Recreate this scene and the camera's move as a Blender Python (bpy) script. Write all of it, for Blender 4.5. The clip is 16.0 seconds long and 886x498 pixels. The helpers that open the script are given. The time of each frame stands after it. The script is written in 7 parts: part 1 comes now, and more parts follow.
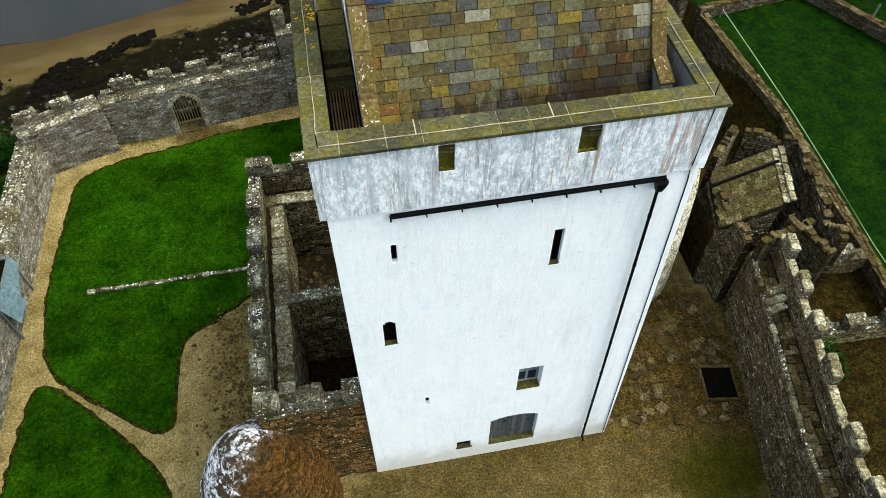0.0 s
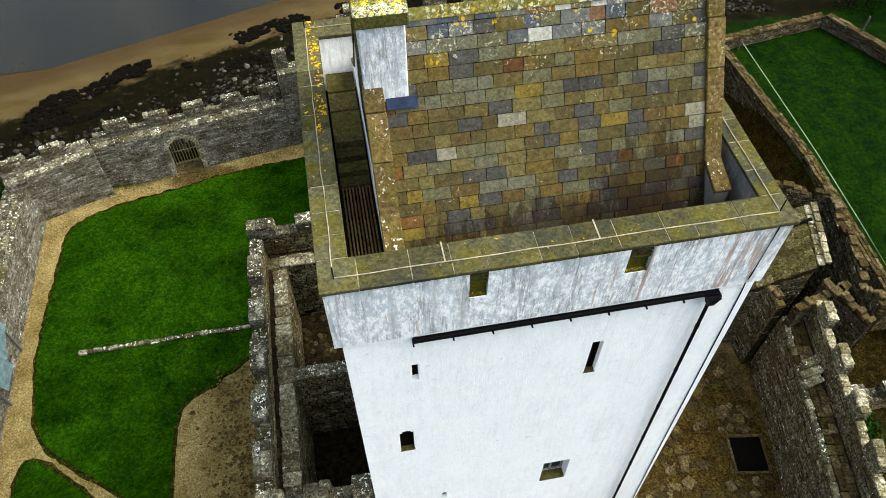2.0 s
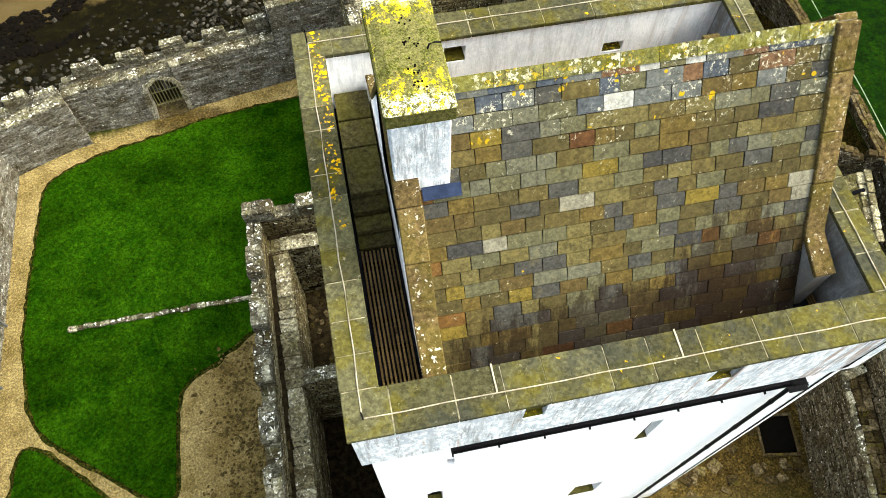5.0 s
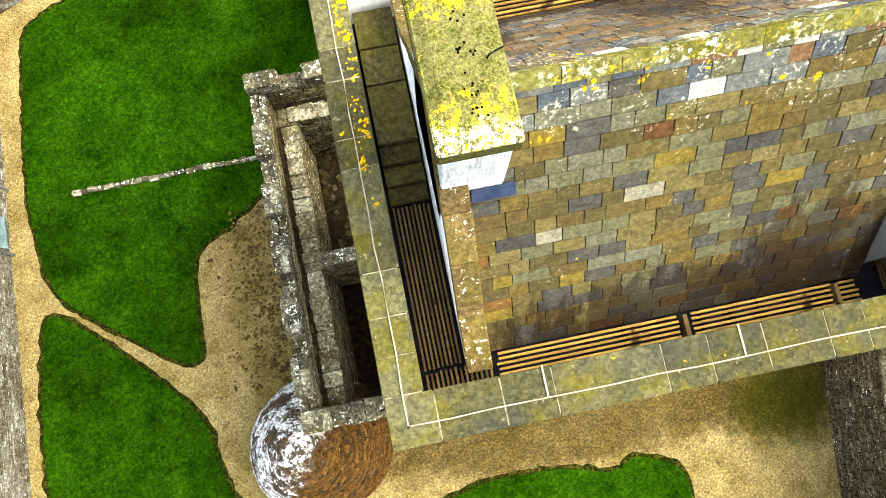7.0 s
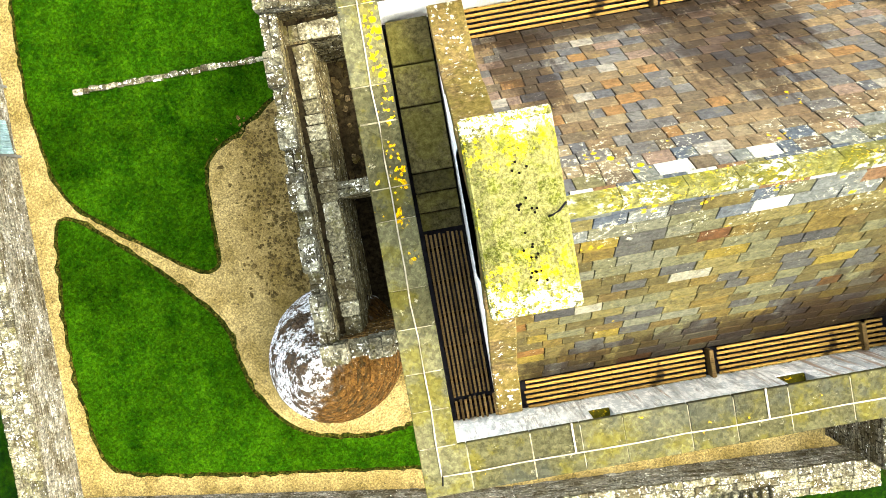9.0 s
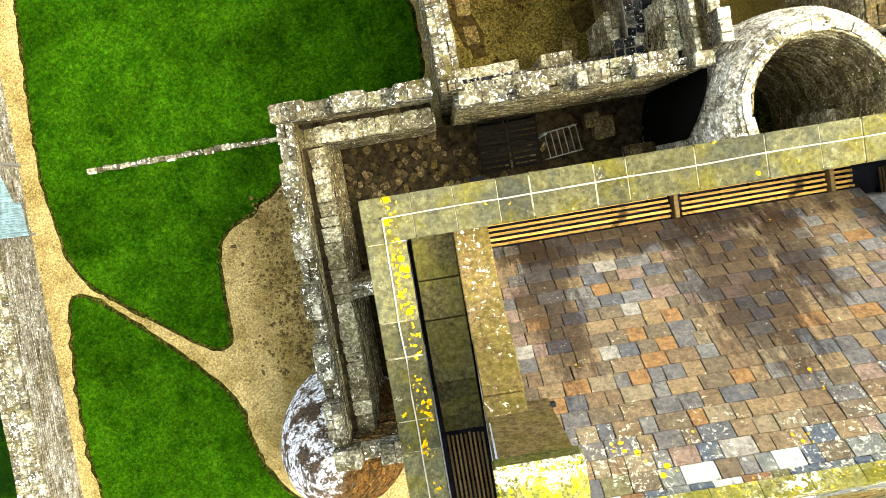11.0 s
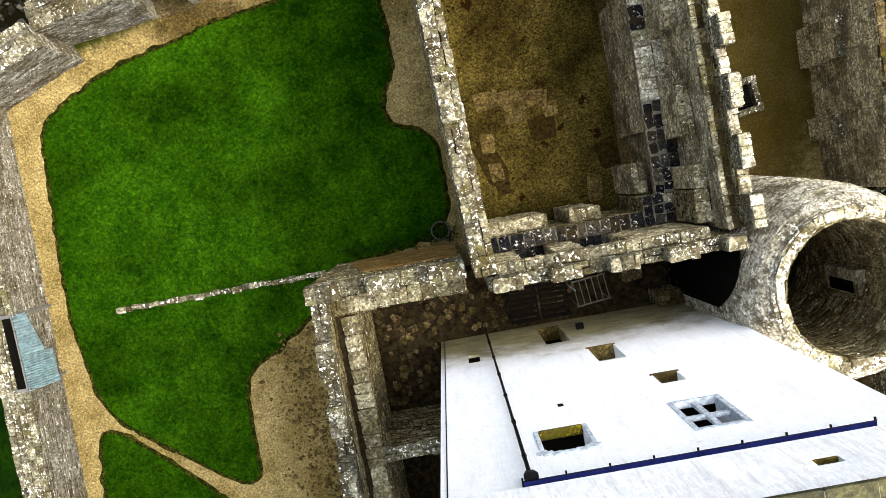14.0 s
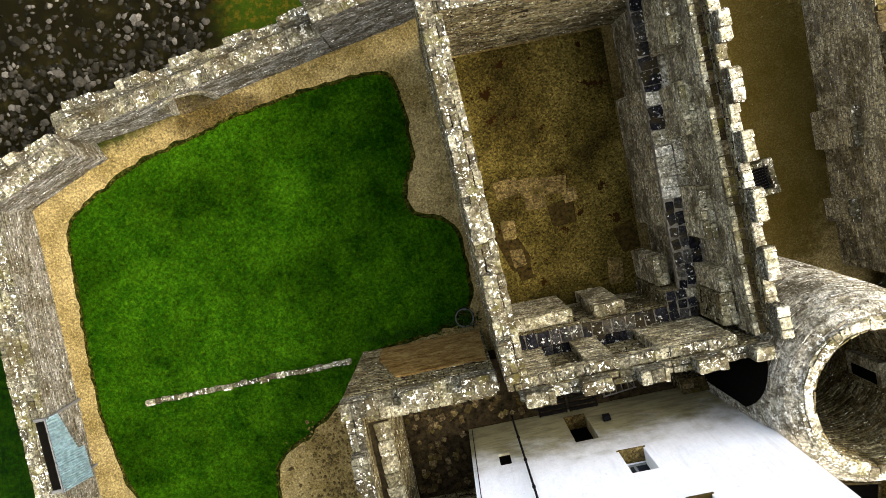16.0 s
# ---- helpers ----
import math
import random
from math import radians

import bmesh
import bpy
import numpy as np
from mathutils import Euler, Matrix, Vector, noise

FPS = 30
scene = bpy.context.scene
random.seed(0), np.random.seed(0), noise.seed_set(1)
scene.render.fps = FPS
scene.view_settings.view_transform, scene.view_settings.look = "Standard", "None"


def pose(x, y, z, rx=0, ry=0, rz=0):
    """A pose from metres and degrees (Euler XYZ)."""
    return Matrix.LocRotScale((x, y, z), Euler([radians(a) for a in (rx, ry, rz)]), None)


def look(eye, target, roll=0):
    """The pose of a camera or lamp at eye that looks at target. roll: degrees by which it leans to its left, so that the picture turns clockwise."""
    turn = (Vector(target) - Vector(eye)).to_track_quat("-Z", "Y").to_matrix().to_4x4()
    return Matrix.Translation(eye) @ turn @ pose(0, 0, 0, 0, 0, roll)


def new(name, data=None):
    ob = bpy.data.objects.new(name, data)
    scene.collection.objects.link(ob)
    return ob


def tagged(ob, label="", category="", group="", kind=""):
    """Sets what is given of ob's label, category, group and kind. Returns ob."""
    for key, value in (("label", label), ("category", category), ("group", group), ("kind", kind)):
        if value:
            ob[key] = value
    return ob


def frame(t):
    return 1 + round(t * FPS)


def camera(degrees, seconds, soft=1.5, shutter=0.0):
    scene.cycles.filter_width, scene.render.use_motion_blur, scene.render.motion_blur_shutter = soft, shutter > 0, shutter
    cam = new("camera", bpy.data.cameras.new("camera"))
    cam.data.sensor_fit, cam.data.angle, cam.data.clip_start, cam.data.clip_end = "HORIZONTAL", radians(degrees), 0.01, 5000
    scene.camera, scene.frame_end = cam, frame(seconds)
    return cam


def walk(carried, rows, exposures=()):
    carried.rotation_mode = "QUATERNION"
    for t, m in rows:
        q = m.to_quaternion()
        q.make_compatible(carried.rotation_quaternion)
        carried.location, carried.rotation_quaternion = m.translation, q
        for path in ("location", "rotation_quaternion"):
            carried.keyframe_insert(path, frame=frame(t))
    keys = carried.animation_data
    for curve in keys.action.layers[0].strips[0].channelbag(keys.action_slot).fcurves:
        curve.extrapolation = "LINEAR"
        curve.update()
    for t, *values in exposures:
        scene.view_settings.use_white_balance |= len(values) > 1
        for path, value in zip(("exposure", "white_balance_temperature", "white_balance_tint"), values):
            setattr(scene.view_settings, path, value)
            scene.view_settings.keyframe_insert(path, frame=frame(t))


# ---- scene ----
from mathutils import geometry

cam = camera(62.50, 16.0, soft=0.75)
PATH = [
    (0, 0.118, 1.11, 25.318, 37.6, 0.18, -10.38),
    (0.5, 0.085, 1.821, 25.346, 37.65, 0.1, -10.23),
    (1, 0.086, 2.575, 25.392, 37.5, 0.11, -10.61),
    (1.5, 0.072, 3.305, 25.446, 37.46, 0.1, -10.64),
    (2, 0.062, 4.039, 25.499, 37.43, 0.02, -10.54),
    (2.5, 0.07, 4.777, 25.554, 37.34, 0, -10.95),
    (3, 0.075, 5.522, 25.616, 37.18, -0.01, -11.24),
    (3.2, 0.074, 5.822, 25.626, 37.16, -0.04, -11.19),
    (5.3, 0.073, 8.886, 25.465, 24.39, -0.29, -11.24),
    (5.5, 0.084, 9.2, 25.426, 22.36, -0.25, -11.28),
    (6, 0.089, 10.003, 25.395, 19.46, -0.12, -11.56),
    (6.5, 0.074, 10.757, 25.448, 16.29, -0.12, -11.42),
    (7, 0.056, 11.503, 25.474, 10.46, -0.23, -11.62),
    (7.5, 0.052, 12.29, 25.496, 6.04, -0.23, -11.76),
    (8, 0.065, 13.059, 25.512, -0.68, -0.34, -11.17),
    (8.5, 0.093, 13.866, 25.519, -2.92, -0.4, -10.47),
    (9, 0.132, 14.663, 25.531, -3.32, -0.45, -10.14),
    (9.5, 0.188, 15.501, 25.549, -3.74, -0.49, -9.63),
    (10, 0.264, 16.342, 25.523, -4.09, -0.46, -9.35),
    (10.2, 0.29, 16.676, 25.523, -4.23, -0.43, -9.31),
    (12.3, 0.448, 20.141, 25.363, -4.5, -0.16, -10.19),
    (12.5, 0.451, 20.472, 25.345, -4.45, -0.15, -10.25),
    (13, 0.451, 21.25, 25.282, -4.48, -0.11, -9.96),
    (13.5, 0.444, 22.108, 25.254, -4.66, -0.09, -9.96),
    (14, 0.401, 22.901, 25.237, -4.76, -0.09, -10.18),
    (14.5, 0.344, 23.716, 25.238, -4.79, -0.13, -10.49),
    (15, 0.268, 24.533, 25.267, -4.94, -0.31, -11.59),
    (15.5, 0.208, 25.324, 25.288, -4.96, -0.37, -12.38),
    (16, 0.141, 26.118, 25.288, -4.95, -0.34, -11.58),
]
walk(cam, [(t, pose(x, y, z, rx, ry, rz)) for t, x, y, z, rx, ry, rz in PATH],
     exposures=[(0.0, 1.55, 6050, -4), (3.0, 1.5, 6300, 0), (5.4, 2.2, 6450, -2), (7.0, 2.55, 6600, -2), (9.0, 3.0, 6700, -3), (10.0, 3.0, 6750, -3), (12.5, 2.62, 6550, 1), (14.0, 2.15, 6500, 4), (14.8, 2.0, 6500, 4), (16.0, 2.12, 6500, 5)])

# ---- light ----
world = bpy.data.worlds.new("world")
scene.world = world
world.use_nodes = True
wn = world.node_tree.nodes
sky = wn.new("ShaderNodeTexSky")
sky.sky_type = "NISHITA"
sky.sun_disc = False
sky.sun_elevation, sky.sun_rotation = radians(52), radians(95)
sky.air_density, sky.dust_density, sky.ozone_density = 0.55, 7.0, 0.6
world.node_tree.links.new(sky.outputs[0], wn["Background"].inputs[0])
wn["Background"].inputs[1].default_value = 0.15
sun_data = bpy.data.lights.new("sun", "SUN")
sun_data.energy, sun_data.angle, sun_data.color = 0.65, radians(150), (1.0, 0.97, 0.92)
sun = new("sun", sun_data)
sun.matrix_world = look((0, 0, 60), (-1.4, 0.3, 60 - 10.0))

# ---- materials ----


class Mat:
    """A small wrapper round a principled material's node tree."""

    def __init__(self, name, rough=0.85, metal=0.0):
        self.m = bpy.data.materials.new(name)
        self.m.use_nodes = True
        self.t = self.m.node_tree
        self.b = self.t.nodes["Principled BSDF"]
        self.b.inputs["Roughness"].default_value = rough
        self.dim = 0.76
        self.b.inputs["Metallic"].default_value = metal
        self.b.inputs["Specular IOR Level"].default_value = 0.03

    def node(self, kind, **kw):
        n = self.t.nodes.new("ShaderNode" + kind)
        for k, v in kw.items():
            if isinstance(v, (int, float, tuple)) and k in n.inputs:
                n.inputs[k].default_value = v
        return n

    def link(self, a, b):
        self.t.links.new(a, b)

    def pos(self):
        return self.node("NewGeometry").outputs["Position"]

    def local(self):
        return self.node("TexCoord").outputs["Object"]

    def scaled(self, vec, s):
        n = self.node("Mapping")
        n.inputs["Scale"].default_value = s if isinstance(s, tuple) else (s, s, s)
        self.link(vec, n.inputs[0])
        return n.outputs[0]

    def noise(self, vec, scale, detail=4.0, rough=0.6, dist=0.0):
        n = self.node("TexNoise")
        self.link(vec, n.inputs["Vector"])
        n.inputs["Scale"].default_value = scale
        n.inputs["Detail"].default_value = detail
        n.inputs["Roughness"].default_value = rough
        n.inputs["Distortion"].default_value = dist
        return n.outputs[0]

    def voro(self, vec, scale, feature="F1", out=0):
        n = self.node("TexVoronoi")
        n.feature = feature
        self.link(vec, n.inputs["Vector"])
        n.inputs["Scale"].default_value = scale
        return n.outputs[out]

    def ramp(self, fac, stops, constant=False):
        n = self.node("ValToRGB")
        e = n.color_ramp.elements
        if constant:
            n.color_ramp.interpolation = "CONSTANT"
        for i, (p, c) in enumerate(stops):
            el = e[i] if i < 2 else e.new(p)
            el.position = p
            el.color = (*c, 1) if isinstance(c, tuple) else (c, c, c, 1)
        self.link(fac, n.inputs[0])
        return n.outputs[0]

    def step(self, fac, lo, hi):
        n = self.node("MapRange")
        n.interpolation_type = "SMOOTHSTEP"
        n.inputs["From Min"].default_value, n.inputs["From Max"].default_value = lo, hi
        self.link(fac, n.inputs[0])
        return n.outputs[0]

    def mix(self, fac, a, b, blend="MIX"):
        n = self.node("Mix")
        n.data_type, n.blend_type = "RGBA", blend
        for s, v in ((0, fac), (6, a), (7, b)):
            if isinstance(v, (int, float)):
                n.inputs[s].default_value = v if s == 0 else (v, v, v, 1)
            elif isinstance(v, tuple):
                n.inputs[s].default_value = (*v, 1)
            else:
                self.link(v, n.inputs[s])
        return n.outputs[2]

    def math(self, op, a, b=0.0):
        n = self.node("Math")
        n.operation = op
        for i, v in enumerate((a, b)):
            if isinstance(v, (int, float)):
                n.inputs[i].default_value = v
            else:
                self.link(v, n.inputs[i])
        return n.outputs[0]

    def grains(self, vec, scale, lo, hi):
        """A random brightness for each small grain."""
        r = self.xyz(self.voro(vec, scale, "F1", 1))[0]
        return self.ramp(r, [(0.0, lo), (1.0, hi)])

    def xyz(self, vec):
        n = self.node("SeparateXYZ")
        self.link(vec, n.inputs[0])
        return n.outputs

    def up(self):
        return self.xyz(self.node("NewGeometry").outputs["Normal"])[2]

    def island(self):
        return self.node("NewGeometry").outputs["Random Per Island"]

    def chance(self):
        return self.node("ObjectInfo").outputs["Random"]

    def done(self, colour, bump=None, strength=0.4, distance=0.02, rough=None):
        if isinstance(colour, tuple):
            self.b.inputs["Base Color"].default_value = (*colour, 1)
        else:
            if self.dim < 1:
                g = self.node("Gamma", Gamma=1.28)
                self.link(colour, g.inputs[0])
                colour = self.mix(1.0, g.outputs[0], self.dim * 1.4, "MULTIPLY")
            self.link(colour, self.b.inputs["Base Color"])
        if bump is not None:
            n = self.node("Bump")
            n.inputs["Strength"].default_value, n.inputs["Distance"].default_value = strength, distance
            self.link(bump, n.inputs["Height"])
            self.link(n.outputs[0], self.b.inputs["Normal"])
        if rough is not None:
            self.link(rough, self.b.inputs["Roughness"])
        return self.m


def lichen_on(k, colour, pos, white=0.5, yellow=0.0, size=3.0):
    """Crusts of pale and yellow lichen on surfaces that look up."""
    top = k.step(k.up(), 0.35, 0.8)
    if white:
        spot = k.step(k.noise(pos, size * 1.8, 5.0, 0.7), 0.61 - 0.1 * white, 0.635 - 0.1 * white)
        dots = k.math("MULTIPLY", k.step(k.voro(pos, 9.0), 0.3, 0.24), k.step(k.noise(pos, 2.6, 4.0, 0.7), 0.68 - 0.2 * white, 0.71 - 0.2 * white))
        spot = k.math("MAXIMUM", spot, dots)
        broad = k.step(k.noise(pos, 1.6, 5.0, 0.7), 0.42, 0.54)
        colour = k.mix(k.math("MULTIPLY", k.math("MULTIPLY", spot, top), broad), colour, (0.74, 0.73, 0.66))
    if yellow:
        spot = k.step(k.noise(pos, size * 2.2, 5.0, 0.75, 0.3), 0.64 - 0.12 * yellow, 0.67 - 0.12 * yellow)
        broad = k.step(k.noise(pos, 1.3, 3.0, 0.6), 0.45, 0.55)
        colour = k.mix(k.math("MULTIPLY", k.math("MULTIPLY", spot, top), broad), colour, (0.62, 0.46, 0.02))
    return colour


def stone_mat(name, tones, white=0.5, moss=0.3, by_object=False, crack=1.0):
    k = Mat(name, 0.95)
    p = k.pos()
    pick = k.chance() if by_object else k.island()
    base = k.ramp(pick, tones)
    grain = k.noise(p, 11.0, 8.0, 0.8)
    base = k.mix(0.85, base, k.ramp(grain, [(0.36, 0.2), (0.5, 0.9), (0.64, 1.7)]), "MULTIPLY")
    base = k.mix(1.0, base, k.grains(p, 17.0, 0.62, 1.36), "MULTIPLY")
    split = k.noise(k.scaled(p, (0.5, 0.5, 3.0)), 6.0, 6.0, 0.8)
    base = k.mix(k.math("MULTIPLY", k.step(split, 0.41, 0.35), crack), base, (0.03, 0.024, 0.014))
    blot = k.noise(p, 1.3, 5.0, 0.65)
    base = k.mix(k.step(blot, 0.48, 0.6), base, k.mix(0.65, base, (0.07, 0.055, 0.025)))
    if moss:
        mossy = k.math("MULTIPLY", k.step(k.noise(p, 2.2, 6.0, 0.7), 0.53, 0.62), k.step(k.up(), 0.2, 0.9))
        base = k.mix(k.math("MULTIPLY", mossy, moss), base, (0.13, 0.12, 0.015))
    base = lichen_on(k, base, p, white, 0.0, 5.0)
    if white:
        side = k.step(k.noise(k.scaled(p, (1.0, 1.0, 2.0)), 4.5, 6.0, 0.75), 0.62, 0.66)
        base = k.mix(k.math("MULTIPLY", side, 0.4), base, (0.5, 0.48, 0.42))
    return k.done(base, k.noise(p, 24.0, 6.0, 0.75), 0.8, 0.03)


STONE = stone_mat("rubble_stone", [(0.0, (0.13, 0.104, 0.052)), (0.3, (0.24, 0.21, 0.125)), (0.55, (0.16, 0.134, 0.07)), (0.8, (0.3, 0.274, 0.18)), (1.0, (0.1, 0.084, 0.048))], 0.12)
CAP = stone_mat("lichened_stone", [(0.0, (0.12, 0.112, 0.078)), (0.4, (0.2, 0.188, 0.135)), (0.7, (0.08, 0.074, 0.054)), (1.0, (0.31, 0.295, 0.22))], 0.42, 0.35, True)
RIMCAP = stone_mat("white_crusted_stone", [(0.0, (0.2, 0.185, 0.13)), (0.5, (0.3, 0.28, 0.2)), (1.0, (0.38, 0.36, 0.3))], 0.85, 0.3, True)
CAPJ = stone_mat("lichened_stonework", [(0.0, (0.13, 0.12, 0.085)), (0.4, (0.22, 0.205, 0.155)), (0.7, (0.1, 0.09, 0.062)), (1.0, (0.3, 0.285, 0.23))], 0.3)
PAVE = stone_mat("paving_stone", [(0.0, (0.05, 0.038, 0.02)), (0.5, (0.1, 0.078, 0.04)), (1.0, (0.17, 0.14, 0.085))], 0.0, 0.4, True)
DARKSLAB = stone_mat("dark_flags", [(0.0, (0.016, 0.016, 0.02)), (0.7, (0.035, 0.034, 0.038)), (1.0, (0.1, 0.095, 0.08))], 0.15, 0.1, True)
LEDGE = stone_mat("ledge_stone", [(0.0, (0.16, 0.145, 0.09)), (0.5, (0.27, 0.25, 0.17)), (1.0, (0.36, 0.34, 0.25))], 0.12, 0.3, True)
BROWNSTONE = stone_mat("earthy_masonry", [(0.0, (0.1, 0.062, 0.024)), (0.5, (0.19, 0.12, 0.045)), (1.0, (0.24, 0.17, 0.08))], 0.2, 0.2)
SANDSTONE = stone_mat("sandy_mortar", [(0.0, (0.13, 0.1, 0.042)), (1.0, (0.19, 0.15, 0.07))], 0.0, 0.2, True)
DARKFACE = stone_mat("dark_streaked_stone", [(0.0, (0.075, 0.064, 0.04)), (0.4, (0.15, 0.132, 0.09)), (0.7, (0.1, 0.088, 0.058)), (1.0, (0.21, 0.19, 0.145))], 0.2, 0.2, crack=0.7)
BEIGE = stone_mat("streaky_beige_stone", [(0.0, (0.27, 0.238, 0.15)), (0.35, (0.38, 0.345, 0.235)), (0.6, (0.31, 0.275, 0.18)), (0.85, (0.46, 0.425, 0.31)), (1.0, (0.26, 0.226, 0.145))], 0.1, crack=0.45)
ROOFSLAB = stone_mat("olive_roof_slab", [(0.0, (0.085, 0.075, 0.033)), (0.5, (0.13, 0.116, 0.055)), (1.0, (0.19, 0.172, 0.095))], 0.0, 0.4, True, 0.5)
PALESLAB = stone_mat("pale_slab", [(0.0, (0.3, 0.28, 0.2)), (0.6, (0.42, 0.4, 0.31)), (1.0, (0.5, 0.48, 0.4))], 0.25, 0.3, True)
CURTAIN = stone_mat("grey_curtain_stone", [(0.0, (0.13, 0.122, 0.095)), (0.3, (0.22, 0.212, 0.178)), (0.55, (0.16, 0.15, 0.12)), (0.8, (0.31, 0.302, 0.27)), (1.0, (0.12, 0.111, 0.088))], 0.25, 0.3, crack=0.55)


def mortar_mat():
    k = Mat("lime_mortar", 0.95)
    p = k.pos()
    c = k.ramp(k.noise(p, 5.0, 6.0, 0.7), [(0.36, (0.016, 0.012, 0.007)), (0.64, (0.065, 0.052, 0.03))])
    return k.done(c, k.noise(p, 40.0, 4.0), 0.5, 0.02)


MORTAR = mortar_mat()


def earthcoat_mat():
    k = Mat("earthen_render", 0.95)
    p = k.pos()
    c = k.ramp(k.noise(k.scaled(p, (0.7, 1.0, 1.2)), 2.2, 7.0, 0.75), [(0.36, (0.13, 0.075, 0.022)), (0.5, (0.25, 0.17, 0.065)), (0.64, (0.33, 0.25, 0.115))])
    c = k.mix(0.7, c, k.ramp(k.noise(k.scaled(p, (0.8, 1.0, 1.3)), 9.0, 8.0, 0.85), [(0.36, 0.35), (0.5, 0.95), (0.64, 1.4)]), "MULTIPLY")
    return k.done(c, k.noise(p, 18.0, 6.0, 0.75), 0.6, 0.03)


EARTHCOAT = earthcoat_mat()


def limewash_mat(name, stain, grey=False):
    """White lime-washed harling; stain: how much grey weathering and rust runs down it."""
    k = Mat(name, 0.9)
    k.dim = 1.0
    p = k.pos()
    harl = k.noise(p, 22.0, 6.0, 0.75)
    c = k.ramp(k.noise(p, 1.6, 6.0, 0.6), [(0.3, (0.88, 0.89, 0.9)), (0.7, (0.93, 0.93, 0.92))])
    c = k.mix(k.step(k.noise(k.scaled(p, (1.0, 1.0, 2.2)), 4.0, 6.0, 0.7), 0.6, 0.78), c, (0.6, 0.62, 0.63))
    runs = k.noise(k.scaled(p, (2.6, 2.6, 0.28)), 1.5, 6.0, 0.7)
    c = k.mix(k.math("MULTIPLY", k.step(runs, 0.5, 0.7), stain * 0.8), c, (0.24, 0.245, 0.24))
    patch = k.math("MULTIPLY", k.step(k.noise(k.scaled(p, (1.6, 1.6, 0.9)), 5.0, 9.0, 0.85), 0.42, 0.56), k.step(k.noise(p, 0.9, 5.0, 0.65), 0.3, 0.48))
    c = k.mix(k.math("MULTIPLY", patch, stain * 0.85), c, (0.4, 0.45, 0.49))
    fibre = k.noise(k.scaled(p, (3.2, 3.2, 0.3)), 5.0, 7.0, 0.8)
    c = k.mix(k.math("MULTIPLY", k.math("MULTIPLY", k.step(fibre, 0.47, 0.58), k.step(k.noise(k.scaled(p, (1.0, 1.0, 0.4)), 1.6, 4.0, 0.65), 0.43, 0.53)), stain * 0.65), c, (0.17, 0.17, 0.165))
    soot = k.noise(p, 6.0, 8.0, 0.8)
    c = k.mix(k.math("MULTIPLY", k.step(soot, 0.58, 0.68), stain * 0.6), c, (0.3, 0.31, 0.31))
    rust = k.math("ADD", k.noise(k.scaled(p, (3.6, 3.6, 0.2)), 1.6, 6.0, 0.7), k.math("MULTIPLY", k.step(k.xyz(p)[0], 3.5, 7.0), 0.09))
    c = k.mix(k.math("MULTIPLY", k.step(rust, 0.6, 0.68), stain * 0.7), c, (0.33, 0.2, 0.12))
    foot = k.step(k.math("ADD", k.xyz(p)[2], k.math("MULTIPLY", k.noise(p, 1.2), -2.2)), 0.6, -0.9)
    c = k.mix(k.math("MULTIPLY", foot, 0.5), c, (0.42, 0.38, 0.27))
    low = k.math("MULTIPLY", k.step(k.math("ADD", k.xyz(p)[2], k.math("MULTIPLY", k.noise(p, 0.8, 5.0, 0.65), 5.0)), 8.2, 5.6), k.step(k.xyz(p)[1], 17.0, 17.4))
    c = k.mix(k.math("MULTIPLY", low, 0.9), c, k.mix(k.step(k.noise(k.scaled(p, (0.6, 1.0, 2.0)), 2.0, 6.0, 0.7), 0.4, 0.62), (0.34, 0.305, 0.125), (0.2, 0.17, 0.055)))
    c = k.mix(0.3, c, k.ramp(k.noise(p, 9.0, 7.0, 0.8), [(0.34, 0.5), (0.44, 1.0)]), "MULTIPLY")
    if grey:
        c = k.mix(k.step(k.noise(p, 1.2, 7.0, 0.75), 0.35, 0.6), k.mix(1.0, c, 0.42, "MULTIPLY"), (0.15, 0.145, 0.13))
    return k.done(c, harl, 0.6, 0.03)


WHITE = limewash_mat("limewash", 0.10)
WEATHERED = limewash_mat("weathered_limewash", 0.95)
PARAPET_N = limewash_mat("parapet_limewash", 0.3)
GREYWASH = limewash_mat("grey_limewash", 0.8, True)


def slab_mat(name, base, white, yellow, moss):
    k = Mat(name, 0.9)
    p = k.pos()
    c = k.mix(k.chance(), tuple(v * 0.75 for v in base), tuple(min(v * 1.2, 1) for v in base))
    c = k.mix(0.85, c, k.ramp(k.noise(p, 12.0, 8.0, 0.8), [(0.36, 0.3), (0.5, 0.9), (0.64, 1.6)]), "MULTIPLY")
    c = k.mix(k.math("MULTIPLY", k.step(k.noise(p, 1.8, 6.0, 0.7), 0.44, 0.58), moss), c, k.mix(0.6, c, (0.14, 0.135, 0.01)))
    c = lichen_on(k, c, p, white, yellow, 7.0)
    return k.done(c, k.noise(p, 30.0, 6.0, 0.75), 0.7, 0.02)


def wobble(k, p, amount, scale):
    w = k.node("VectorMath")
    w.operation = "ADD"
    k.link(p, w.inputs[0])
    k.link(k.mix(1.0, k.node("TexNoise", Scale=scale).outputs[1], amount, "MULTIPLY"), w.inputs[1])
    return w.outputs[0]


def band(k, v, lo, hi, soft):
    return k.math("MULTIPLY", k.step(v, lo - soft, lo + soft), k.step(v, hi + soft, hi - soft))


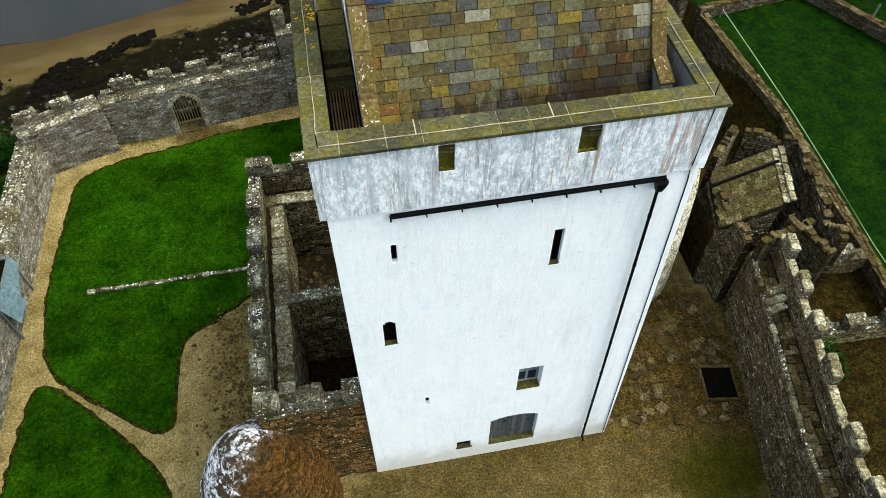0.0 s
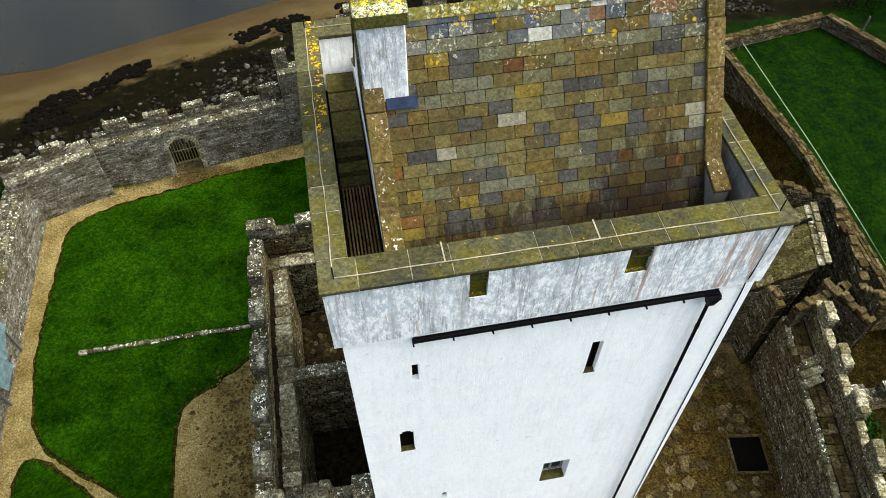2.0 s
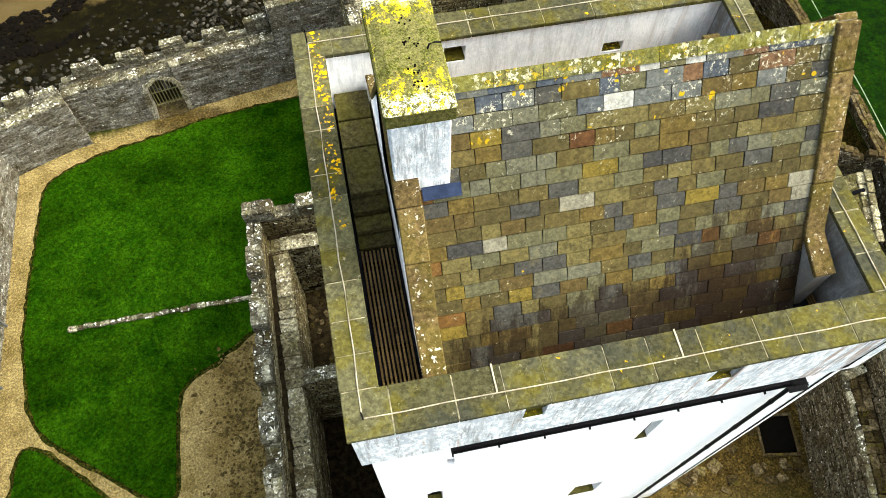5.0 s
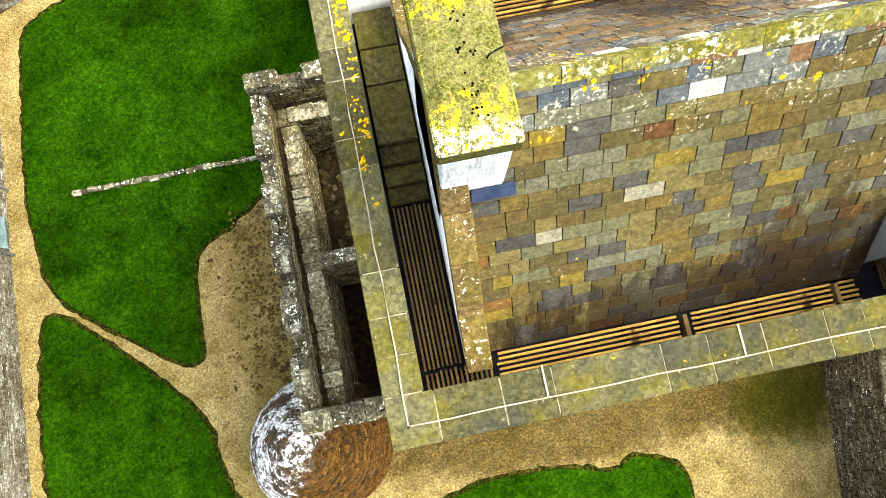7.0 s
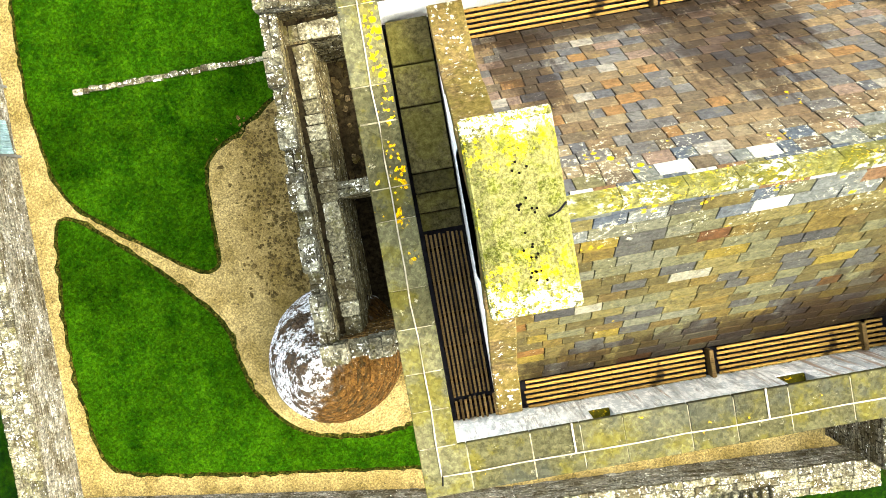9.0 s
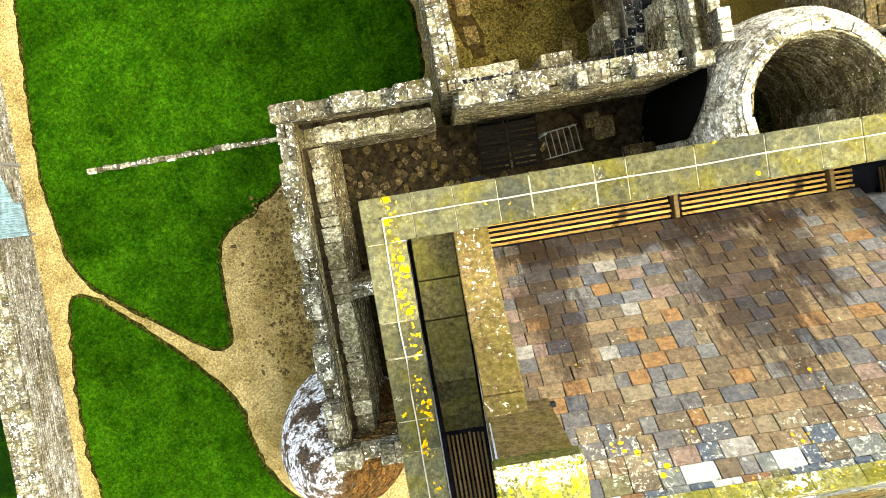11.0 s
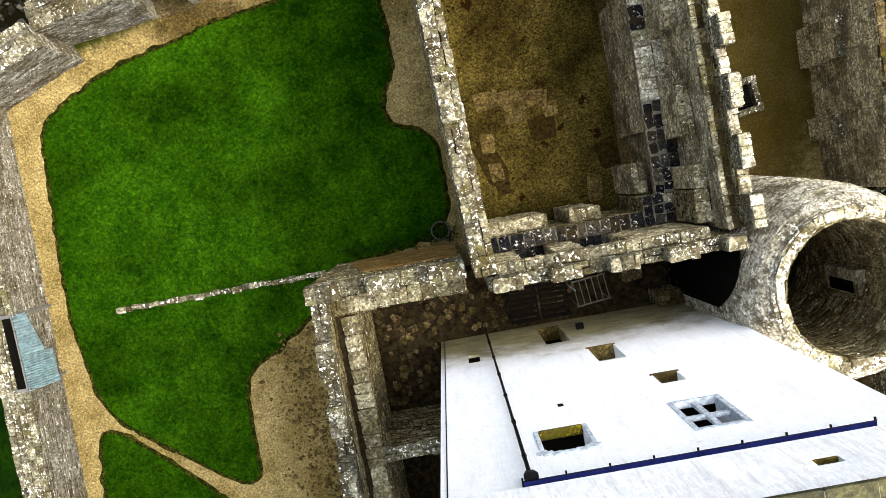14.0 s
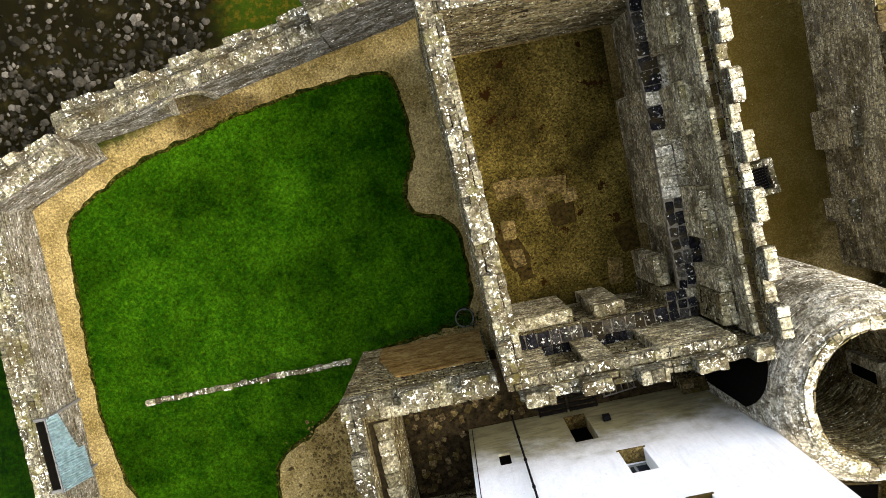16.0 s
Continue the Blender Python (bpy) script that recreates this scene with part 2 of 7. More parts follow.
def coping_mat():
    """Flagstone copings with round discs of yellow lichen, thickest along the west walk."""
    k = Mat("parapet_coping", 0.9)
    p = k.pos()
    o = k.xyz(p)
    base = k.ramp(k.chance(), [(0.0, (0.07, 0.067, 0.038)), (0.5, (0.105, 0.1, 0.054)), (1.0, (0.14, 0.135, 0.078))])
    c = k.mix(0.85, base, k.ramp(k.noise(p, 10.0, 8.0, 0.8), [(0.36, 0.55), (0.5, 0.97), (0.64, 1.35)]), "MULTIPLY")
    c = k.mix(k.math("MULTIPLY", k.step(k.noise(p, 2.0, 6.0, 0.7), 0.48, 0.6), 0.5), c, (0.13, 0.115, 0.014))
    c = k.mix(k.math("MULTIPLY", k.step(k.noise(p, 7.0, 7.0, 0.8), 0.62, 0.65), 0.6), c, (0.34, 0.32, 0.25))
    c = k.mix(k.math("MULTIPLY", k.step(k.noise(p, 1.1, 6.0, 0.7), 0.5, 0.62), 0.55), c, (0.05, 0.054, 0.05))
    c = k.mix(1.0, c, k.grains(p, 24.0, 0.8, 1.2), "MULTIPLY")
    wp = wobble(k, p, 0.05, 16.0)
    # dense orange crusts on the inner half of the west coping, pale ones on its outer edge
    west_in = k.math("MULTIPLY", band(k, o[0], -0.42, -0.2, 0.06), k.step(k.math("ADD", o[1], k.math("MULTIPLY", k.noise(p, 2.0), 1.6)), 13.6, 16.2))
    west_out = k.math("MULTIPLY", band(k, o[0], -0.8, -0.55, 0.05), k.step(o[1], 12.0, 14.0))
    rate = k.math("ADD", 0.67, k.math("ADD", k.math("MULTIPLY", west_in, -0.25), k.math("MULTIPLY", west_out, -0.12)))
    gate = k.step(k.math("SUBTRACT", k.noise(p, 3.4, 3.0, 0.6), rate), -0.01, 0.03)
    disc = k.math("MAXIMUM", k.step(k.voro(wp, 6.5), 0.36, 0.28), k.math("MULTIPLY", k.step(k.voro(wp, 15.0), 0.4, 0.3), k.step(west_in, 0.2, 0.6)))
    ring = k.noise(p, 22.0, 4.0, 0.8)
    lichen = k.mix(k.step(ring, 0.42, 0.58), (0.32, 0.19, 0.008), (0.66, 0.46, 0.012))
    c = k.mix(k.math("MULTIPLY", k.math("MULTIPLY", disc, gate), k.step(k.up(), 0.5, 0.9)), c, lichen)
    return k.done(c, k.noise(p, 30.0, 6.0, 0.75), 0.7, 0.015)


def chimcap_mat():
    """Olive slab, white crusts at both ends, yellow ones inside them."""
    k = Mat("chimney_cap", 0.9)
    p = k.pos()
    o = k.xyz(p)
    g = k.noise(p, 3.0, 5.0, 0.7)
    c = k.ramp(g, [(0.38, (0.08, 0.088, 0.016)), (0.5, (0.15, 0.14, 0.06)), (0.62, (0.11, 0.118, 0.022))])
    c = k.mix(0.8, c, k.ramp(k.noise(p, 20.0, 7.0, 0.85), [(0.36, 0.35), (0.5, 0.95), (0.64, 1.7)]), "MULTIPLY")
    jig = k.math("MULTIPLY", k.math("SUBTRACT", k.noise(p, 4.0, 6.0, 0.8), 0.5), 1.1)
    end = k.math("ABSOLUTE", k.math("SUBTRACT", o[1], 14.5))
    rim_x = k.math("ABSOLUTE", k.math("SUBTRACT", o[0], 0.88))
    fine = k.noise(p, 11.0, 5.0, 0.8)
    yel = k.math("MULTIPLY", k.step(k.math("ADD", end, jig), 0.36, 0.5), k.step(fine, 0.5, 0.55))
    yel = k.math("MAXIMUM", yel, k.math("MULTIPLY", k.step(k.math("ADD", rim_x, jig), 0.44, 0.5), k.step(fine, 0.53, 0.56)))
    top = k.step(k.up(), 0.4, 0.8)
    c = k.mix(k.math("MULTIPLY", yel, top), c, k.mix(k.step(fine, 0.5, 0.62), (0.36, 0.3, 0.006), (0.68, 0.56, 0.01)))
    speck = k.step(k.noise(p, 34.0, 4.0, 0.8), 0.48, 0.55)
    c = k.mix(k.math("MULTIPLY", k.math("MULTIPLY", speck, top), 0.3), c, (0.36, 0.35, 0.17))
    wh = k.math("MULTIPLY", k.step(k.math("ADD", end, k.math("MULTIPLY", jig, 0.6)), 0.66, 0.78), k.step(k.noise(p, 20.0, 6.0, 0.85), 0.49, 0.53))
    c = k.mix(k.math("MULTIPLY", k.math("MULTIPLY", wh, top), 0.85), c, (0.6, 0.6, 0.53))
    return k.done(c, k.noise(p, 30.0, 6.0, 0.75), 0.8, 0.02)


COPING = coping_mat()
SKEW = slab_mat("gable_coping", (0.165, 0.125, 0.06), 0.15, 0.0, 0.4)
CHIMCAP = chimcap_mat()
RIDGE = slab_mat("ridge_stone", (0.17, 0.165, 0.07), 0.75, 0.7, 0.8)
LEADSLAB = slab_mat("wet_flag", (0.1, 0.09, 0.045), 0.0, 0.0, 0.4)
MOSSY = slab_mat("mossy_sill", (0.12, 0.1, 0.03), 0.0, 0.6, 0.9)


def slate_mat(name, tones, wet):
    """Stone slates of mixed colours; wet: (x, y, rx, ry) brown patches of seepage and painted shade."""
    k = Mat(name, 0.7)
    k.dim = 0.7 if name == "roof_slate" else 0.74
    p = k.pos()
    o = k.xyz(p)
    mean = tuple(sum(c[i] for _, c in tones) / len(tones) for i in range(3))
    base = k.ramp(k.chance(), [(at, tuple(0.72 * c[i] + 0.28 * mean[i] for i in range(3))) for at, c in tones], True)
    c = k.mix(0.6, base, k.ramp(k.noise(p, 9.0, 8.0, 0.8), [(0.36, 0.5), (0.5, 0.95), (0.64, 1.4)]), "MULTIPLY")
    c = k.mix(k.math("MULTIPLY", k.step(k.noise(p, 4.5, 7.0, 0.8), 0.57, 0.62), 0.3), c, (0.16, 0.13, 0.035))
    c = k.mix(k.math("MULTIPLY", k.step(k.noise(p, 7.0, 7.0, 0.8), 0.44, 0.4), 0.35), c, (0.04, 0.036, 0.024))
    streak = k.noise(k.scaled(p, (3.0, 0.7, 0.7)), 1.6, 6.0, 0.75)
    for cx, cy, rx, ry in wet:
        dx = k.math("MULTIPLY", k.math("SUBTRACT", o[0], cx), 1 / rx)
        dy = k.math("MULTIPLY", k.math("SUBTRACT", o[1], cy), 1 / ry)
        d = k.math("SQRT", k.math("ADD", k.math("MULTIPLY", dx, dx), k.math("MULTIPLY", dy, dy)))
        d = k.math("ADD", d, k.math("MULTIPLY", k.math("SUBTRACT", streak, 0.5), 2.6))
        c = k.mix(k.math("MULTIPLY", k.step(d, 1.2, 0.75), 0.9), c, k.mix(0.7, c, (0.03, 0.02, 0.015)))
    c = k.mix(k.step(k.noise(p, 13.0, 5.0, 0.8), 0.68, 0.71), c, (0.46, 0.44, 0.34))
    c = k.mix(1.0, c, k.grains(p, 30.0, 0.85, 1.15), "MULTIPLY")
    # pale crusts and small yellow discs, thicker near the ridge
    high = k.step(o[2], 16.6, 18.2)
    crust = k.step(k.math("ADD", k.noise(p, 15.0, 6.0, 0.8), k.math("MULTIPLY", high, 0.07)), 0.61, 0.65)
    c = k.mix(k.math("MULTIPLY", crust, k.step(k.math("ADD", k.noise(p, 1.7, 3.0), k.math("MULTIPLY", high, 0.1)), 0.53, 0.6)), c, (0.44, 0.43, 0.34))
    disc = k.step(k.voro(p, 8.0), 0.36, 0.3)
    c = k.mix(k.math("MULTIPLY", disc, k.step(k.math("ADD", k.noise(p, 2.4, 3.0), k.math("MULTIPLY", high, 0.1)), 0.7, 0.73)), c, (0.42, 0.31, 0.02))
    return k.done(c, k.noise(p, 18.0, 7.0, 0.75), 0.6, 0.015)


# South wet patches: eaves seepage plus painted shadow of parapet and east gable
SLATE = slate_mat("roof_slate", [(0.0, (0.135, 0.112, 0.045)), (0.15, (0.095, 0.082, 0.036)), (0.28, (0.17, 0.15, 0.065)), (0.37, (0.14, 0.142, 0.088)), (0.52, (0.078, 0.084, 0.088)), (0.67, (0.15, 0.113, 0.035)), (0.72, (0.12, 0.09, 0.036)), (0.79, (0.155, 0.16, 0.12)), (0.86, (0.052, 0.058, 0.07)), (0.9, (0.21, 0.165, 0.035)), (0.95, (0.175, 0.095, 0.03)), (0.965, (0.13, 0.058, 0.026)), (0.985, (0.3, 0.29, 0.23))], ((4.2, 11.9, 3.4, 0.5), (5.6, 12.3, 1.2, 0.6)))
# The last north wet patch also paints gutter shade along the eaves.
SLATE_N = slate_mat("north_slate", [(0.0, (0.17, 0.13, 0.078)), (0.1, (0.2, 0.15, 0.12)), (0.17, (0.12, 0.098, 0.066)), (0.32, (0.2, 0.15, 0.085)), (0.43, (0.11, 0.112, 0.115)), (0.55, (0.2, 0.168, 0.11)), (0.66, (0.145, 0.105, 0.062)), (0.76, (0.15, 0.152, 0.148)), (0.86, (0.22, 0.13, 0.052)), (0.91, (0.085, 0.095, 0.11)), (0.975, (0.26, 0.25, 0.22))], ((4.2, 16.2, 0.75, 0.95), (1.65, 16.3, 0.4, 0.9), (5.1, 16.4, 0.4, 0.6), (3.2, 16.9, 2.8, 0.2)))
RIDGE_SLATE = slate_mat("ridge_slate", [(0.0, (0.06, 0.08, 0.11)), (0.3, (0.14, 0.15, 0.14)), (0.55, (0.17, 0.09, 0.035)), (0.6, (0.46, 0.46, 0.42)), (0.78, (0.09, 0.105, 0.12)), (0.88, (0.13, 0.12, 0.05))], ())


def wood_mat(name, light, dark):
    k = Mat(name, 0.75)
    p = k.local()
    c = k.mix(k.chance(), light, dark)
    g = k.noise(k.scaled(p, (1.2, 22.0, 22.0)), 3.0, 6.0, 0.7)
    c = k.mix(0.8, c, k.ramp(g, [(0.3, 0.45), (0.7, 1.2)]), "MULTIPLY")
    c = k.mix(k.step(k.noise(p, 2.3, 4.0), 0.6, 0.72), c, tuple(v * 0.3 for v in dark))
    return k.done(c, g, 0.4, 0.01)


DECK = wood_mat("golden_larch", (0.46, 0.31, 0.105), (0.27, 0.18, 0.065))
DECKW = wood_mat("wet_larch", (0.2, 0.145, 0.07), (0.12, 0.085, 0.04))
BLACKWOOD = wood_mat("tarred_wood", (0.014, 0.012, 0.009), (0.008, 0.007, 0.006))
GREYWOOD = wood_mat("grey_boards", (0.2, 0.2, 0.19), (0.12, 0.12, 0.12))


def plain_mat(name, colour, rough=0.6, metal=0.0, var=0.35, scale=6.0):
    k = Mat(name, rough, metal)
    p = k.pos()
    c = k.mix(k.ramp(k.noise(p, scale, 5.0, 0.7), [(0.3, 0.0), (0.7, 1.0)]), tuple(v * (1 - var) for v in colour), tuple(min(v * (1 + var), 1) for v in colour))
    return k.done(c, k.noise(p, scale * 6, 4.0), 0.25, 0.01)


IRON = plain_mat("black_iron", (0.012, 0.012, 0.014), 0.45, 0.0)
RAILING = plain_mat("grey_rail", (0.13, 0.13, 0.12), 0.5)
TAPE = plain_mat("conductor_tape", (0.36, 0.33, 0.26), 0.6, 0.2)
JOINT = plain_mat("pale_pointing", (0.24, 0.22, 0.16), 0.9, 0.0, 0.7, 6.0)
TURRETM = stone_mat("turret_stone", [(0.0, (0.3, 0.27, 0.2)), (0.4, (0.44, 0.42, 0.35)), (0.7, (0.36, 0.335, 0.26)), (1.0, (0.52, 0.5, 0.44))], 0.6, 0.15, crack=0.5)
LIME = plain_mat("lime_joint", (0.19, 0.175, 0.14), 0.9, 0.0, 0.6, 6.0)
DOORPAINT = plain_mat("grey_door", (0.16, 0.165, 0.17), 0.7)
FRAMEPAINT = plain_mat("window_frame", (0.3, 0.31, 0.3), 0.6)
# Near-black stand-in for the shade inside openings, gaps, recesses and pits
SHADEM = plain_mat("inside_shade", (0.008, 0.007, 0.005), 0.95)
GATEBAR = plain_mat("lichened_bar", (0.26, 0.24, 0.13), 0.7)
LEAD = plain_mat("lead_sheet", (0.022, 0.022, 0.026), 0.6)
DRESSED = plain_mat("dressed_stone", (0.48, 0.52, 0.56), 0.85, 0.0, 0.4, 10.0)
WRACK = plain_mat("dry_wrack", (0.008, 0.006, 0.003), 0.85, 0.0, 0.6, 5.0)
FLASHING = plain_mat("lead_flashing", (0.05, 0.065, 0.11), 0.5)
# Blue that paints the sky's reflection into the north gutter
GUTTER_SKY = plain_mat("gutter_sky_blue", (0.022, 0.03, 0.12), 0.5)
TIN = plain_mat("corrugated_tin", (0.36, 0.47, 0.5), 0.5, 0.3)
ROPE = plain_mat("white_rope", (0.5, 0.52, 0.44), 0.8)
LEAFM = plain_mat("ivy_leaf", (0.022, 0.06, 0.006), 0.6, 0.0, 0.6, 9.0)


def glass_mat():
    k = Mat("window_glass", 0.08)
    return k.done((0.02, 0.025, 0.03))


GLASS = glass_mat()


def grass_mat():
    k = Mat("lawn_grass", 1.0)
    k.b.inputs["Specular IOR Level"].default_value = 0.0
    p = k.pos()
    c = k.ramp(k.noise(p, 0.9, 7.0, 0.7), [(0.36, (0.017, 0.05, 0.003)), (0.64, (0.043, 0.098, 0.006))])
    c = k.mix(0.8, c, k.ramp(k.noise(p, 9.0, 6.0, 0.85), [(0.36, 0.45), (0.5, 0.95), (0.64, 1.5)]), "MULTIPLY")
    c = k.mix(k.math("MULTIPLY", k.step(k.noise(p, 5.0, 6.0, 0.75), 0.54, 0.64), 0.6), c, (0.06, 0.115, 0.008))
    c = k.mix(0.7, c, k.ramp(k.noise(p, 0.3, 5.0, 0.6), [(0.36, 0.6), (0.62, 1.3)]), "MULTIPLY")
    c = k.mix(1.0, c, k.grains(p, 15.0, 0.72, 1.22), "MULTIPLY")
    return k.done(c, k.noise(p, 30.0, 5.0, 0.85), 0.9, 0.06)


GRASS = grass_mat()


def soil_mat():
    k = Mat("lawn_edge_soil", 0.95)
    p = k.pos()
    c = k.ramp(k.noise(p, 5.0, 7.0, 0.8), [(0.4, (0.014, 0.022, 0.002)), (0.52, (0.034, 0.038, 0.006)), (0.64, (0.1, 0.082, 0.024))])
    c = k.mix(1.0, c, k.grains(p, 19.0, 0.4, 1.6), "MULTIPLY")
    return k.done(c, k.noise(p, 40.0, 4.0), 0.6, 0.03)


SOIL = soil_mat()


def ground_mat():
    """Gravel court, green verges, wrack-covered rock and sand down to the water, as zones with ragged edges."""
    k = Mat("ground", 1.0)
    k.b.inputs["Specular IOR Level"].default_value = 0.02
    p = k.pos()
    o = k.xyz(p)
    x, y = o[0], o[1]
    rag = k.math("MULTIPLY", k.math("SUBTRACT", k.noise(p, 0.55, 6.0, 0.7), 0.5), 5.0)
    fine = k.math("MULTIPLY", k.math("SUBTRACT", k.noise(p, 2.6, 5.0, 0.7), 0.5), 1.6)
    s = k.math("ADD", k.math("MULTIPLY", y, 0.95), k.math("MULTIPLY", k.math("MINIMUM", x, 0.0), -0.31))
    grit = k.noise(p, 13.0, 7.0, 0.9)
    gravel = k.ramp(k.noise(p, 0.8, 7.0, 0.7), [(0.36, (0.182, 0.145, 0.058)), (0.64, (0.31, 0.255, 0.13))])
    gravel = k.mix(0.9, gravel, k.ramp(grit, [(0.36, 0.3), (0.46, 0.8), (0.54, 1.08), (0.64, 1.7)]), "MULTIPLY")
    grain = k.grains(p, 23.0, 0.7, 1.22)
    gravel = k.mix(1.0, gravel, grain, "MULTIPLY")
    gravel = k.mix(k.step(k.noise(p, 1.7, 6.0, 0.75), 0.58, 0.68), gravel, k.mix(0.5, gravel, (0.04, 0.03, 0.008)))
    earth = k.ramp(k.noise(p, 2.0, 6.0, 0.7), [(0.36, (0.02, 0.013, 0.003)), (0.64, (0.075, 0.054, 0.016))])
    earth = k.mix(1.0, k.mix(0.9, earth, k.ramp(grit, [(0.36, 0.2), (0.5, 0.9), (0.64, 2.2)]), "MULTIPLY"), k.grains(p, 17.0, 0.35, 1.75), "MULTIPLY")
    green = k.ramp(k.noise(p, 1.2, 6.0, 0.7), [(0.36, (0.005, 0.019, 0.0004)), (0.55, (0.012, 0.034, 0.0006)), (0.7, (0.022, 0.044, 0.002))])
    green = k.mix(0.8, green, k.ramp(k.noise(p, 6.0, 6.0, 0.85), [(0.36, 0.3), (0.5, 0.95), (0.64, 1.7)]), "MULTIPLY")
    wrack = k.ramp(k.noise(p, 1.5, 7.0, 0.75), [(0.35, (0.009, 0.008, 0.003)), (0.55, (0.014, 0.012, 0.004)), (0.7, (0.034, 0.03, 0.01))])
    sand = k.ramp(k.noise(k.scaled(p, (0.35, 1.0, 1.0)), 0.9, 6.0, 0.6), [(0.3, (0.085, 0.062, 0.022)), (0.7, (0.13, 0.105, 0.055))])
    c = gravel

    def blob(cx, cy, rx, ry, col, amount, soft=0.5):
        nonlocal c
        dx = k.math("MULTIPLY", k.math("SUBTRACT", x, cx), 1 / rx)
        dy = k.math("MULTIPLY", k.math("SUBTRACT", y, cy), 1 / ry)
        d = k.math("SQRT", k.math("ADD", k.math("MULTIPLY", dx, dx), k.math("MULTIPLY", dy, dy)))
        d = k.math("ADD", d, k.math("MULTIPLY", fine, 0.5))
        c = k.mix(k.math("MULTIPLY", k.step(d, 1.0 + soft / 2, 1.0 - soft / 2), amount), c, col)

    blob(4.2, 25.5, 3.6, 6.0, k.mix(0.55, gravel, earth), 0.9)
    blob(11.6, 26.5, 2.3, 6.0, k.mix(0.85, gravel, (0.052, 0.039, 0.006)), 0.95)
    blob(11.0, 13.2, 3.4, 4.2, earth, 0.9)
    blob(11.2, 10.4, 3.4, 2.6, k.mix(0.9, gravel, earth), 0.95)
    blob(5.0, 9.6, 8.0, 1.7, k.mix(0.75, gravel, earth), 0.9)
    blob(11.6, 8.5, 1.9, 1.4, k.mix(0.6, earth, (0.05, 0.062, 0.005)), 0.85, 1.1)
    blob(-5.4, 15.4, 1.5, 3.9, k.mix(0.35, gravel, (0.12, 0.085, 0.025)), 0.8)
    blob(-6.8, 30.0, 1.7, 0.7, earth, 0.7)
    out = k.math("MAXIMUM", k.step(k.math("ADD", x, k.math("MULTIPLY", fine, 0.3)), -15.0, -15.6), k.step(y, 3.2, 2.6))
    out = k.math("MAXIMUM", out, k.step(k.math("ADD", s, k.math("MULTIPLY", fine, 0.5)), 31.2, 31.9))
    c = k.mix(out, c, k.mix(k.math("MULTIPLY", k.step(s, 31.5, 32.0), k.step(x, 14.0, 12.0)), green, k.mix(k.step(k.noise(p, 4.5, 6.0, 0.8), 0.4, 0.52), (0.085, 0.07, 0.01), k.mix(0.55, green, (0.05, 0.07, 0.008)))))
    c = k.mix(k.math("MULTIPLY", k.math("MULTIPLY", k.step(s, 31.9, 32.3), k.step(k.math("ADD", x, fine), -5.2, -6.8)), k.step(x, -24.0, -22.0)), c, wrack)
    moat = k.math("MULTIPLY", k.step(x, 13.8, 14.6), k.step(y, 2.0, 3.0))
    c = k.mix(moat, c, k.mix(0.5, earth, (0.012, 0.013, 0.003)))
    c = k.mix(k.math("MULTIPLY", k.step(x, 20.95, 21.25), k.step(y, 2.0, 3.0)), c, green)
    c = k.mix(k.step(k.math("ADD", s, k.math("MULTIPLY", rag, 0.35)), 33.8, 34.6), c, wrack)
    c = k.mix(k.step(k.math("ADD", s, rag), 41.0, 42.2), c, sand)
    wet = k.step(k.math("ADD", s, k.math("MULTIPLY", rag, 0.4)), 42.4, 44.8)
    c = k.mix(k.math("MULTIPLY", wet, 0.55), c, (0.05, 0.03, 0.014))
    h = k.math("ADD", grit, k.math("MULTIPLY", k.noise(p, 3.0, 6.0, 0.7), 1.2))
    rough = k.ramp(wet, [(0.0, 0.92), (1.0, 0.45)])
    return k.done(c, h, 0.7, 0.035, rough)


GROUND = ground_mat()


def water_mat():
    k = Mat("estuary_water", 0.2)
    k.b.inputs["Specular IOR Level"].default_value = 0.14
    p = k.pos()
    c = k.ramp(k.noise(k.scaled(p, (0.6, 0.25, 1.0)), 0.12, 4.0), [(0.3, (0.016, 0.016, 0.016)), (0.7, (0.05, 0.045, 0.03))])
    w = k.noise(k.scaled(p, (1.0, 0.45, 1.0)), 0.9, 5.0, 0.6)
    return k.done(c, w, 0.25, 0.1)


WATER = water_mat()


def hall_floor_mat():
    """Wet brown gravel with dark patches scattered at random."""
    k = Mat("hall_gravel", 0.95)
    p = k.pos()
    c = k.ramp(k.noise(p, 0.5, 6.0, 0.65), [(0.36, (0.045, 0.036, 0.011)), (0.5, (0.09, 0.073, 0.022)), (0.64, (0.14, 0.115, 0.038))])
    c = k.mix(0.9, c, k.ramp(k.noise(p, 13.0, 7.0, 0.9), [(0.36, 0.4), (0.5, 0.9), (0.64, 1.7)]), "MULTIPLY")
    c = k.mix(1.0, c, k.grains(p, 18.0, 0.55, 1.45), "MULTIPLY")
    c = k.mix(k.step(k.noise(p, 1.1, 5.0, 0.7), 0.6, 0.63), c, (0.035, 0.017, 0.005))
    return k.done(c, k.noise(p, 14.0, 6.0, 0.8), 0.8, 0.04)


HALLFLOOR = hall_floor_mat()


def rock_mat():
    k = Mat("shore_rock", 0.85)
    p = k.pos()
    c = k.ramp(k.island(), [(0.0, (0.012, 0.012, 0.007)), (0.5, (0.034, 0.031, 0.023)), (0.85, (0.07, 0.065, 0.053)), (1.0, (0.15, 0.14, 0.12))])
    c = k.mix(0.6, c, k.ramp(k.noise(p, 8.0, 6.0, 0.7), [(0.3, 0.5), (0.7, 1.4)]), "MULTIPLY")
    return k.done(c, k.noise(p, 14.0, 5.0), 0.6, 0.04)


ROCK = rock_mat()


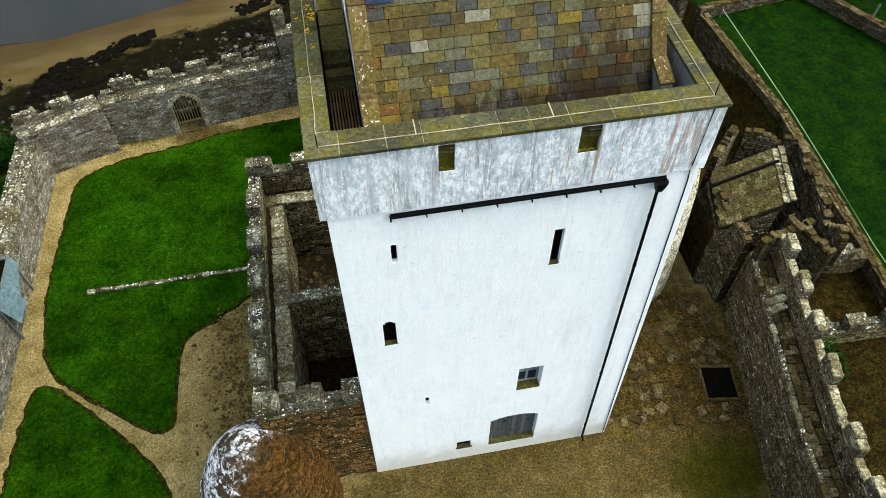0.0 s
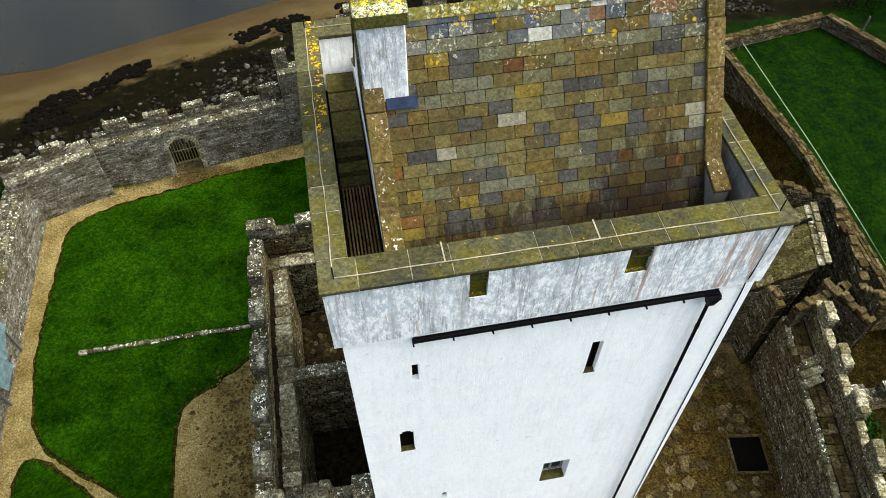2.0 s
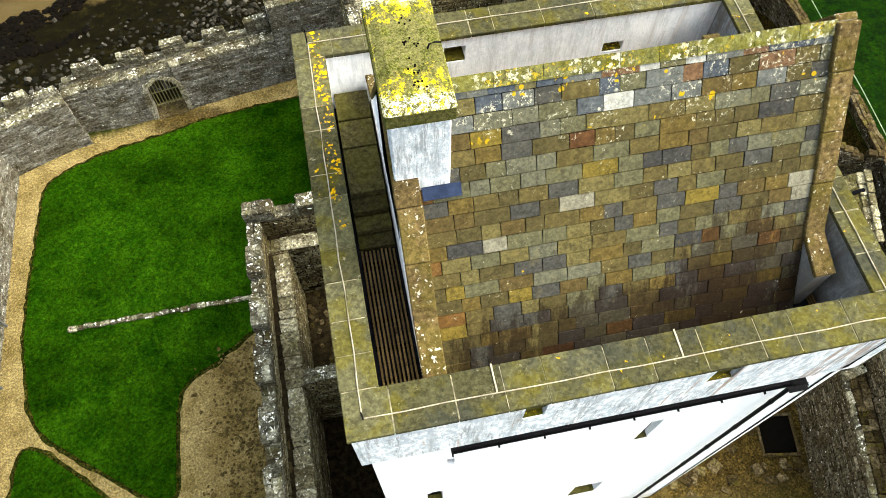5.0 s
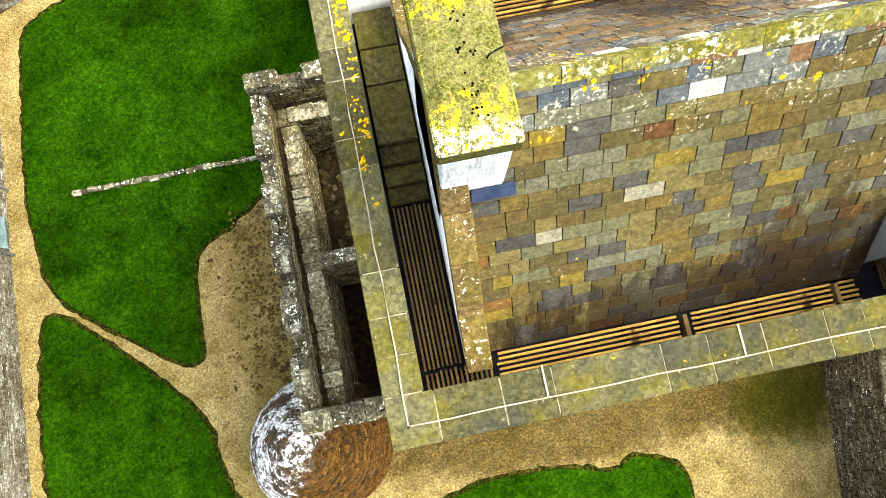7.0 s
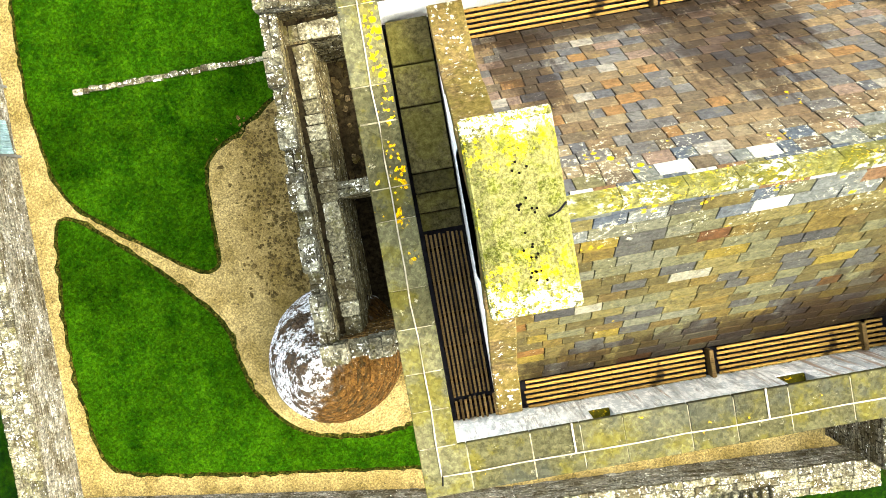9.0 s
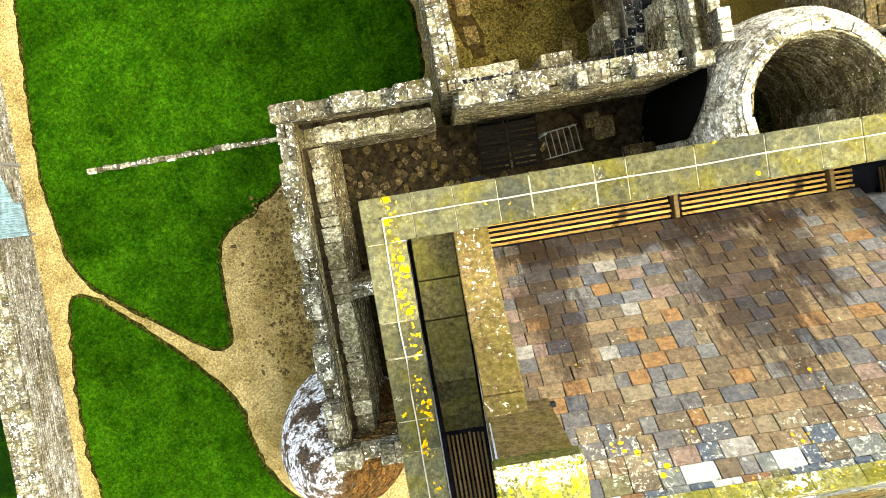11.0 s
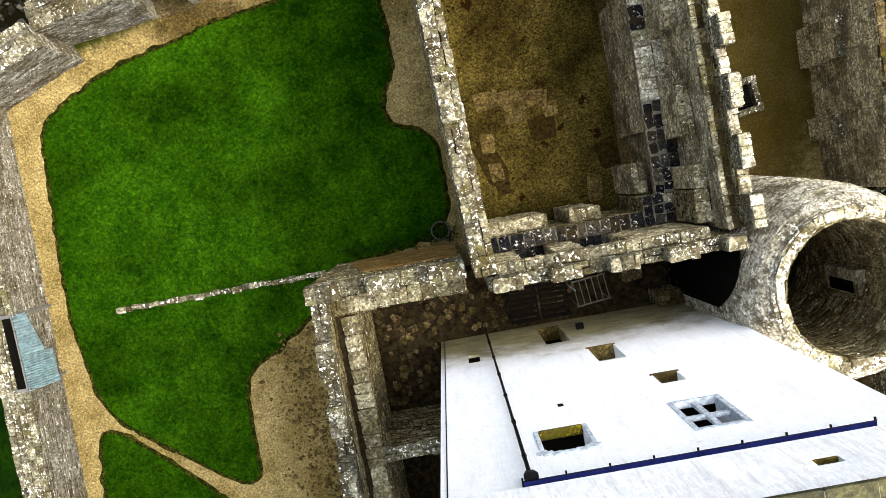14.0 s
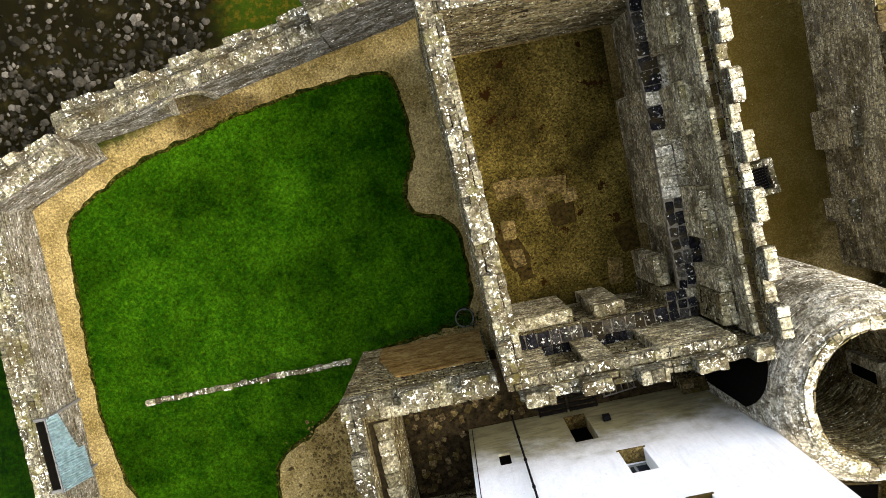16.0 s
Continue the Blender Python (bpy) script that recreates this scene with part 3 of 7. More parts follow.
def roundbase_mat():
    """Old whitewash in ragged flakes; bare brown stone towards the south-east."""
    k = Mat("flaking_whitewash", 0.95)
    p = k.pos()
    o = k.xyz(p)
    bare = k.ramp(k.island(), [(0.0, (0.065, 0.038, 0.013)), (0.5, (0.15, 0.088, 0.03)), (1.0, (0.055, 0.042, 0.022))])
    bare = k.mix(0.8, bare, k.ramp(k.noise(p, 9.0, 7.0, 0.8), [(0.36, 0.3), (0.5, 0.95), (0.64, 1.6)]), "MULTIPLY")
    dx = k.math("SUBTRACT", o[0], -4.05)
    dy = k.math("SUBTRACT", o[1], 10.4)
    se = k.math("SUBTRACT", k.math("MULTIPLY", dx, 0.75), k.math("MULTIPLY", dy, 0.55))
    se = k.math("ADD", se, k.math("MULTIPLY", k.math("SUBTRACT", k.noise(p, 1.5, 6.0, 0.75), 0.5), 2.6))
    flake = k.step(k.noise(k.scaled(p, (1.0, 1.0, 2.0)), 4.2, 8.0, 0.85), 0.48, 0.51)
    holes = k.step(k.noise(p, 1.4, 6.0, 0.75), 0.55, 0.51)
    keep = k.math("MULTIPLY", k.math("MULTIPLY", k.step(se, 0.45, 0.0), flake), holes)
    c = k.mix(keep, k.mix(0.4, bare, (0.12, 0.115, 0.11)), (0.72, 0.73, 0.74))
    c = k.mix(k.step(se, 0.1, 0.6), c, k.mix(k.step(k.noise(p, 9.0, 7.0, 0.85), 0.63, 0.66), bare, (0.5, 0.48, 0.44)))
    return k.done(c, k.noise(p, 22.0, 6.0, 0.75), 0.8, 0.04)


FLAKING = roundbase_mat()

# ---- helpers for shapes ----


def mesh_of(name, verts, faces, mat=None, smooth=False):
    me = bpy.data.meshes.new(name)
    me.from_pydata([tuple(v) for v in verts], [], faces)
    if mat:
        me.materials.append(mat)
    if smooth:
        me.polygons.foreach_set("use_smooth", [True] * len(me.polygons))
    me.update()
    return me


def bm_mesh(name, bm, mat):
    me = bpy.data.meshes.new(name)
    bmesh.ops.recalc_face_normals(bm, faces=bm.faces)
    bm.to_mesh(me)
    bm.free()
    me.materials.append(mat)
    return me


def under(ob, parent):
    ob.parent = parent
    return ob


def part(name, bm, mat, parent, label=""):
    """One mesh object under a thing or a part; bm: a bmesh or a mesh."""
    me = bm_mesh(name, bm, mat) if isinstance(bm, bmesh.types.BMesh) else bm
    ob = new(name, me)
    ob.parent = parent
    return tagged(ob, label) if label else ob


def empty(name, x=0, y=0, z=0, rz=0, **tags):
    ob = new(name)
    ob.matrix_basis = pose(x, y, z, 0, 0, rz)
    return tagged(ob, **tags)


def add_box(bm, lo, hi, bevel=0.0, m=None):
    lo, hi = Vector(lo), Vector(hi)
    mid, size = (lo + hi) / 2, hi - lo
    mat = Matrix.Translation(mid) @ Matrix.Diagonal((*size, 1))
    if m is not None:
        mat = m @ mat
    got = bmesh.ops.create_cube(bm, size=1.0, matrix=mat)
    if bevel:
        edges = list({e for v in got["verts"] for e in v.link_edges})
        bmesh.ops.bevel(bm, geom=edges, offset=bevel, segments=1, affect="EDGES", profile=0.5)
    return bm


def box(lo, hi, bevel=0.0, m=None):
    return add_box(bmesh.new(), lo, hi, bevel, m)


def tube(points, radius, sides=8):
    """A round bar along points."""
    bm = bmesh.new()
    rings = []
    pts = [Vector(p) for p in points]
    for i, p in enumerate(pts):
        d = (pts[min(i + 1, len(pts) - 1)] - pts[max(i - 1, 0)]).normalized()
        a = d.orthogonal().normalized()
        b = d.cross(a)
        rings.append([bm.verts.new(p + radius * (math.cos(t) * a + math.sin(t) * b)) for t in [2 * math.pi * j / sides for j in range(sides)]])
    for r0, r1 in zip(rings, rings[1:]):
        best = min(range(sides), key=lambda o: (r0[0].co - r1[o].co).length)
        for j in range(sides):
            bm.faces.new((r0[j], r0[(j + 1) % sides], r1[(j + 1 + best) % sides], r1[(j + best) % sides]))
    bm.faces.new(rings[0][::-1])
    bm.faces.new(rings[-1])
    return bm


rnd = random.Random(7)


class Stones:
    """Gathers many rough stones into one mesh."""

    def __init__(self):
        self.v, self.f = [], []

    def block(self, corners_back, corners_front):
        n = len(self.v)
        self.v += corners_back + corners_front
        self.f += [(n + 4, n + 5, n + 6, n + 7)] + [(n + i, n + (i + 1) % 4, n + 4 + (i + 1) % 4, n + 4 + i) for i in range(4)]

    def patch(self, at, length, height, course=(0.06, 0.17), run=(0.18, 0.56), proud=(0.0, 0.03), gap=0.006, skip=None, top=None):
        """Courses of rubble; at(u, v, d): the place of a point of the face, d metres proud of it. top(u): the height there."""
        v = 0.0
        while v < height - 0.04:
            h = min(rnd.uniform(*course), height - v)
            u = -rnd.uniform(0, 0.2)
            while u < length:
                w = rnd.uniform(*run)
                a, b = max(u, 0.0), min(u + w, length)
                lim = height if top is None else top((a + b) / 2)
                if b - a > 0.05 and v + h * 0.6 < lim and not (skip and skip((a + b) / 2, v + h / 2)):
                    j = lambda: rnd.uniform(-0.02, 0.02)  # noqa: E731
                    d = rnd.uniform(*proud)
                    q = [(a + gap, v + gap), (b - gap, v + gap), (b - gap, v + h - gap), (a + gap, v + h - gap)]
                    f = [(min(max(x + j(), a), b) + (0.018 if i in (0, 3) else -0.018), y + j() * 0.7 + (0.012 if i < 2 else -0.012)) for i, (x, y) in enumerate(q)]
                    self.block([at(x, y, -0.03) for x, y in q], [at(x, y, d + rnd.uniform(-0.008, 0.008)) for x, y in f])
                u += w
            v += h

    def mesh(self, name, mat):
        return mesh_of(name, self.v, self.f, mat)


def stone_blocks(mat, count=8, seed=3):
    """Unit stones with worn edges, to be shared and scaled."""
    r = random.Random(seed)
    out = []
    for i in range(count):
        bm = bmesh.new()
        add_box(bm, (-0.5, -0.5, -0.5), (0.5, 0.5, 0.5), 0.09)
        for v in bm.verts:
            v.co += Vector((r.uniform(-0.06, 0.06), r.uniform(-0.06, 0.06), r.uniform(-0.05, 0.05)))
        out.append(bm_mesh("stone", bm, mat))
    return out


CAPS = stone_blocks(CAP)
RIMS = stone_blocks(RIMCAP, 5, 17)
FLAGS = stone_blocks(PAVE, 6, 5)
DARKS = stone_blocks(DARKSLAB, 5, 9)
SANDS = stone_blocks(SANDSTONE, 4, 13)
LEDGES = stone_blocks(LEDGE, 5, 23)
ROOFS = stone_blocks(ROOFSLAB, 5, 41)
PALES = stone_blocks(PALESLAB, 5, 29)


def lay(name, meshes, parent, x, y, z, sx, sy, sz, rz=0.0, tilt=0.0):
    """One stone of its own, resting with its middle at the place."""
    ob = new(name, rnd.choice(meshes))
    ob.parent = parent
    ob.matrix_basis = pose(x, y, z, rnd.uniform(-tilt, tilt), rnd.uniform(-tilt, tilt), rz) @ Matrix.Diagonal((sx, sy, sz, 1))
    return ob


def setting(ob, label, category="wall"):
    return tagged(ob, label, category, kind="structure")


def rubble_wall(name, p0, p1, thick, z0, z1, label, caps=True, faces="fb", merlon=None, top=None, skip=None, cap_rows=None, cap_z=None, ends=True, cap_kind=None, mat=None):
    """A wall of rubble from p0 to p1; it is thick metres deep to the left of that line. Faces: f is the right side, b the left.
    merlon: (length, gap, height, depth, inset from the right side, first)."""
    a, b = Vector((*p0, 0)), Vector((*p1, 0))
    length = (b - a).length
    u = (b - a).normalized()
    n = Vector((-u.y, u.x, 0))
    turn = Matrix(((u.x, n.x, 0, a.x), (u.y, n.y, 0, a.y), (0, 0, 1, z0), (0, 0, 0, 1)))
    root = new(name)
    root.matrix_basis = turn
    h = z1 - z0
    e = 0.025
    if top is None:
        bm = box((e, e, 0), (length - e, thick - e, h - 0.03))
    else:
        bm = bmesh.new()
        cuts = [length * i / 24 for i in range(25)]
        for y in (e, thick - e):
            lows = [bm.verts.new((c, y, 0)) for c in cuts]
            highs = [bm.verts.new((c, y, top(c) - 0.05)) for c in cuts]
            for i in range(24):
                bm.faces.new((lows[i], lows[i + 1], highs[i + 1], highs[i]))
        bm.verts.ensure_lookup_table()
        k = 50
        for i in range(24):
            bm.faces.new((bm.verts[25 + i], bm.verts[26 + i], bm.verts[k + 26 + i], bm.verts[k + 25 + i]))
        bm.faces.new((bm.verts[0], bm.verts[25], bm.verts[k + 25], bm.verts[k]))
        bm.faces.new((bm.verts[24], bm.verts[49], bm.verts[k + 49], bm.verts[k + 24]))
    part("core", bm, LIME if mat in (BEIGE, CURTAIN) else MORTAR, root)
    root.name = name
    setting(root, label)
    st = Stones()
    if "f" in faces:
        st.patch(lambda s, t, d: (s, -d + e, t), length, h, top=top, skip=skip)
    if "b" in faces:
        st.patch(lambda s, t, d: (s, thick + d - e, t), length, h, top=top, skip=skip)
    if ends:
        lim0, lim1 = (h, h) if top is None else (top(0), top(length))
        st.patch(lambda s, t, d: (-d + e, s, t), thick, lim0)
        st.patch(lambda s, t, d: (length + d - e, s, t), thick, lim1)
    tagged(part("stonework", st.mesh("stonework", mat or STONE), None, root), kind="stuff")
    if caps:
        rows = (cap_rows or max(1, round(thick / 0.33))) + (1 if thick > 0.3 else 0)
        for r in range(rows):
            s = 0.0
            w = thick / rows
            while s < length - 0.08:
                l = min(rnd.uniform(0.16, 0.44), length - s)
                zz = (h if top is None else top(s + l / 2)) - 0.03
                lay("coping_stone", cap_kind or CAPS, root, s + l / 2, (r + 0.5) * w + rnd.uniform(-0.02, 0.02), zz + rnd.uniform(-0.02, 0.03), l * 0.97, w * rnd.uniform(0.88, 1.04), rnd.uniform(0.1, 0.16), rnd.uniform(-3, 3), 2.5)
                s += l
    if merlon:
        ml, gap, mh, md, inset, first = merlon
        s = first
        while s + ml * 0.5 < length:
            one = min(ml, length - s) * rnd.uniform(0.9, 1.05)
            build_merlon(root, s, inset, h, one, md, mh * rnd.uniform(0.9, 1.08), cap_kind or CAPS)
            s += ml + gap
    return root


def along(p0, p1, s, off=0.0):
    a, b = Vector(p0), Vector(p1)
    u = (b - a).normalized()
    return tuple(a + u * s + Vector((-u.y, u.x)) * off)


def build_merlon(root, s, inset, z, ml, md, mh, stones):
    """A battlement: rubble body and a pair of worn cap stones."""
    body = Stones()
    body.f = []
    core = [(0, 0, -0.03), (ml, 0, -0.03), (ml, md, -0.03), (0, md, -0.03), (0, 0, mh - 0.06), (ml, 0, mh - 0.06), (ml, md, mh - 0.06), (0, md, mh - 0.06)]
    body.v = list(core)
    body.f = [(0, 1, 5, 4), (1, 2, 6, 5), (2, 3, 7, 6), (3, 0, 4, 7), (4, 5, 6, 7)]
    for at, l in ((lambda a, b, d: (a, -d, b), ml), (lambda a, b, d: (a, md + d, b), ml), (lambda a, b, d: (-d, a, b), md), (lambda a, b, d: (ml + d, a, b), md)):
        body.patch(at, l, mh - 0.05, (0.1, 0.2), (0.15, 0.4), (0.005, 0.035))
    ob = part("merlon", body.mesh("merlon", CAPJ), None, root)
    ob.location = (s, inset, z)
    rows = 2 if md > 0.33 else 1
    for row in range(rows):
        t = 0.0
        while t < ml - 0.05:
            l = min(rnd.uniform(0.18, 0.42), ml - t)
            lay("cap_stone", stones, ob, t + l / 2, md * (row + 0.5) / rows + rnd.uniform(-0.015, 0.015), mh - 0.02 + rnd.uniform(-0.015, 0.015), l * 0.96, md * 1.08 / rows, 0.12, rnd.uniform(-4, 4), 2.5)
            t += l


def panel(length, height, depth, holes, mat, name):
    """A wall panel in the plane y = 0, front towards -y, with openings (x0, x1, z0, z1) right through."""
    xs = sorted({0.0, length, *[v for h in holes for v in h[:2]]})
    zs = sorted({0.0, height, *[v for h in holes for v in h[2:4]]})
    solid = lambda i, j: 0 <= i < len(xs) - 1 and 0 <= j < len(zs) - 1 and not any(h[0] <= (xs[i] + xs[i + 1]) / 2 <= h[1] and h[2] <= (zs[j] + zs[j + 1]) / 2 <= h[3] for h in holes)  # noqa: E731
    bm = bmesh.new()
    quad = lambda *p: bm.faces.new([bm.verts.new(v) for v in p])  # noqa: E731
    for i in range(len(xs) - 1):
        for j in range(len(zs) - 1):
            if not solid(i, j):
                continue
            a, b, c, d = xs[i], xs[i + 1], zs[j], zs[j + 1]
            quad((a, 0, c), (b, 0, c), (b, 0, d), (a, 0, d))
            quad((a, depth, c), (a, depth, d), (b, depth, d), (b, depth, c))
            for di, dj, e0, e1 in ((-1, 0, (a, c), (a, d)), (1, 0, (b, c), (b, d)), (0, -1, (a, c), (b, c)), (0, 1, (a, d), (b, d))):
                if not solid(i + di, j + dj):
                    quad((e0[0], 0, e0[1]), (e1[0], 0, e1[1]), (e1[0], depth, e1[1]), (e0[0], depth, e0[1]))
    bmesh.ops.remove_doubles(bm, verts=bm.verts, dist=0.0005)
    return bm_mesh(name, bm, mat)


# ---- ground, shore and water ----


def smooth01(t):
    t = min(max(t, 0.0), 1.0)
    return t * t * (3 - 2 * t)


def dip(x, y):
    """The court falls gently towards the garden gate in the north wall."""
    return -0.45 * smooth01((y - 24.5) / 5.0) * smooth01((x + 12.2) / 3.2) * (1 - smooth01((x - 0.2) / 0.8)) * (1 - smooth01((y - 33) / 3))


def land(x, y):
    s = 0.95 * y - 0.31 * min(x, 0.0)
    z = dip(x, y)
    if s > 32.0:
        z -= 2.0 * smooth01((s - 32.0) / 11.0) + 0.05 * max(0.0, min(s - 42, 40))
        z += 0.18 * noise.fractal(Vector((x * 0.5, y * 0.5, 0.3)), 0.6, 2.0, 4) * smooth01((s - 33) / 2) * (1 - smooth01((s - 41) / 3))
    if x > 13.6 and y > 14.6 and s < 40:
        ditch = smooth01((x - 16.4) / 1.5) * smooth01((y - 16.0) / 2.0) if x < 20.95 else 0.0
        z -= 2.2 * ditch
    if x > 20.95 and y > 2 and s < 36:
        z += 0.45
    return z


def build_ground():
    xs = [-1500, -400, -120, -60] + [-40 + 0.5 * i for i in range(181)] + [70, 120, 400, 1500]
    ys = [-1500, -400, -120, -40] + [-14 + 0.5 * i for i in range(151)] + [80, 120, 400, 1500]
    verts = [(x, y, land(x, y)) for y in ys for x in xs]
    w = len(xs)
    faces = [(j * w + i, j * w + i + 1, (j + 1) * w + i + 1, (j + 1) * w + i) for j in range(len(ys) - 1) for i in range(w - 1)]
    ob = new("ground", mesh_of("ground", verts, faces, GROUND, True))
    setting(ob, "gravel court running out to weedy rocks and sand", "ground")
    bm = bmesh.new()
    for v in ((-1500, 42.2), (1500, 42.2), (1500, 1500), (-1500, 1500)):
        bm.verts.new((*v, -2.16))
    bm.faces.new(bm.verts)
    setting(new("water", bm_mesh("water", bm, WATER)), "still grey-brown estuary water over wet sand", "water")


build_ground()

LAWN_NORTH = [(-12.68, 27.4), (-11.5, 28.1), (-10.6, 28.6), (-9.4, 29.08), (-7.8, 29.45), (-5.9, 29.92), (-4.1, 30.15), (-1.7, 30.35), (-0.8, 30.25), (-0.6, 29.2), (-0.57, 27.2), (-1.1, 26.4), (-1.15, 25.35), (0.2, 24.85), (0.5, 24.2), (0.42, 21.35), (-3.8, 20.95), (-4.35, 19.7), (-5.5, 19.0), (-6.15, 18.45), (-7.1, 18.05), (-7.65, 17.4), (-7.75, 15.0), (-7.72, 14.0), (-8.4, 13.85), (-10.4, 15.4), (-12.35, 16.95), (-12.8, 18.1), (-13.15, 20.9), (-12.85, 24.9)]
LAWN_SOUTH = [(-13.05, 16.4), (-12.5, 16.5), (-11.2, 15.4), (-9.55, 13.8), (-7.95, 11.95), (-7.75, 10.5), (-7.5, 9.4), (-6.6, 8.05), (-5.5, 7.3), (-2.8, 6.9), (0.4, 8.0), (3.4, 8.0), (5.1, 7.45), (6.1, 7.9), (7.5, 7.2), (7.6, 6.1), (6.9, 5.3), (4.05, 5.25), (1.05, 5.45), (-2.9, 5.8), (-10.9, 7.0), (-12.7, 7.45), (-13.2, 8.3), (-13.5, 12.0)]


def smoothed(pts, rounds=2):
    """Chaikin corner cutting of a closed outline, then a little raggedness."""
    for _ in range(rounds):
        pts = [q for i in range(len(pts)) for a, b in [(pts[i], pts[(i + 1) % len(pts)])] for q in ((a[0] * 0.78 + b[0] * 0.22, a[1] * 0.78 + b[1] * 0.22), (a[0] * 0.22 + b[0] * 0.78, a[1] * 0.22 + b[1] * 0.78))]
    out = []
    for i in range(len(pts)):
        a, b = Vector(pts[i]), Vector(pts[(i + 1) % len(pts)])
        steps = max(1, int((b - a).length / 0.15))
        for j in range(steps):
            p = a.lerp(b, j / steps)
            k = noise.noise(Vector((p.x * 2.3, p.y * 2.3, 5.0))) * 0.06 + noise.noise(Vector((p.x * 7, p.y * 7, 2.0))) * 0.05
            out.append((p.x + k, p.y - k))
    return out


def inside(p, poly):
    x, y = p
    hit = False
    for (x0, y0), (x1, y1) in zip(poly, poly[1:] + poly[:1]):
        if (y0 > y) != (y1 > y) and x < (x1 - x0) * (y - y0) / (y1 - y0) + x0:
            hit = not hit
    return hit


def slab_from(outline, z0, z1, mat, name):
    """A thin slab with the outline's shape that follows the fall of the ground."""
    bm = bmesh.new()
    low = [bm.verts.new((x, y, z0)) for x, y in outline]
    n = len(outline)
    xs, ys = [p[0] for p in outline], [p[1] for p in outline]
    inner = [(min(xs) + 0.7 * i, min(ys) + 0.7 * j) for i in range(int((max(xs) - min(xs)) / 0.7) + 1) for j in range(int((max(ys) - min(ys)) / 0.7) + 1)]
    pts = [Vector(p) for p in list(outline) + [q for q in inner if inside(q, outline)]]
    flat, _, tris, _, _, _ = geometry.delaunay_2d_cdt(pts, [], [list(range(n))], 1, 1e-5)
    top = [bm.verts.new((p.x, p.y, z1)) for p in flat]
    for t in tris:
        bm.faces.new([top[i] for i in t])
    for i in range(n):
        j = (i + 1) % n
        bm.faces.new((low[i], low[j], top[j], top[i]))
    for v in bm.verts:
        v.co.z += dip(v.co.x, v.co.y)
    return bm_mesh(name, bm, mat)


def rim(outline, width, z, name, mat):
    """A ragged strip of bare soil along a lawn's edge."""
    v, f = [], []
    n = len(outline)
    for i, (x, y) in enumerate(outline):
        a, b = Vector(outline[i - 1]), Vector(outline[(i + 1) % n])
        d = (b - a).normalized()
        w = width * (0.6 + 0.9 * abs(noise.noise(Vector((x * 1.7, y * 1.7, 9)))))
        nx, ny = d.y, -d.x
        v += [(x - nx * 0.05, y - ny * 0.05, z + dip(x, y)), (x + nx * w, y + ny * w, 0.006 + dip(x + nx * w, y + ny * w))]
    f = [(2 * i, 2 * i + 1, 2 * ((i + 1) % n) + 1, 2 * ((i + 1) % n)) for i in range(n)]
    return mesh_of(name, v, f, mat)


def clockwise(poly):
    return sum(x0 * y1 - x1 * y0 for (x0, y0), (x1, y1) in zip(poly, poly[1:] + poly[:1])) < 0


def build_lawn(control, label):
    line = smoothed(control)
    if clockwise(line):
        line = line[::-1]
    ob = setting(new("lawn", slab_from(line, -0.05, 0.045, GRASS, "lawn")), label, "lawn")
    part("soil_edge", rim(line, 0.19, 0.035, "soil_edge", SOIL), None, ob, "dark soil along the cut lawn edge")
    r = np.random.RandomState(len(control))
    poly = line[::2]
    xs, ys = [p[0] for p in line], [p[1] for p in line]
    v, f = [], []
    want = int((max(xs) - min(xs)) * (max(ys) - min(ys)) * 95)
    pts = r.rand(want, 2) * (max(xs) - min(xs), max(ys) - min(ys)) + (min(xs), min(ys))
    px, py = np.array(poly).T
    qx, qy = np.roll(px, -1), np.roll(py, -1)
    ins = np.zeros(want, bool)
    for x0, y0, x1, y1 in zip(px, py, qx, qy):
        if y0 != y1:
            ins ^= ((y0 > pts[:, 1]) != (y1 > pts[:, 1])) & (pts[:, 0] < (x1 - x0) * (pts[:, 1] - y0) / (y1 - y0) + x0)
    for x, y in pts[ins]:
        a, l, h = r.rand() * 6.28, 0.03 + 0.05 * r.rand(), 0.02 + 0.03 * r.rand()
        dx, dy = math.cos(a) * 0.012, math.sin(a) * 0.012
        n, z = len(v), dip(x, y)
        v += [(x - dx, y - dy, z + 0.04), (x + dx, y + dy, z + 0.04), (x + math.sin(a) * l, y - math.cos(a) * l, z + 0.045 + h)]
        f.append((n, n + 1, n + 2))
    tagged(part("grass", mesh_of("grass", v, f, GRASS), None, ob), "short green blades of lawn grass", kind="stuff")


build_lawn(LAWN_NORTH, "mown bright green lawn ringed by a gravel path")
build_lawn(LAWN_SOUTH, "mown green lawn with a curved gravel edge")

# ---- the tower house ----
TX0, TX1, TY0, TY1, WALLTOP = -0.52, 7.47, 10.9, 17.9, 14.05
BATTER = 0.36  # how far the foot of the east side stands out
PX0, PX1, PY0, PY1 = -0.66, 7.53, 10.83, 18.01
CW, CS, CE, CN = 0.49, 0.62, 0.4, 0.56  # coping widths of the four sides
PTOP = 15.82
tower = empty("tower_house", 4, 14.4, 0, label="four-storey white lime-washed stone tower house with slate roof", category="tower")
TM = Matrix.Translation((-4, -14.4, 0))


def tower_part(name, me, mat=None, label="", m=None, parent=None):
    ob = part(name, me, mat, parent or tower, label)
    ob.matrix_basis = (TM if parent is None else Matrix()) @ (m if m is not None else Matrix())
    return ob


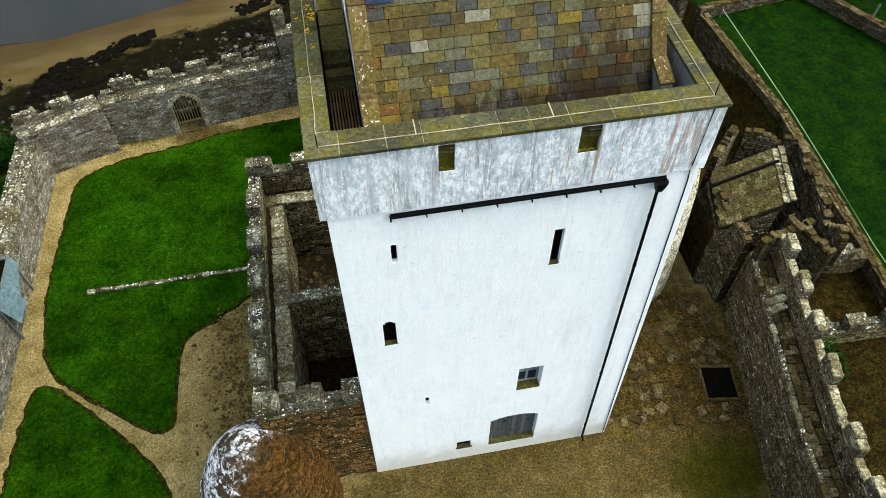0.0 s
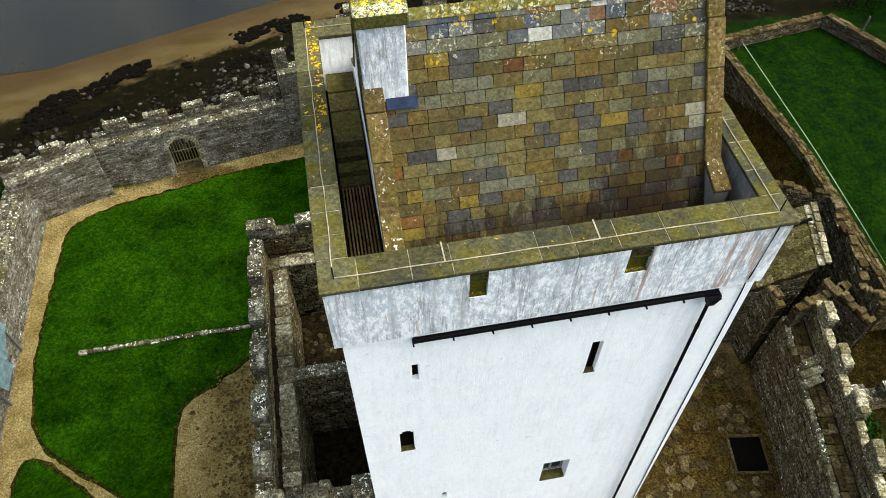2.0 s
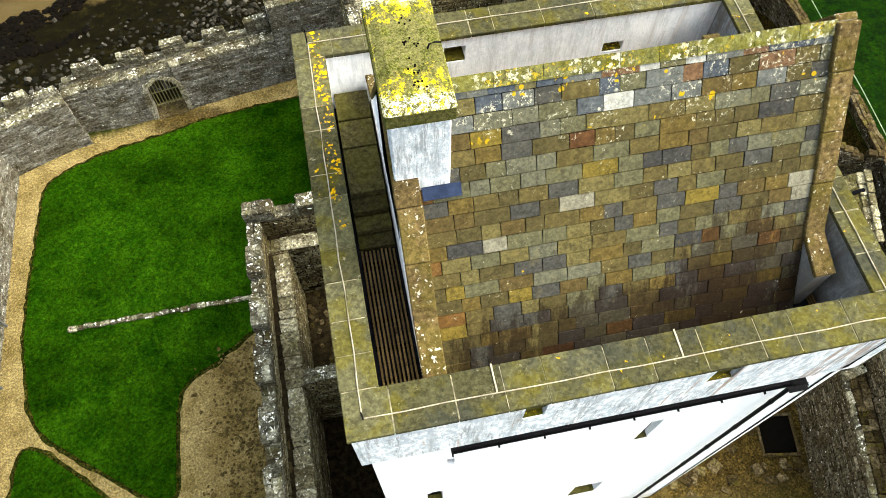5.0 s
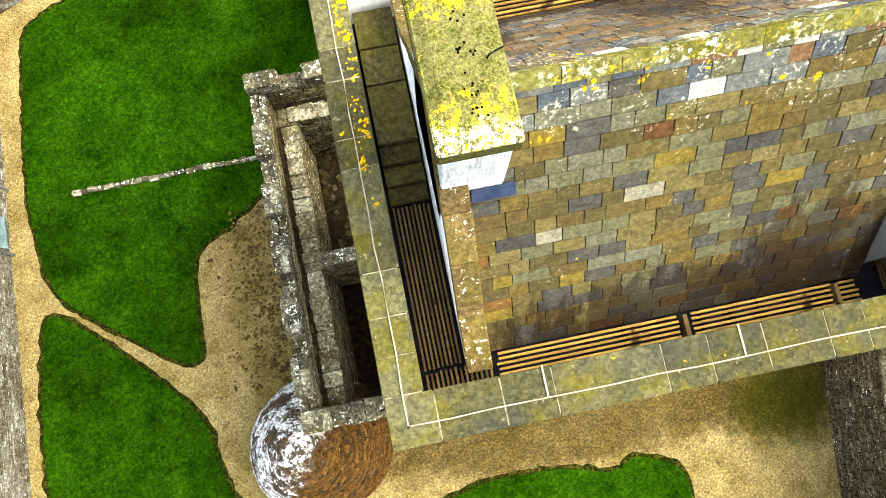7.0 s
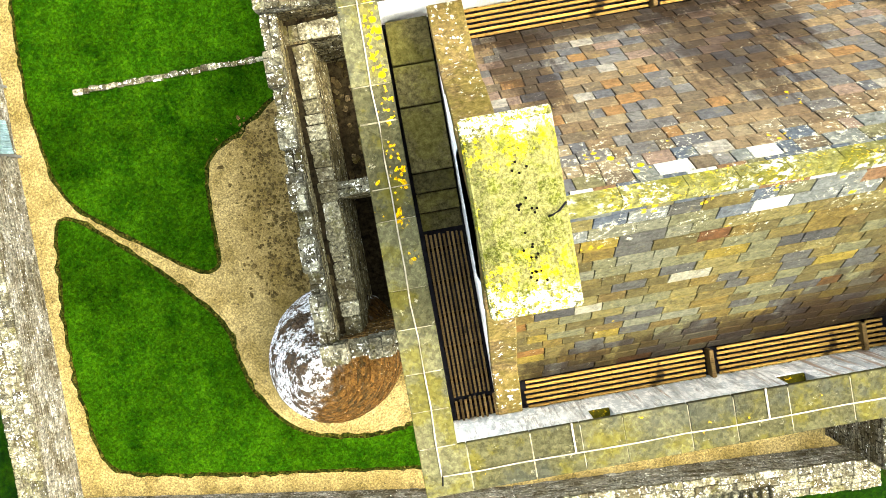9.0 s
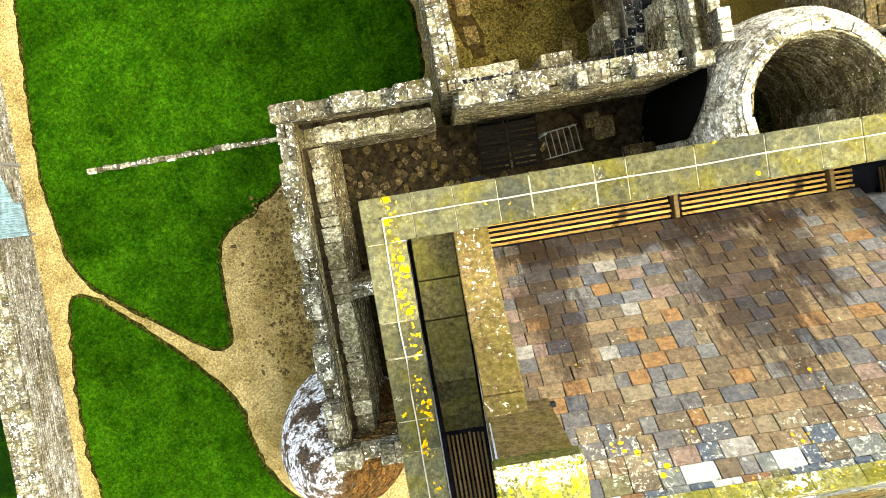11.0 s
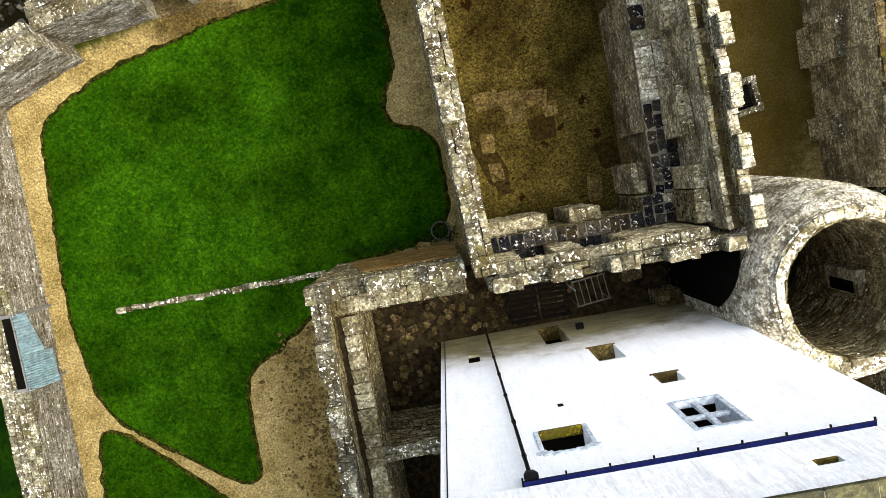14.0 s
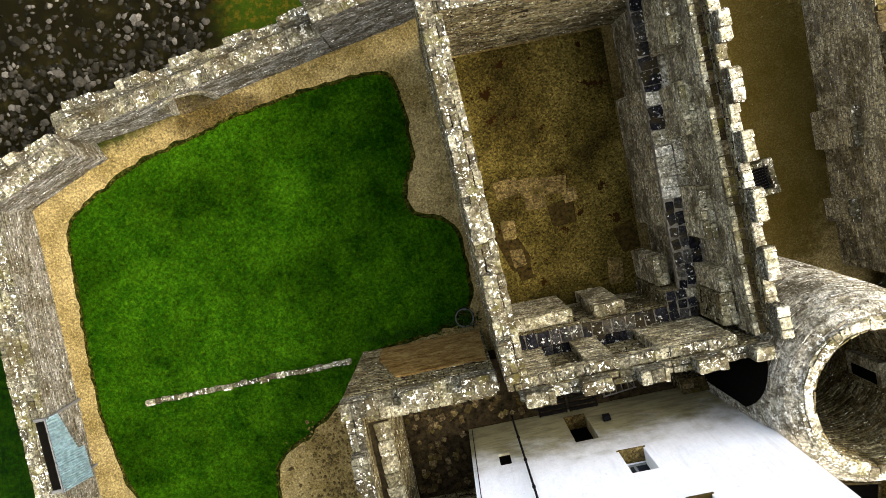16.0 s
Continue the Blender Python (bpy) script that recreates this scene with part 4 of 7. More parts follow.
def battered(me, end):
    """Leans the east end of a wall panel outward at its foot. end: 1 at the panel's far end, 0 at its near end, -1 over its whole face."""
    for v in me.vertices:
        out = BATTER * (1 - v.co.z / WALLTOP)
        if end < 0:
            v.co.y -= out
        elif end == 1 and v.co.x > TX1 - TX0 - 0.01:
            v.co.x += out
        elif end == 0 and v.co.x < 0.01:
            v.co.x -= out
    return me


def build_tower_walls():
    south = [(0.71, 0.84, 12.15, 12.8), (4.45, 4.69, 11.2, 12.5), (0.32, 0.65, 8.65, 9.75), (4.15, 4.9, 4.7, 6.02), (1.31, 1.43, 4.75, 5.2), (3.45, 5.08, 0.75, 2.85), (2.32, 2.81, 0.95, 1.4)]
    holes = [(a - TX0, b - TX0, c, d) for a, b, c, d in south]
    tower_part("south_wall", battered(panel(TX1 - TX0, WALLTOP, 1.1, holes, WHITE, "south_wall"), 1), m=pose(TX0, TY0, 0))
    north = [(0.28, 0.62, 4.05, 4.9), (2.6, 3.3, 2.0, 4.3), (3.55, 4.25, 5.6, 7.1), (4.35, 4.9, 9.0, 9.7), (4.15, 5.0, 11.05, 12.55), (1.4, 2.26, 11.45, 12.5), (2.02, 2.16, 9.7, 10.05)]
    holes = [(TX1 - b, TX1 - a, c, d) for a, b, c, d in north]
    tower_part("north_wall", battered(panel(TX1 - TX0, WALLTOP, 1.1, holes, WHITE, "north_wall"), 0), m=pose(TX1, TY1, 0, 0, 0, 180))
    tower_part("west_wall", panel(TY1 - TY0 - 2.2, WALLTOP, 1.1, [], WHITE, "west_wall"), m=pose(TX0, TY1 - 1.1, 0, 0, 0, -90))
    tower_part("east_wall", battered(panel(TY1 - TY0 - 2.2, WALLTOP, 1.1, [], WHITE, "east_wall"), -1), m=pose(TX1, TY0 + 1.1, 0, 0, 0, 90))
    # Unseen near-black floors, added to keep the window openings dark
    tower_part("inner_dark_floor", box((TX0 + 1.1, TY0 + 1.1, 4.4), (TX1 - 1.1, TY1 - 1.1, 4.6)), SHADEM)
    tower_part("upper_dark_floor", box((TX0 + 1.1, TY0 + 1.1, 10.6), (TX1 - 1.1, TY1 - 1.1, 10.8)), SHADEM)
    tower_part("roof_floor", box((TX0 + 0.02, TY0 + 0.02, WALLTOP), (TX1 - 0.02, TY1 - 0.02, 14.3)), LEAD, "dark lead gutter floor behind the parapet")
    # windows and door of the south side
    win = tower_part("window", box((4.11, TY0 + 0.28, 4.66), (4.94, TY0 + 0.36, 4.72)), FRAMEPAINT, "grey timber window with four panes")
    for x in (4.15, 4.50, 4.84):
        tower_part("frame", box((x, TY0 + 0.28, 4.7), (x + 0.06, TY0 + 0.36, 6.02)), FRAMEPAINT, parent=win)
    for z in (5.3, 5.96):
        tower_part("frame", box((4.15, TY0 + 0.28, z), (4.9, TY0 + 0.36, z + 0.06)), FRAMEPAINT, parent=win)
    tower_part("pane", box((4.15, TY0 + 0.33, 4.7), (4.9, TY0 + 0.34, 6.02)), GLASS, parent=win)
    tower_part("sill", box((4.154, TY0 - 0.01, 4.68), (4.896, TY0 + 0.27, 4.715), 0.008), LEADSLAB, parent=win)
    tower_part("threshold", box((3.454, TY0 - 0.01, 0.75), (5.076, TY0 + 0.19, 0.82), 0.01), LEADSLAB)
    door = tower_part("door", box((3.45, TY0 + 0.22, 0.75), (5.08, TY0 + 0.28, 2.85)), DOORPAINT, "weathered grey boarded double door")
    for i in range(10):
        tower_part("board", box((3.46 + 0.162 * i, TY0 + 0.195, 0.76), (3.608 + 0.162 * i, TY0 + 0.22, 2.84), 0.006), GREYWOOD, parent=door)
    arch = bmesh.new()
    for i in range(24):
        x0, x1 = 3.45 + 0.06790 * i, 3.45 + 0.06790 * (i + 1)
        drop = 0.22 * (2 * (i + 0.5) / 24 - 1) ** 2
        add_box(arch, (x0, TY0 + 0.004, 2.86 - drop), (x1, TY0 + 0.19, 2.9))
    tower_part("arch", arch, WHITE)
    arch = bmesh.new()
    for i in range(5):
        x0, x1 = 0.32 + 0.0660 * i, 0.32 + 0.0660 * (i + 1)
        add_box(arch, (x0, TY0 + 0.004, 9.75 - 0.14 * (2 * (i + 0.5) / 5 - 1) ** 2 - 0.01), (x1, TY0 + 0.6, 9.76))
    tower_part("arch", arch, WHITE)
    for x0, x1, z in ((4.43, 4.71, 11.2), (0.3, 0.67, 8.65)):
        tower_part("sill", box((x0, TY0 - 0.01, z - 0.03), (x1, TY0 + 0.9, z + 0.012), 0.008), LEADSLAB)
    # Near-black plates close the lights and paint the shade inside them.
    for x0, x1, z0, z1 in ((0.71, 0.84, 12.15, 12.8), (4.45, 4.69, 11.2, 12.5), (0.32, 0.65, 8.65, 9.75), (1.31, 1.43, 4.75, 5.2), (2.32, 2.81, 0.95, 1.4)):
        tower_part("shade_plate", box((x0 + 0.003, TY0 + 0.12, z0 + 0.012), (x1 - 0.003, TY0 + 0.15, z1 - 0.003)), SHADEM, "near-black plate standing for the shade in an unglazed window light")
    tower_part("ledge", box((2.28, TY0 - 0.03, 0.86), (2.86, TY0 + 0.3, 0.96), 0.02), LEADSLAB)
    # four-light window, alcove and plain lights of the north side
    quad = tower_part("window", box((4.15, TY1 - 0.14, 11.0), (5.0, TY1 + 0.02, 11.08), 0.01), DRESSED, "pale stone window of four small lights")
    tower_part("mullion", box((4.51, TY1 - 0.12, 11.05), (4.64, TY1 - 0.04, 12.55), 0.015), DRESSED, parent=quad)
    tower_part("transom", box((4.15, TY1 - 0.13, 11.74), (5.0, TY1 - 0.05, 11.88), 0.015), DRESSED, parent=quad)
    for x0, x1, z0, z1 in ((4.05, 4.16, 10.98, 12.66), (4.99, 5.1, 10.98, 12.66), (4.16, 4.99, 12.54, 12.66)):
        tower_part("surround", box((x0, TY1 - 0.2, z0), (x1, TY1 + 0.014, z1), 0.012), DRESSED, parent=quad)
    tower_part("pane", box((4.16, TY1 - 0.6, 11.05), (4.99, TY1 - 0.59, 12.55)), GLASS, parent=quad)
    # Near-black slab paints shade onto the floor behind the mullions.
    tower_part("recess", box((4.164, TY1 - 0.58, 11.03), (4.986, TY1 - 0.145, 11.06)), SHADEM, parent=quad)
    for x0, x1, z0, z1 in ((3.55, 4.25, 5.6, 7.1), (4.35, 4.9, 9.0, 9.7)):
        light = tower_part("window", box((x0, TY1 - 0.5, z0), (x1, TY1 - 0.44, z0 + 0.06)), FRAMEPAINT, "small recessed window with grey frame")
        tower_part("frame", box(((x0 + x1) / 2 - 0.03, TY1 - 0.5, z0), ((x0 + x1) / 2 + 0.03, TY1 - 0.44, z1)), FRAMEPAINT, parent=light)
        tower_part("pane", box((x0, TY1 - 0.49, z0), (x1, TY1 - 0.48, z1)), GLASS, parent=light)
        tower_part("sill", box((x0 - 0.06, TY1 - 0.4, z0 - 0.05), (x1 + 0.06, TY1 + 0.03, z0 + 0.01), 0.015), SANDSTONE, parent=light)
    tower_part("sill", box((1.404, TY1 - 0.14, 11.4), (2.256, TY1 + 0.05, 11.5), 0.02), MOSSY, "mossy yellow stone sill")
    # Alcove floor and back are coloured near-black as painted shade.
    tower_part("alcove_floor", box((1.404, TY1 - 0.56, 11.4), (2.256, TY1 - 0.145, 11.46)), SHADEM)
    tower_part("alcove_back", box((1.404, TY1 - 0.54, 11.46), (2.256, TY1 - 0.5, 12.496)), SHADEM)
    for x in (1.3, 2.264):
        tower_part("surround", box((x, TY1 - 0.15, 11.35), (x + 0.1, TY1 + 0.025, 12.35), 0.02), DRESSED)
    for i in range(7):
        # a low arch of small stones over the alcove
        a = math.pi * (i + 0.5) / 7
        tower_part("arch_stone", box((-0.11, -0.15, -0.05), (0.11, 0.03, 0.08), 0.015), DRESSED, m=Matrix.Translation((1.83 - 0.5 * math.cos(a), TY1, 12.42 + 0.16 * math.sin(a))) @ pose(0, 0, 0, 0, 25 * math.cos(a), 0))
    # Plates coloured as the shade behind the small north openings
    for x0, x1, z0, z1, d, m in ((0.28, 0.62, 4.05, 4.9, 0.07, SHADEM), (2.6, 3.3, 2.0, 4.3, 0.45, SHADEM), (2.02, 2.16, 9.7, 10.05, 0.05, SHADEM)):
        tower_part("shade_plate", box((x0 + 0.003, TY1 - d - 0.03, z0 + 0.003), (x1 - 0.003, TY1 - d, z1 - 0.003)), m, "near-black plate standing for the shade in a small window")
    tower_part("sill", box((2.604, TY1 - 0.44, 2.0), (3.296, TY1 + 0.01, 2.06), 0.01), SANDSTONE)
    tower_part("waste_spout", box((3.72, TY1 - 0.1, 2.9), (3.95, TY1 + 0.18, 3.1), 0.01), IRON)


build_tower_walls()


def build_parapet():
    """Projecting parapet, weathered on the south, with small openings, corbel stubs and flagstone coping."""
    z0, h, t = 14.0, PTOP - 14.0 - 0.09, 0.5
    sides = {-90: CW - 0.06, 90: CE - 0.06}
    holes = [(a - PX0, b - PX0, c - z0, d - z0) for a, b, c, d in ((1.78, 2.1, 14.95, 15.68), (4.58, 5.01, 14.95, 15.68))]
    tower_part("parapet", panel(PX1 - PX0, h, t, holes, WEATHERED, "parapet"), m=pose(PX0, PY0, z0), label="grey weather-stained limewashed parapet")
    holes = [(PX1 - b, PX1 - a, c - z0, d - z0) for a, b, c, d in ((1.95, 2.35, 15.1, 15.5), (5.05, 5.45, 14.75, 15.0))]
    tower_part("parapet", panel(PX1 - PX0, h, t, holes, PARAPET_N, "parapet"), m=pose(PX1, PY1, z0, 0, 0, 180))
    for x, rz, y in ((PX0, -90, PY1 - t), (PX1, 90, PY0 + t)):
        tower_part("parapet", panel(PY1 - PY0 - 2 * t, h, sides[rz], [], PARAPET_N if rz < 0 else GREYWASH, "parapet"), m=pose(x, y, z0, 0, 0, rz))
    for x0, x1, y, z in ((1.78, 2.1, PY0, 14.95), (4.58, 5.01, PY0, 14.95), (1.95, 2.35, PY1 - t, 15.1), (5.05, 5.45, PY1 - t, 14.75)):
        tower_part("opening_sill", box((x0 + 0.004, y + 0.02, z), (x1 - 0.004, y + t - 0.01, z + 0.05), 0.01), MOSSY, "yellow mossy sill of a parapet opening")
        d = 0.09 if y < 14 else t - 0.16
        tower_part("opening_back", box((x0 + 0.004, y + d, z), (x1 - 0.004, y + d + 0.04, z + (0.36 if y < 14 else 0.22))), MOSSY, "mossy slab set in a parapet opening")
        for i in range(3 if y < 14 else 0):
            tower_part("opening_slat", box((x0 + 0.004, y + 0.03, z + 0.4 + 0.1 * i), (x1 - 0.004, y + 0.07, z + 0.44 + 0.1 * i)), LEADSLAB, "grey-brown slat across the opening")
    bed = bmesh.new()
    for lo, hi in (((PX0 - 0.02, PY0 - 0.02), (PX1 + 0.02, PY0 + CS - 0.03)), ((PX0 - 0.02, PY1 - CN + 0.03), (PX1 + 0.02, PY1 + 0.02)), ((PX0 - 0.02, PY0 + CS - 0.03), (PX0 + CW - 0.03, PY1 - CN + 0.03)), ((PX1 - CE + 0.03, PY0 + CS - 0.03), (PX1 + 0.02, PY1 - CN + 0.03))):
        add_box(bed, (*lo, PTOP - 0.09), (*hi, PTOP - 0.006))
    tower_part("coping_bed", bed, JOINT, "pale pointing between the coping flags")
    r = random.Random(11)

    def flags(lo, hi, y0, y1, along_x):
        s = lo
        while s < hi - 0.05:
            l = min(r.uniform(0.42, 0.95), hi - s)
            if hi - s - l < 0.25:
                l = hi - s
            g = r.choice((0.002, 0.003, 0.003, 0.008))
            a, b = ((s + g, y0), (s + l - g, y1)) if along_x else ((y0, s + g), (y1, s + l - g))
            z = r.uniform(-0.006, 0.008)
            tower_part("coping_flag", box((*a, PTOP - 0.085), (*b, PTOP + z), 0.008), COPING)
            s += l

    o = 0.05
    flags(PX0 - o, PX1 + o, PY0 - o, PY0 + CS, True)
    flags(PX0 - o, PX1 + o, PY1 - CN, PY1 + o, True)
    flags(PY0 + CS + 0.008, PY1 - CN - 0.008, PX0 - o, PX0 + CW, False)
    flags(PY0 + CS + 0.008, PY1 - CN - 0.008, PX1 - CE, PX1 + o, False)
    # lightning conductor along the middle of the copings
    m = 0.22
    loop = [((PX0 + m, PY0 + m), (PX1 - m, PY0 + m)), ((PX0 + m, PY1 - m), (PX1 - m, PY1 - m)), ((PX0 + m, PY0 + m), (PX0 + m, PY1 - m)), ((PX1 - m, PY0 + m), (PX1 - m, PY1 - m))]
    for (x0, y0), (x1, y1) in loop:
        n = 14
        pts = [(x0 + (x1 - x0) * i / n + (0 if x1 > x0 else r.uniform(-0.012, 0.012)), y0 + (y1 - y0) * i / n + (0 if y1 > y0 else r.uniform(-0.012, 0.012)), PTOP + 0.014) for i in range(n + 1)]
        tower_part("conductor", tube(pts, 0.01, 6), TAPE, "thin lightning conductor cable")
    for x in (1.4, 4.06):
        tower_part("conductor", box((x - 0.012, PY0 + m, PTOP + 0.004), (x + 0.012, PY0 + CS + 0.02, PTOP + 0.018)), TAPE)
    for x in (PX0 + m, PX1 - m):
        for y in (PY0 + m, PY1 - m):
            tower_part("air_rod", tube([(x, y, PTOP), (x, y, PTOP + 0.32)], 0.012, 6), IRON)
    tower_part("down_conductor", tube([(7.24, PY0 - 0.02, 15.75), (7.22, PY0 - 0.02, 14.3), (7.24, PY0 + 0.03, 13.98), (7.3, TY0 - 0.012, 13.6), (7.55, TY0 - 0.012, 6), (7.76, TY0 - 0.012, 0.1)], 0.014, 6), IRON)
    tower_part("down_conductor", tube([(TX0 + 0.12, TY1 + 0.012, 13.9), (TX0 + 0.12, TY1 + 0.012, 1.4)], 0.012, 6), IRON)


build_parapet()


def build_gutters():
    for y, sgn, x0, x1, xp, xb, zb in ((TY0, -1, 0.76, 6.75, 6.6, 6.93, 0.15), (TY1, 1, 0.85, 6.6, 1.0, 1.0, 1.45)):
        g = bmesh.new()
        ring = [(math.cos(a), math.sin(a)) for a in [math.pi + math.pi * i / 8 for i in range(9)]]
        yc, zc = y + sgn * 0.08, 13.86
        rows = [[g.verts.new((x, yc + rr * c, zc + rr * s)) for c, s in ring] for x in (x0, x1) for rr in (0.065, 0.055)]
        for a, b in ((0, 2), (1, 3), (0, 1), (2, 3)):
            for i in range(8):
                g.faces.new((rows[a][i], rows[a][i + 1], rows[b][i + 1], rows[b][i]))
        gut = tower_part("gutter", g, IRON, "black cast-iron half-round gutter")
        n = 8
        for i in range(n + 1):
            x = x0 + (x1 - x0) * i / n
            tower_part("bracket", box((x - 0.015, min(y, yc + sgn * 0.09), 13.77), (x + 0.015, max(y, yc + sgn * 0.09), 13.8)), IRON, parent=gut)
        hop = bmesh.new()
        bmesh.ops.create_cone(hop, cap_ends=True, segments=4, radius1=0.09, radius2=0.17, depth=0.3, matrix=pose(xp, y + sgn * 0.12, 13.68, 0, 0, 45))
        tower_part("hopper", hop, IRON)
        # Added blue strip imitates sky mirrored in the black gutter.
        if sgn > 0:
            tower_part("gutter_sky_strip", box((x0 + 0.01, yc - 0.045, zc - 0.035), (x1 - 0.01, yc + 0.045, zc - 0.02)), GUTTER_SKY, "blue strip coloured as sky reflected in the gutter", parent=gut)
        pipe = tower_part("downpipe", tube([(xp, y + sgn * 0.09, 13.6), (xb, y + sgn * 0.09, zb + 0.12), (xb, y + sgn * 0.25, zb)], 0.038, 10), IRON, "black cast-iron downpipe")
        for i in range(7):
            z = 12.6 - i * 1.9
            if z > zb + 0.3:
                tower_part("collar", tube([(xp + (xb - xp) * (1 - z / 13.6), y + sgn * 0.09, z), (xp + (xb - xp) * (1 - z / 13.6), y + sgn * 0.09, z + 0.08)], 0.047, 10), IRON, parent=pipe)


build_gutters()

RX0, RX1, RIDGE_Y, RIDGE_Z = 0.8, 6.64, 14.42, 18.28
EAVES = {-1: 11.84, 1: 17.0}
EAVE_Z = 14.44


def build_roof():
    roof = empty("roof", 0, 0, 0)
    roof.parent = tower
    roof.matrix_basis = TM.copy()
    tagged(roof, "steep slate roof with lichened stone ridge")
    bm = bmesh.new()
    sec = [(EAVES[-1] - 0.02, EAVE_Z - 0.1), (RIDGE_Y, RIDGE_Z - 0.08), (EAVES[1] + 0.02, EAVE_Z - 0.1), (EAVES[1] - 0.3, 14.32), (EAVES[-1] + 0.3, 14.32)]
    ends = [[bm.verts.new((x, y, z)) for y, z in sec] for x in (RX0 - 0.02, RX1 + 0.02)]
    for i in range(5):
        j = (i + 1) % 5
        bm.faces.new((ends[0][i], ends[0][j], ends[1][j], ends[1][i]))
    bm.faces.new(ends[0])
    bm.faces.new(ends[1])
    # Near-black boarding draws the shadow lines between slates as dark gaps.
    part("roof_boarding", bm, SHADEM, roof)
    r = random.Random(21)
    for side in (-1, 1):
        run = abs(RIDGE_Y - EAVES[side])
        rise = RIDGE_Z - EAVE_Z
        slope = math.hypot(run, rise)
        ang = math.degrees(math.atan2(rise, run))
        courses = 20
        step = slope / courses
        shapes = []
        for wd in ((0.28, 0.36, 0.43, 0.52) if side < 0 else (0.18, 0.24, 0.31, 0.38)):
            b = box((-wd / 2, 0.004, -0.021), (wd / 2, step - 0.006, 0.012), 0.003)
            for v in b.verts:
                if v.co.y < 0.02:
                    v.co.x += r.uniform(-0.008, 0.008)
                    v.co.y += r.uniform(-0.006, 0.006)
            shapes.append((wd, bm_mesh("slate", b, SLATE if side < 0 else SLATE_N)))
        tops = [(wd, me.copy()) for wd, me in shapes]
        for _, me in tops:
            me.materials[0] = RIDGE_SLATE
        m0 = pose(0, EAVES[side], EAVE_Z, ang, 0, 0) if side < 0 else pose(0, EAVES[side], EAVE_Z, -ang, 0, 0) @ Matrix.Diagonal((1, -1, 1, 1))
        for c in range(courses):
            x = RX0
            first = r.uniform(0.18, 0.5)
            while x < RX1 - 0.02:
                wd, me = r.choice(tops if c >= courses - 3 and r.random() < (0.35, 0.6, 1.0)[c - courses + 3] else shapes)
                real = first if x == RX0 else min(wd, RX1 - x)
                if RX1 - x - real < 0.14:
                    real = RX1 - x
                ob = new("slate", me)
                ob.parent = roof
                ob.matrix_basis = m0 @ pose(x + real / 2, c * step, 0.016 + r.uniform(0, 0.01), 1.9 + r.uniform(-0.4, 0.5), r.uniform(-0.3, 0.3), r.uniform(-0.5, 0.5)) @ Matrix.Diagonal(((real - 0.014) / wd, 1, 1, 1))
                x += real
    x = 1.26
    while x < RX1 - 0.05:
        l = min(r.uniform(0.5, 0.8), RX1 - x)
        b = bmesh.new()
        prof = [(-0.12, -0.1), (0.0, 0.07), (0.12, -0.1), (0.09, -0.14), (0.0, 0.02), (-0.09, -0.14)]
        ee = [[b.verts.new((q, y, z)) for y, z in prof] for q in (0.004, l - 0.004)]
        for i in range(6):
            b.faces.new((ee[0][i], ee[0][(i + 1) % 6], ee[1][(i + 1) % 6], ee[1][i]))
        b.faces.new(ee[0])
        b.faces.new(ee[1])
        part("ridge_stone", b, RIDGE, roof).location = (x, RIDGE_Y, RIDGE_Z + 0.02)
        x += l
    part("flashing", box((-0.24, -0.1, -0.012), (0.3, 0.1, 0.012), 0.004), FLASHING, roof, "blue-grey lead flashing below the chimney").matrix_basis = pose(1.09, 13.55, 17.13, 57, 0, 0)


build_roof()


def build_gable(x0, x1, name, line, wide=0.0):
    """A gable wall of harled stone with sloping coping stones and flatter kneelers at its feet. wide: how much broader the copings of the north slope are."""
    bm = bmesh.new()
    sec = [(line[0][0], 14.3), (line[-1][0], 14.3)] + line[::-1]
    ends = [[bm.verts.new((x, y, z)) for y, z in sec] for x in (x0 + 0.03, x1 - 0.03)]
    n = len(sec)
    for i in range(n):
        bm.faces.new((ends[0][i], ends[0][(i + 1) % n], ends[1][(i + 1) % n], ends[1][i]))
    bm.faces.new(ends[0])
    bm.faces.new(ends[1])
    gable = tower_part(name, bm, PARAPET_N if x0 < 4 else GREYWASH, "white harled gable with stone skews")
    r = random.Random(int(x0 * 100))
    for (ya, za), (yb, zb) in zip(line, line[1:]):
        steep = abs(zb - za) > 1
        d = Vector((0, yb - ya, zb - za))
        ang = math.degrees(math.atan2(d.z, d.y))
        base = Matrix.Translation(((x0 + x1) / 2, ya, za)) @ pose(0, 0, 0, ang, 0, 0)
        cuts = [0.0, 0.27, 0.52, 0.79, 1.0] if steep else [0.0, 1.0]
        h = (x1 - x0) / 2
        more = wide if yb > RIDGE_Y + 0.1 else 0.0
        for a, b in zip(cuts, cuts[1:]):
            y0, y1 = a * d.length + 0.006, b * d.length - 0.006
            j = r.uniform(-0.012, 0.012)
            tower_part("skew_stone" if steep else "kneeler", box((-h + j, y0, -0.01), (h + j + more, y1, 0.1 + r.uniform(-0.01, 0.012)), 0.015, base), SKEW, parent=gable)


TOP = (RIDGE_Y, RIDGE_Z + 0.12)
build_gable(0.47, 0.83, "gable", [(11.6, 15.12), (12.42, 15.62), TOP, (16.44, 15.72), (17.4, 15.1)], 0.14)
build_gable(6.62, 6.95, "gable", [(11.98, 15.4), (12.66, 15.62), (RIDGE_Y, RIDGE_Z + 0.05), (16.2, 15.62), (16.9, 15.4)])


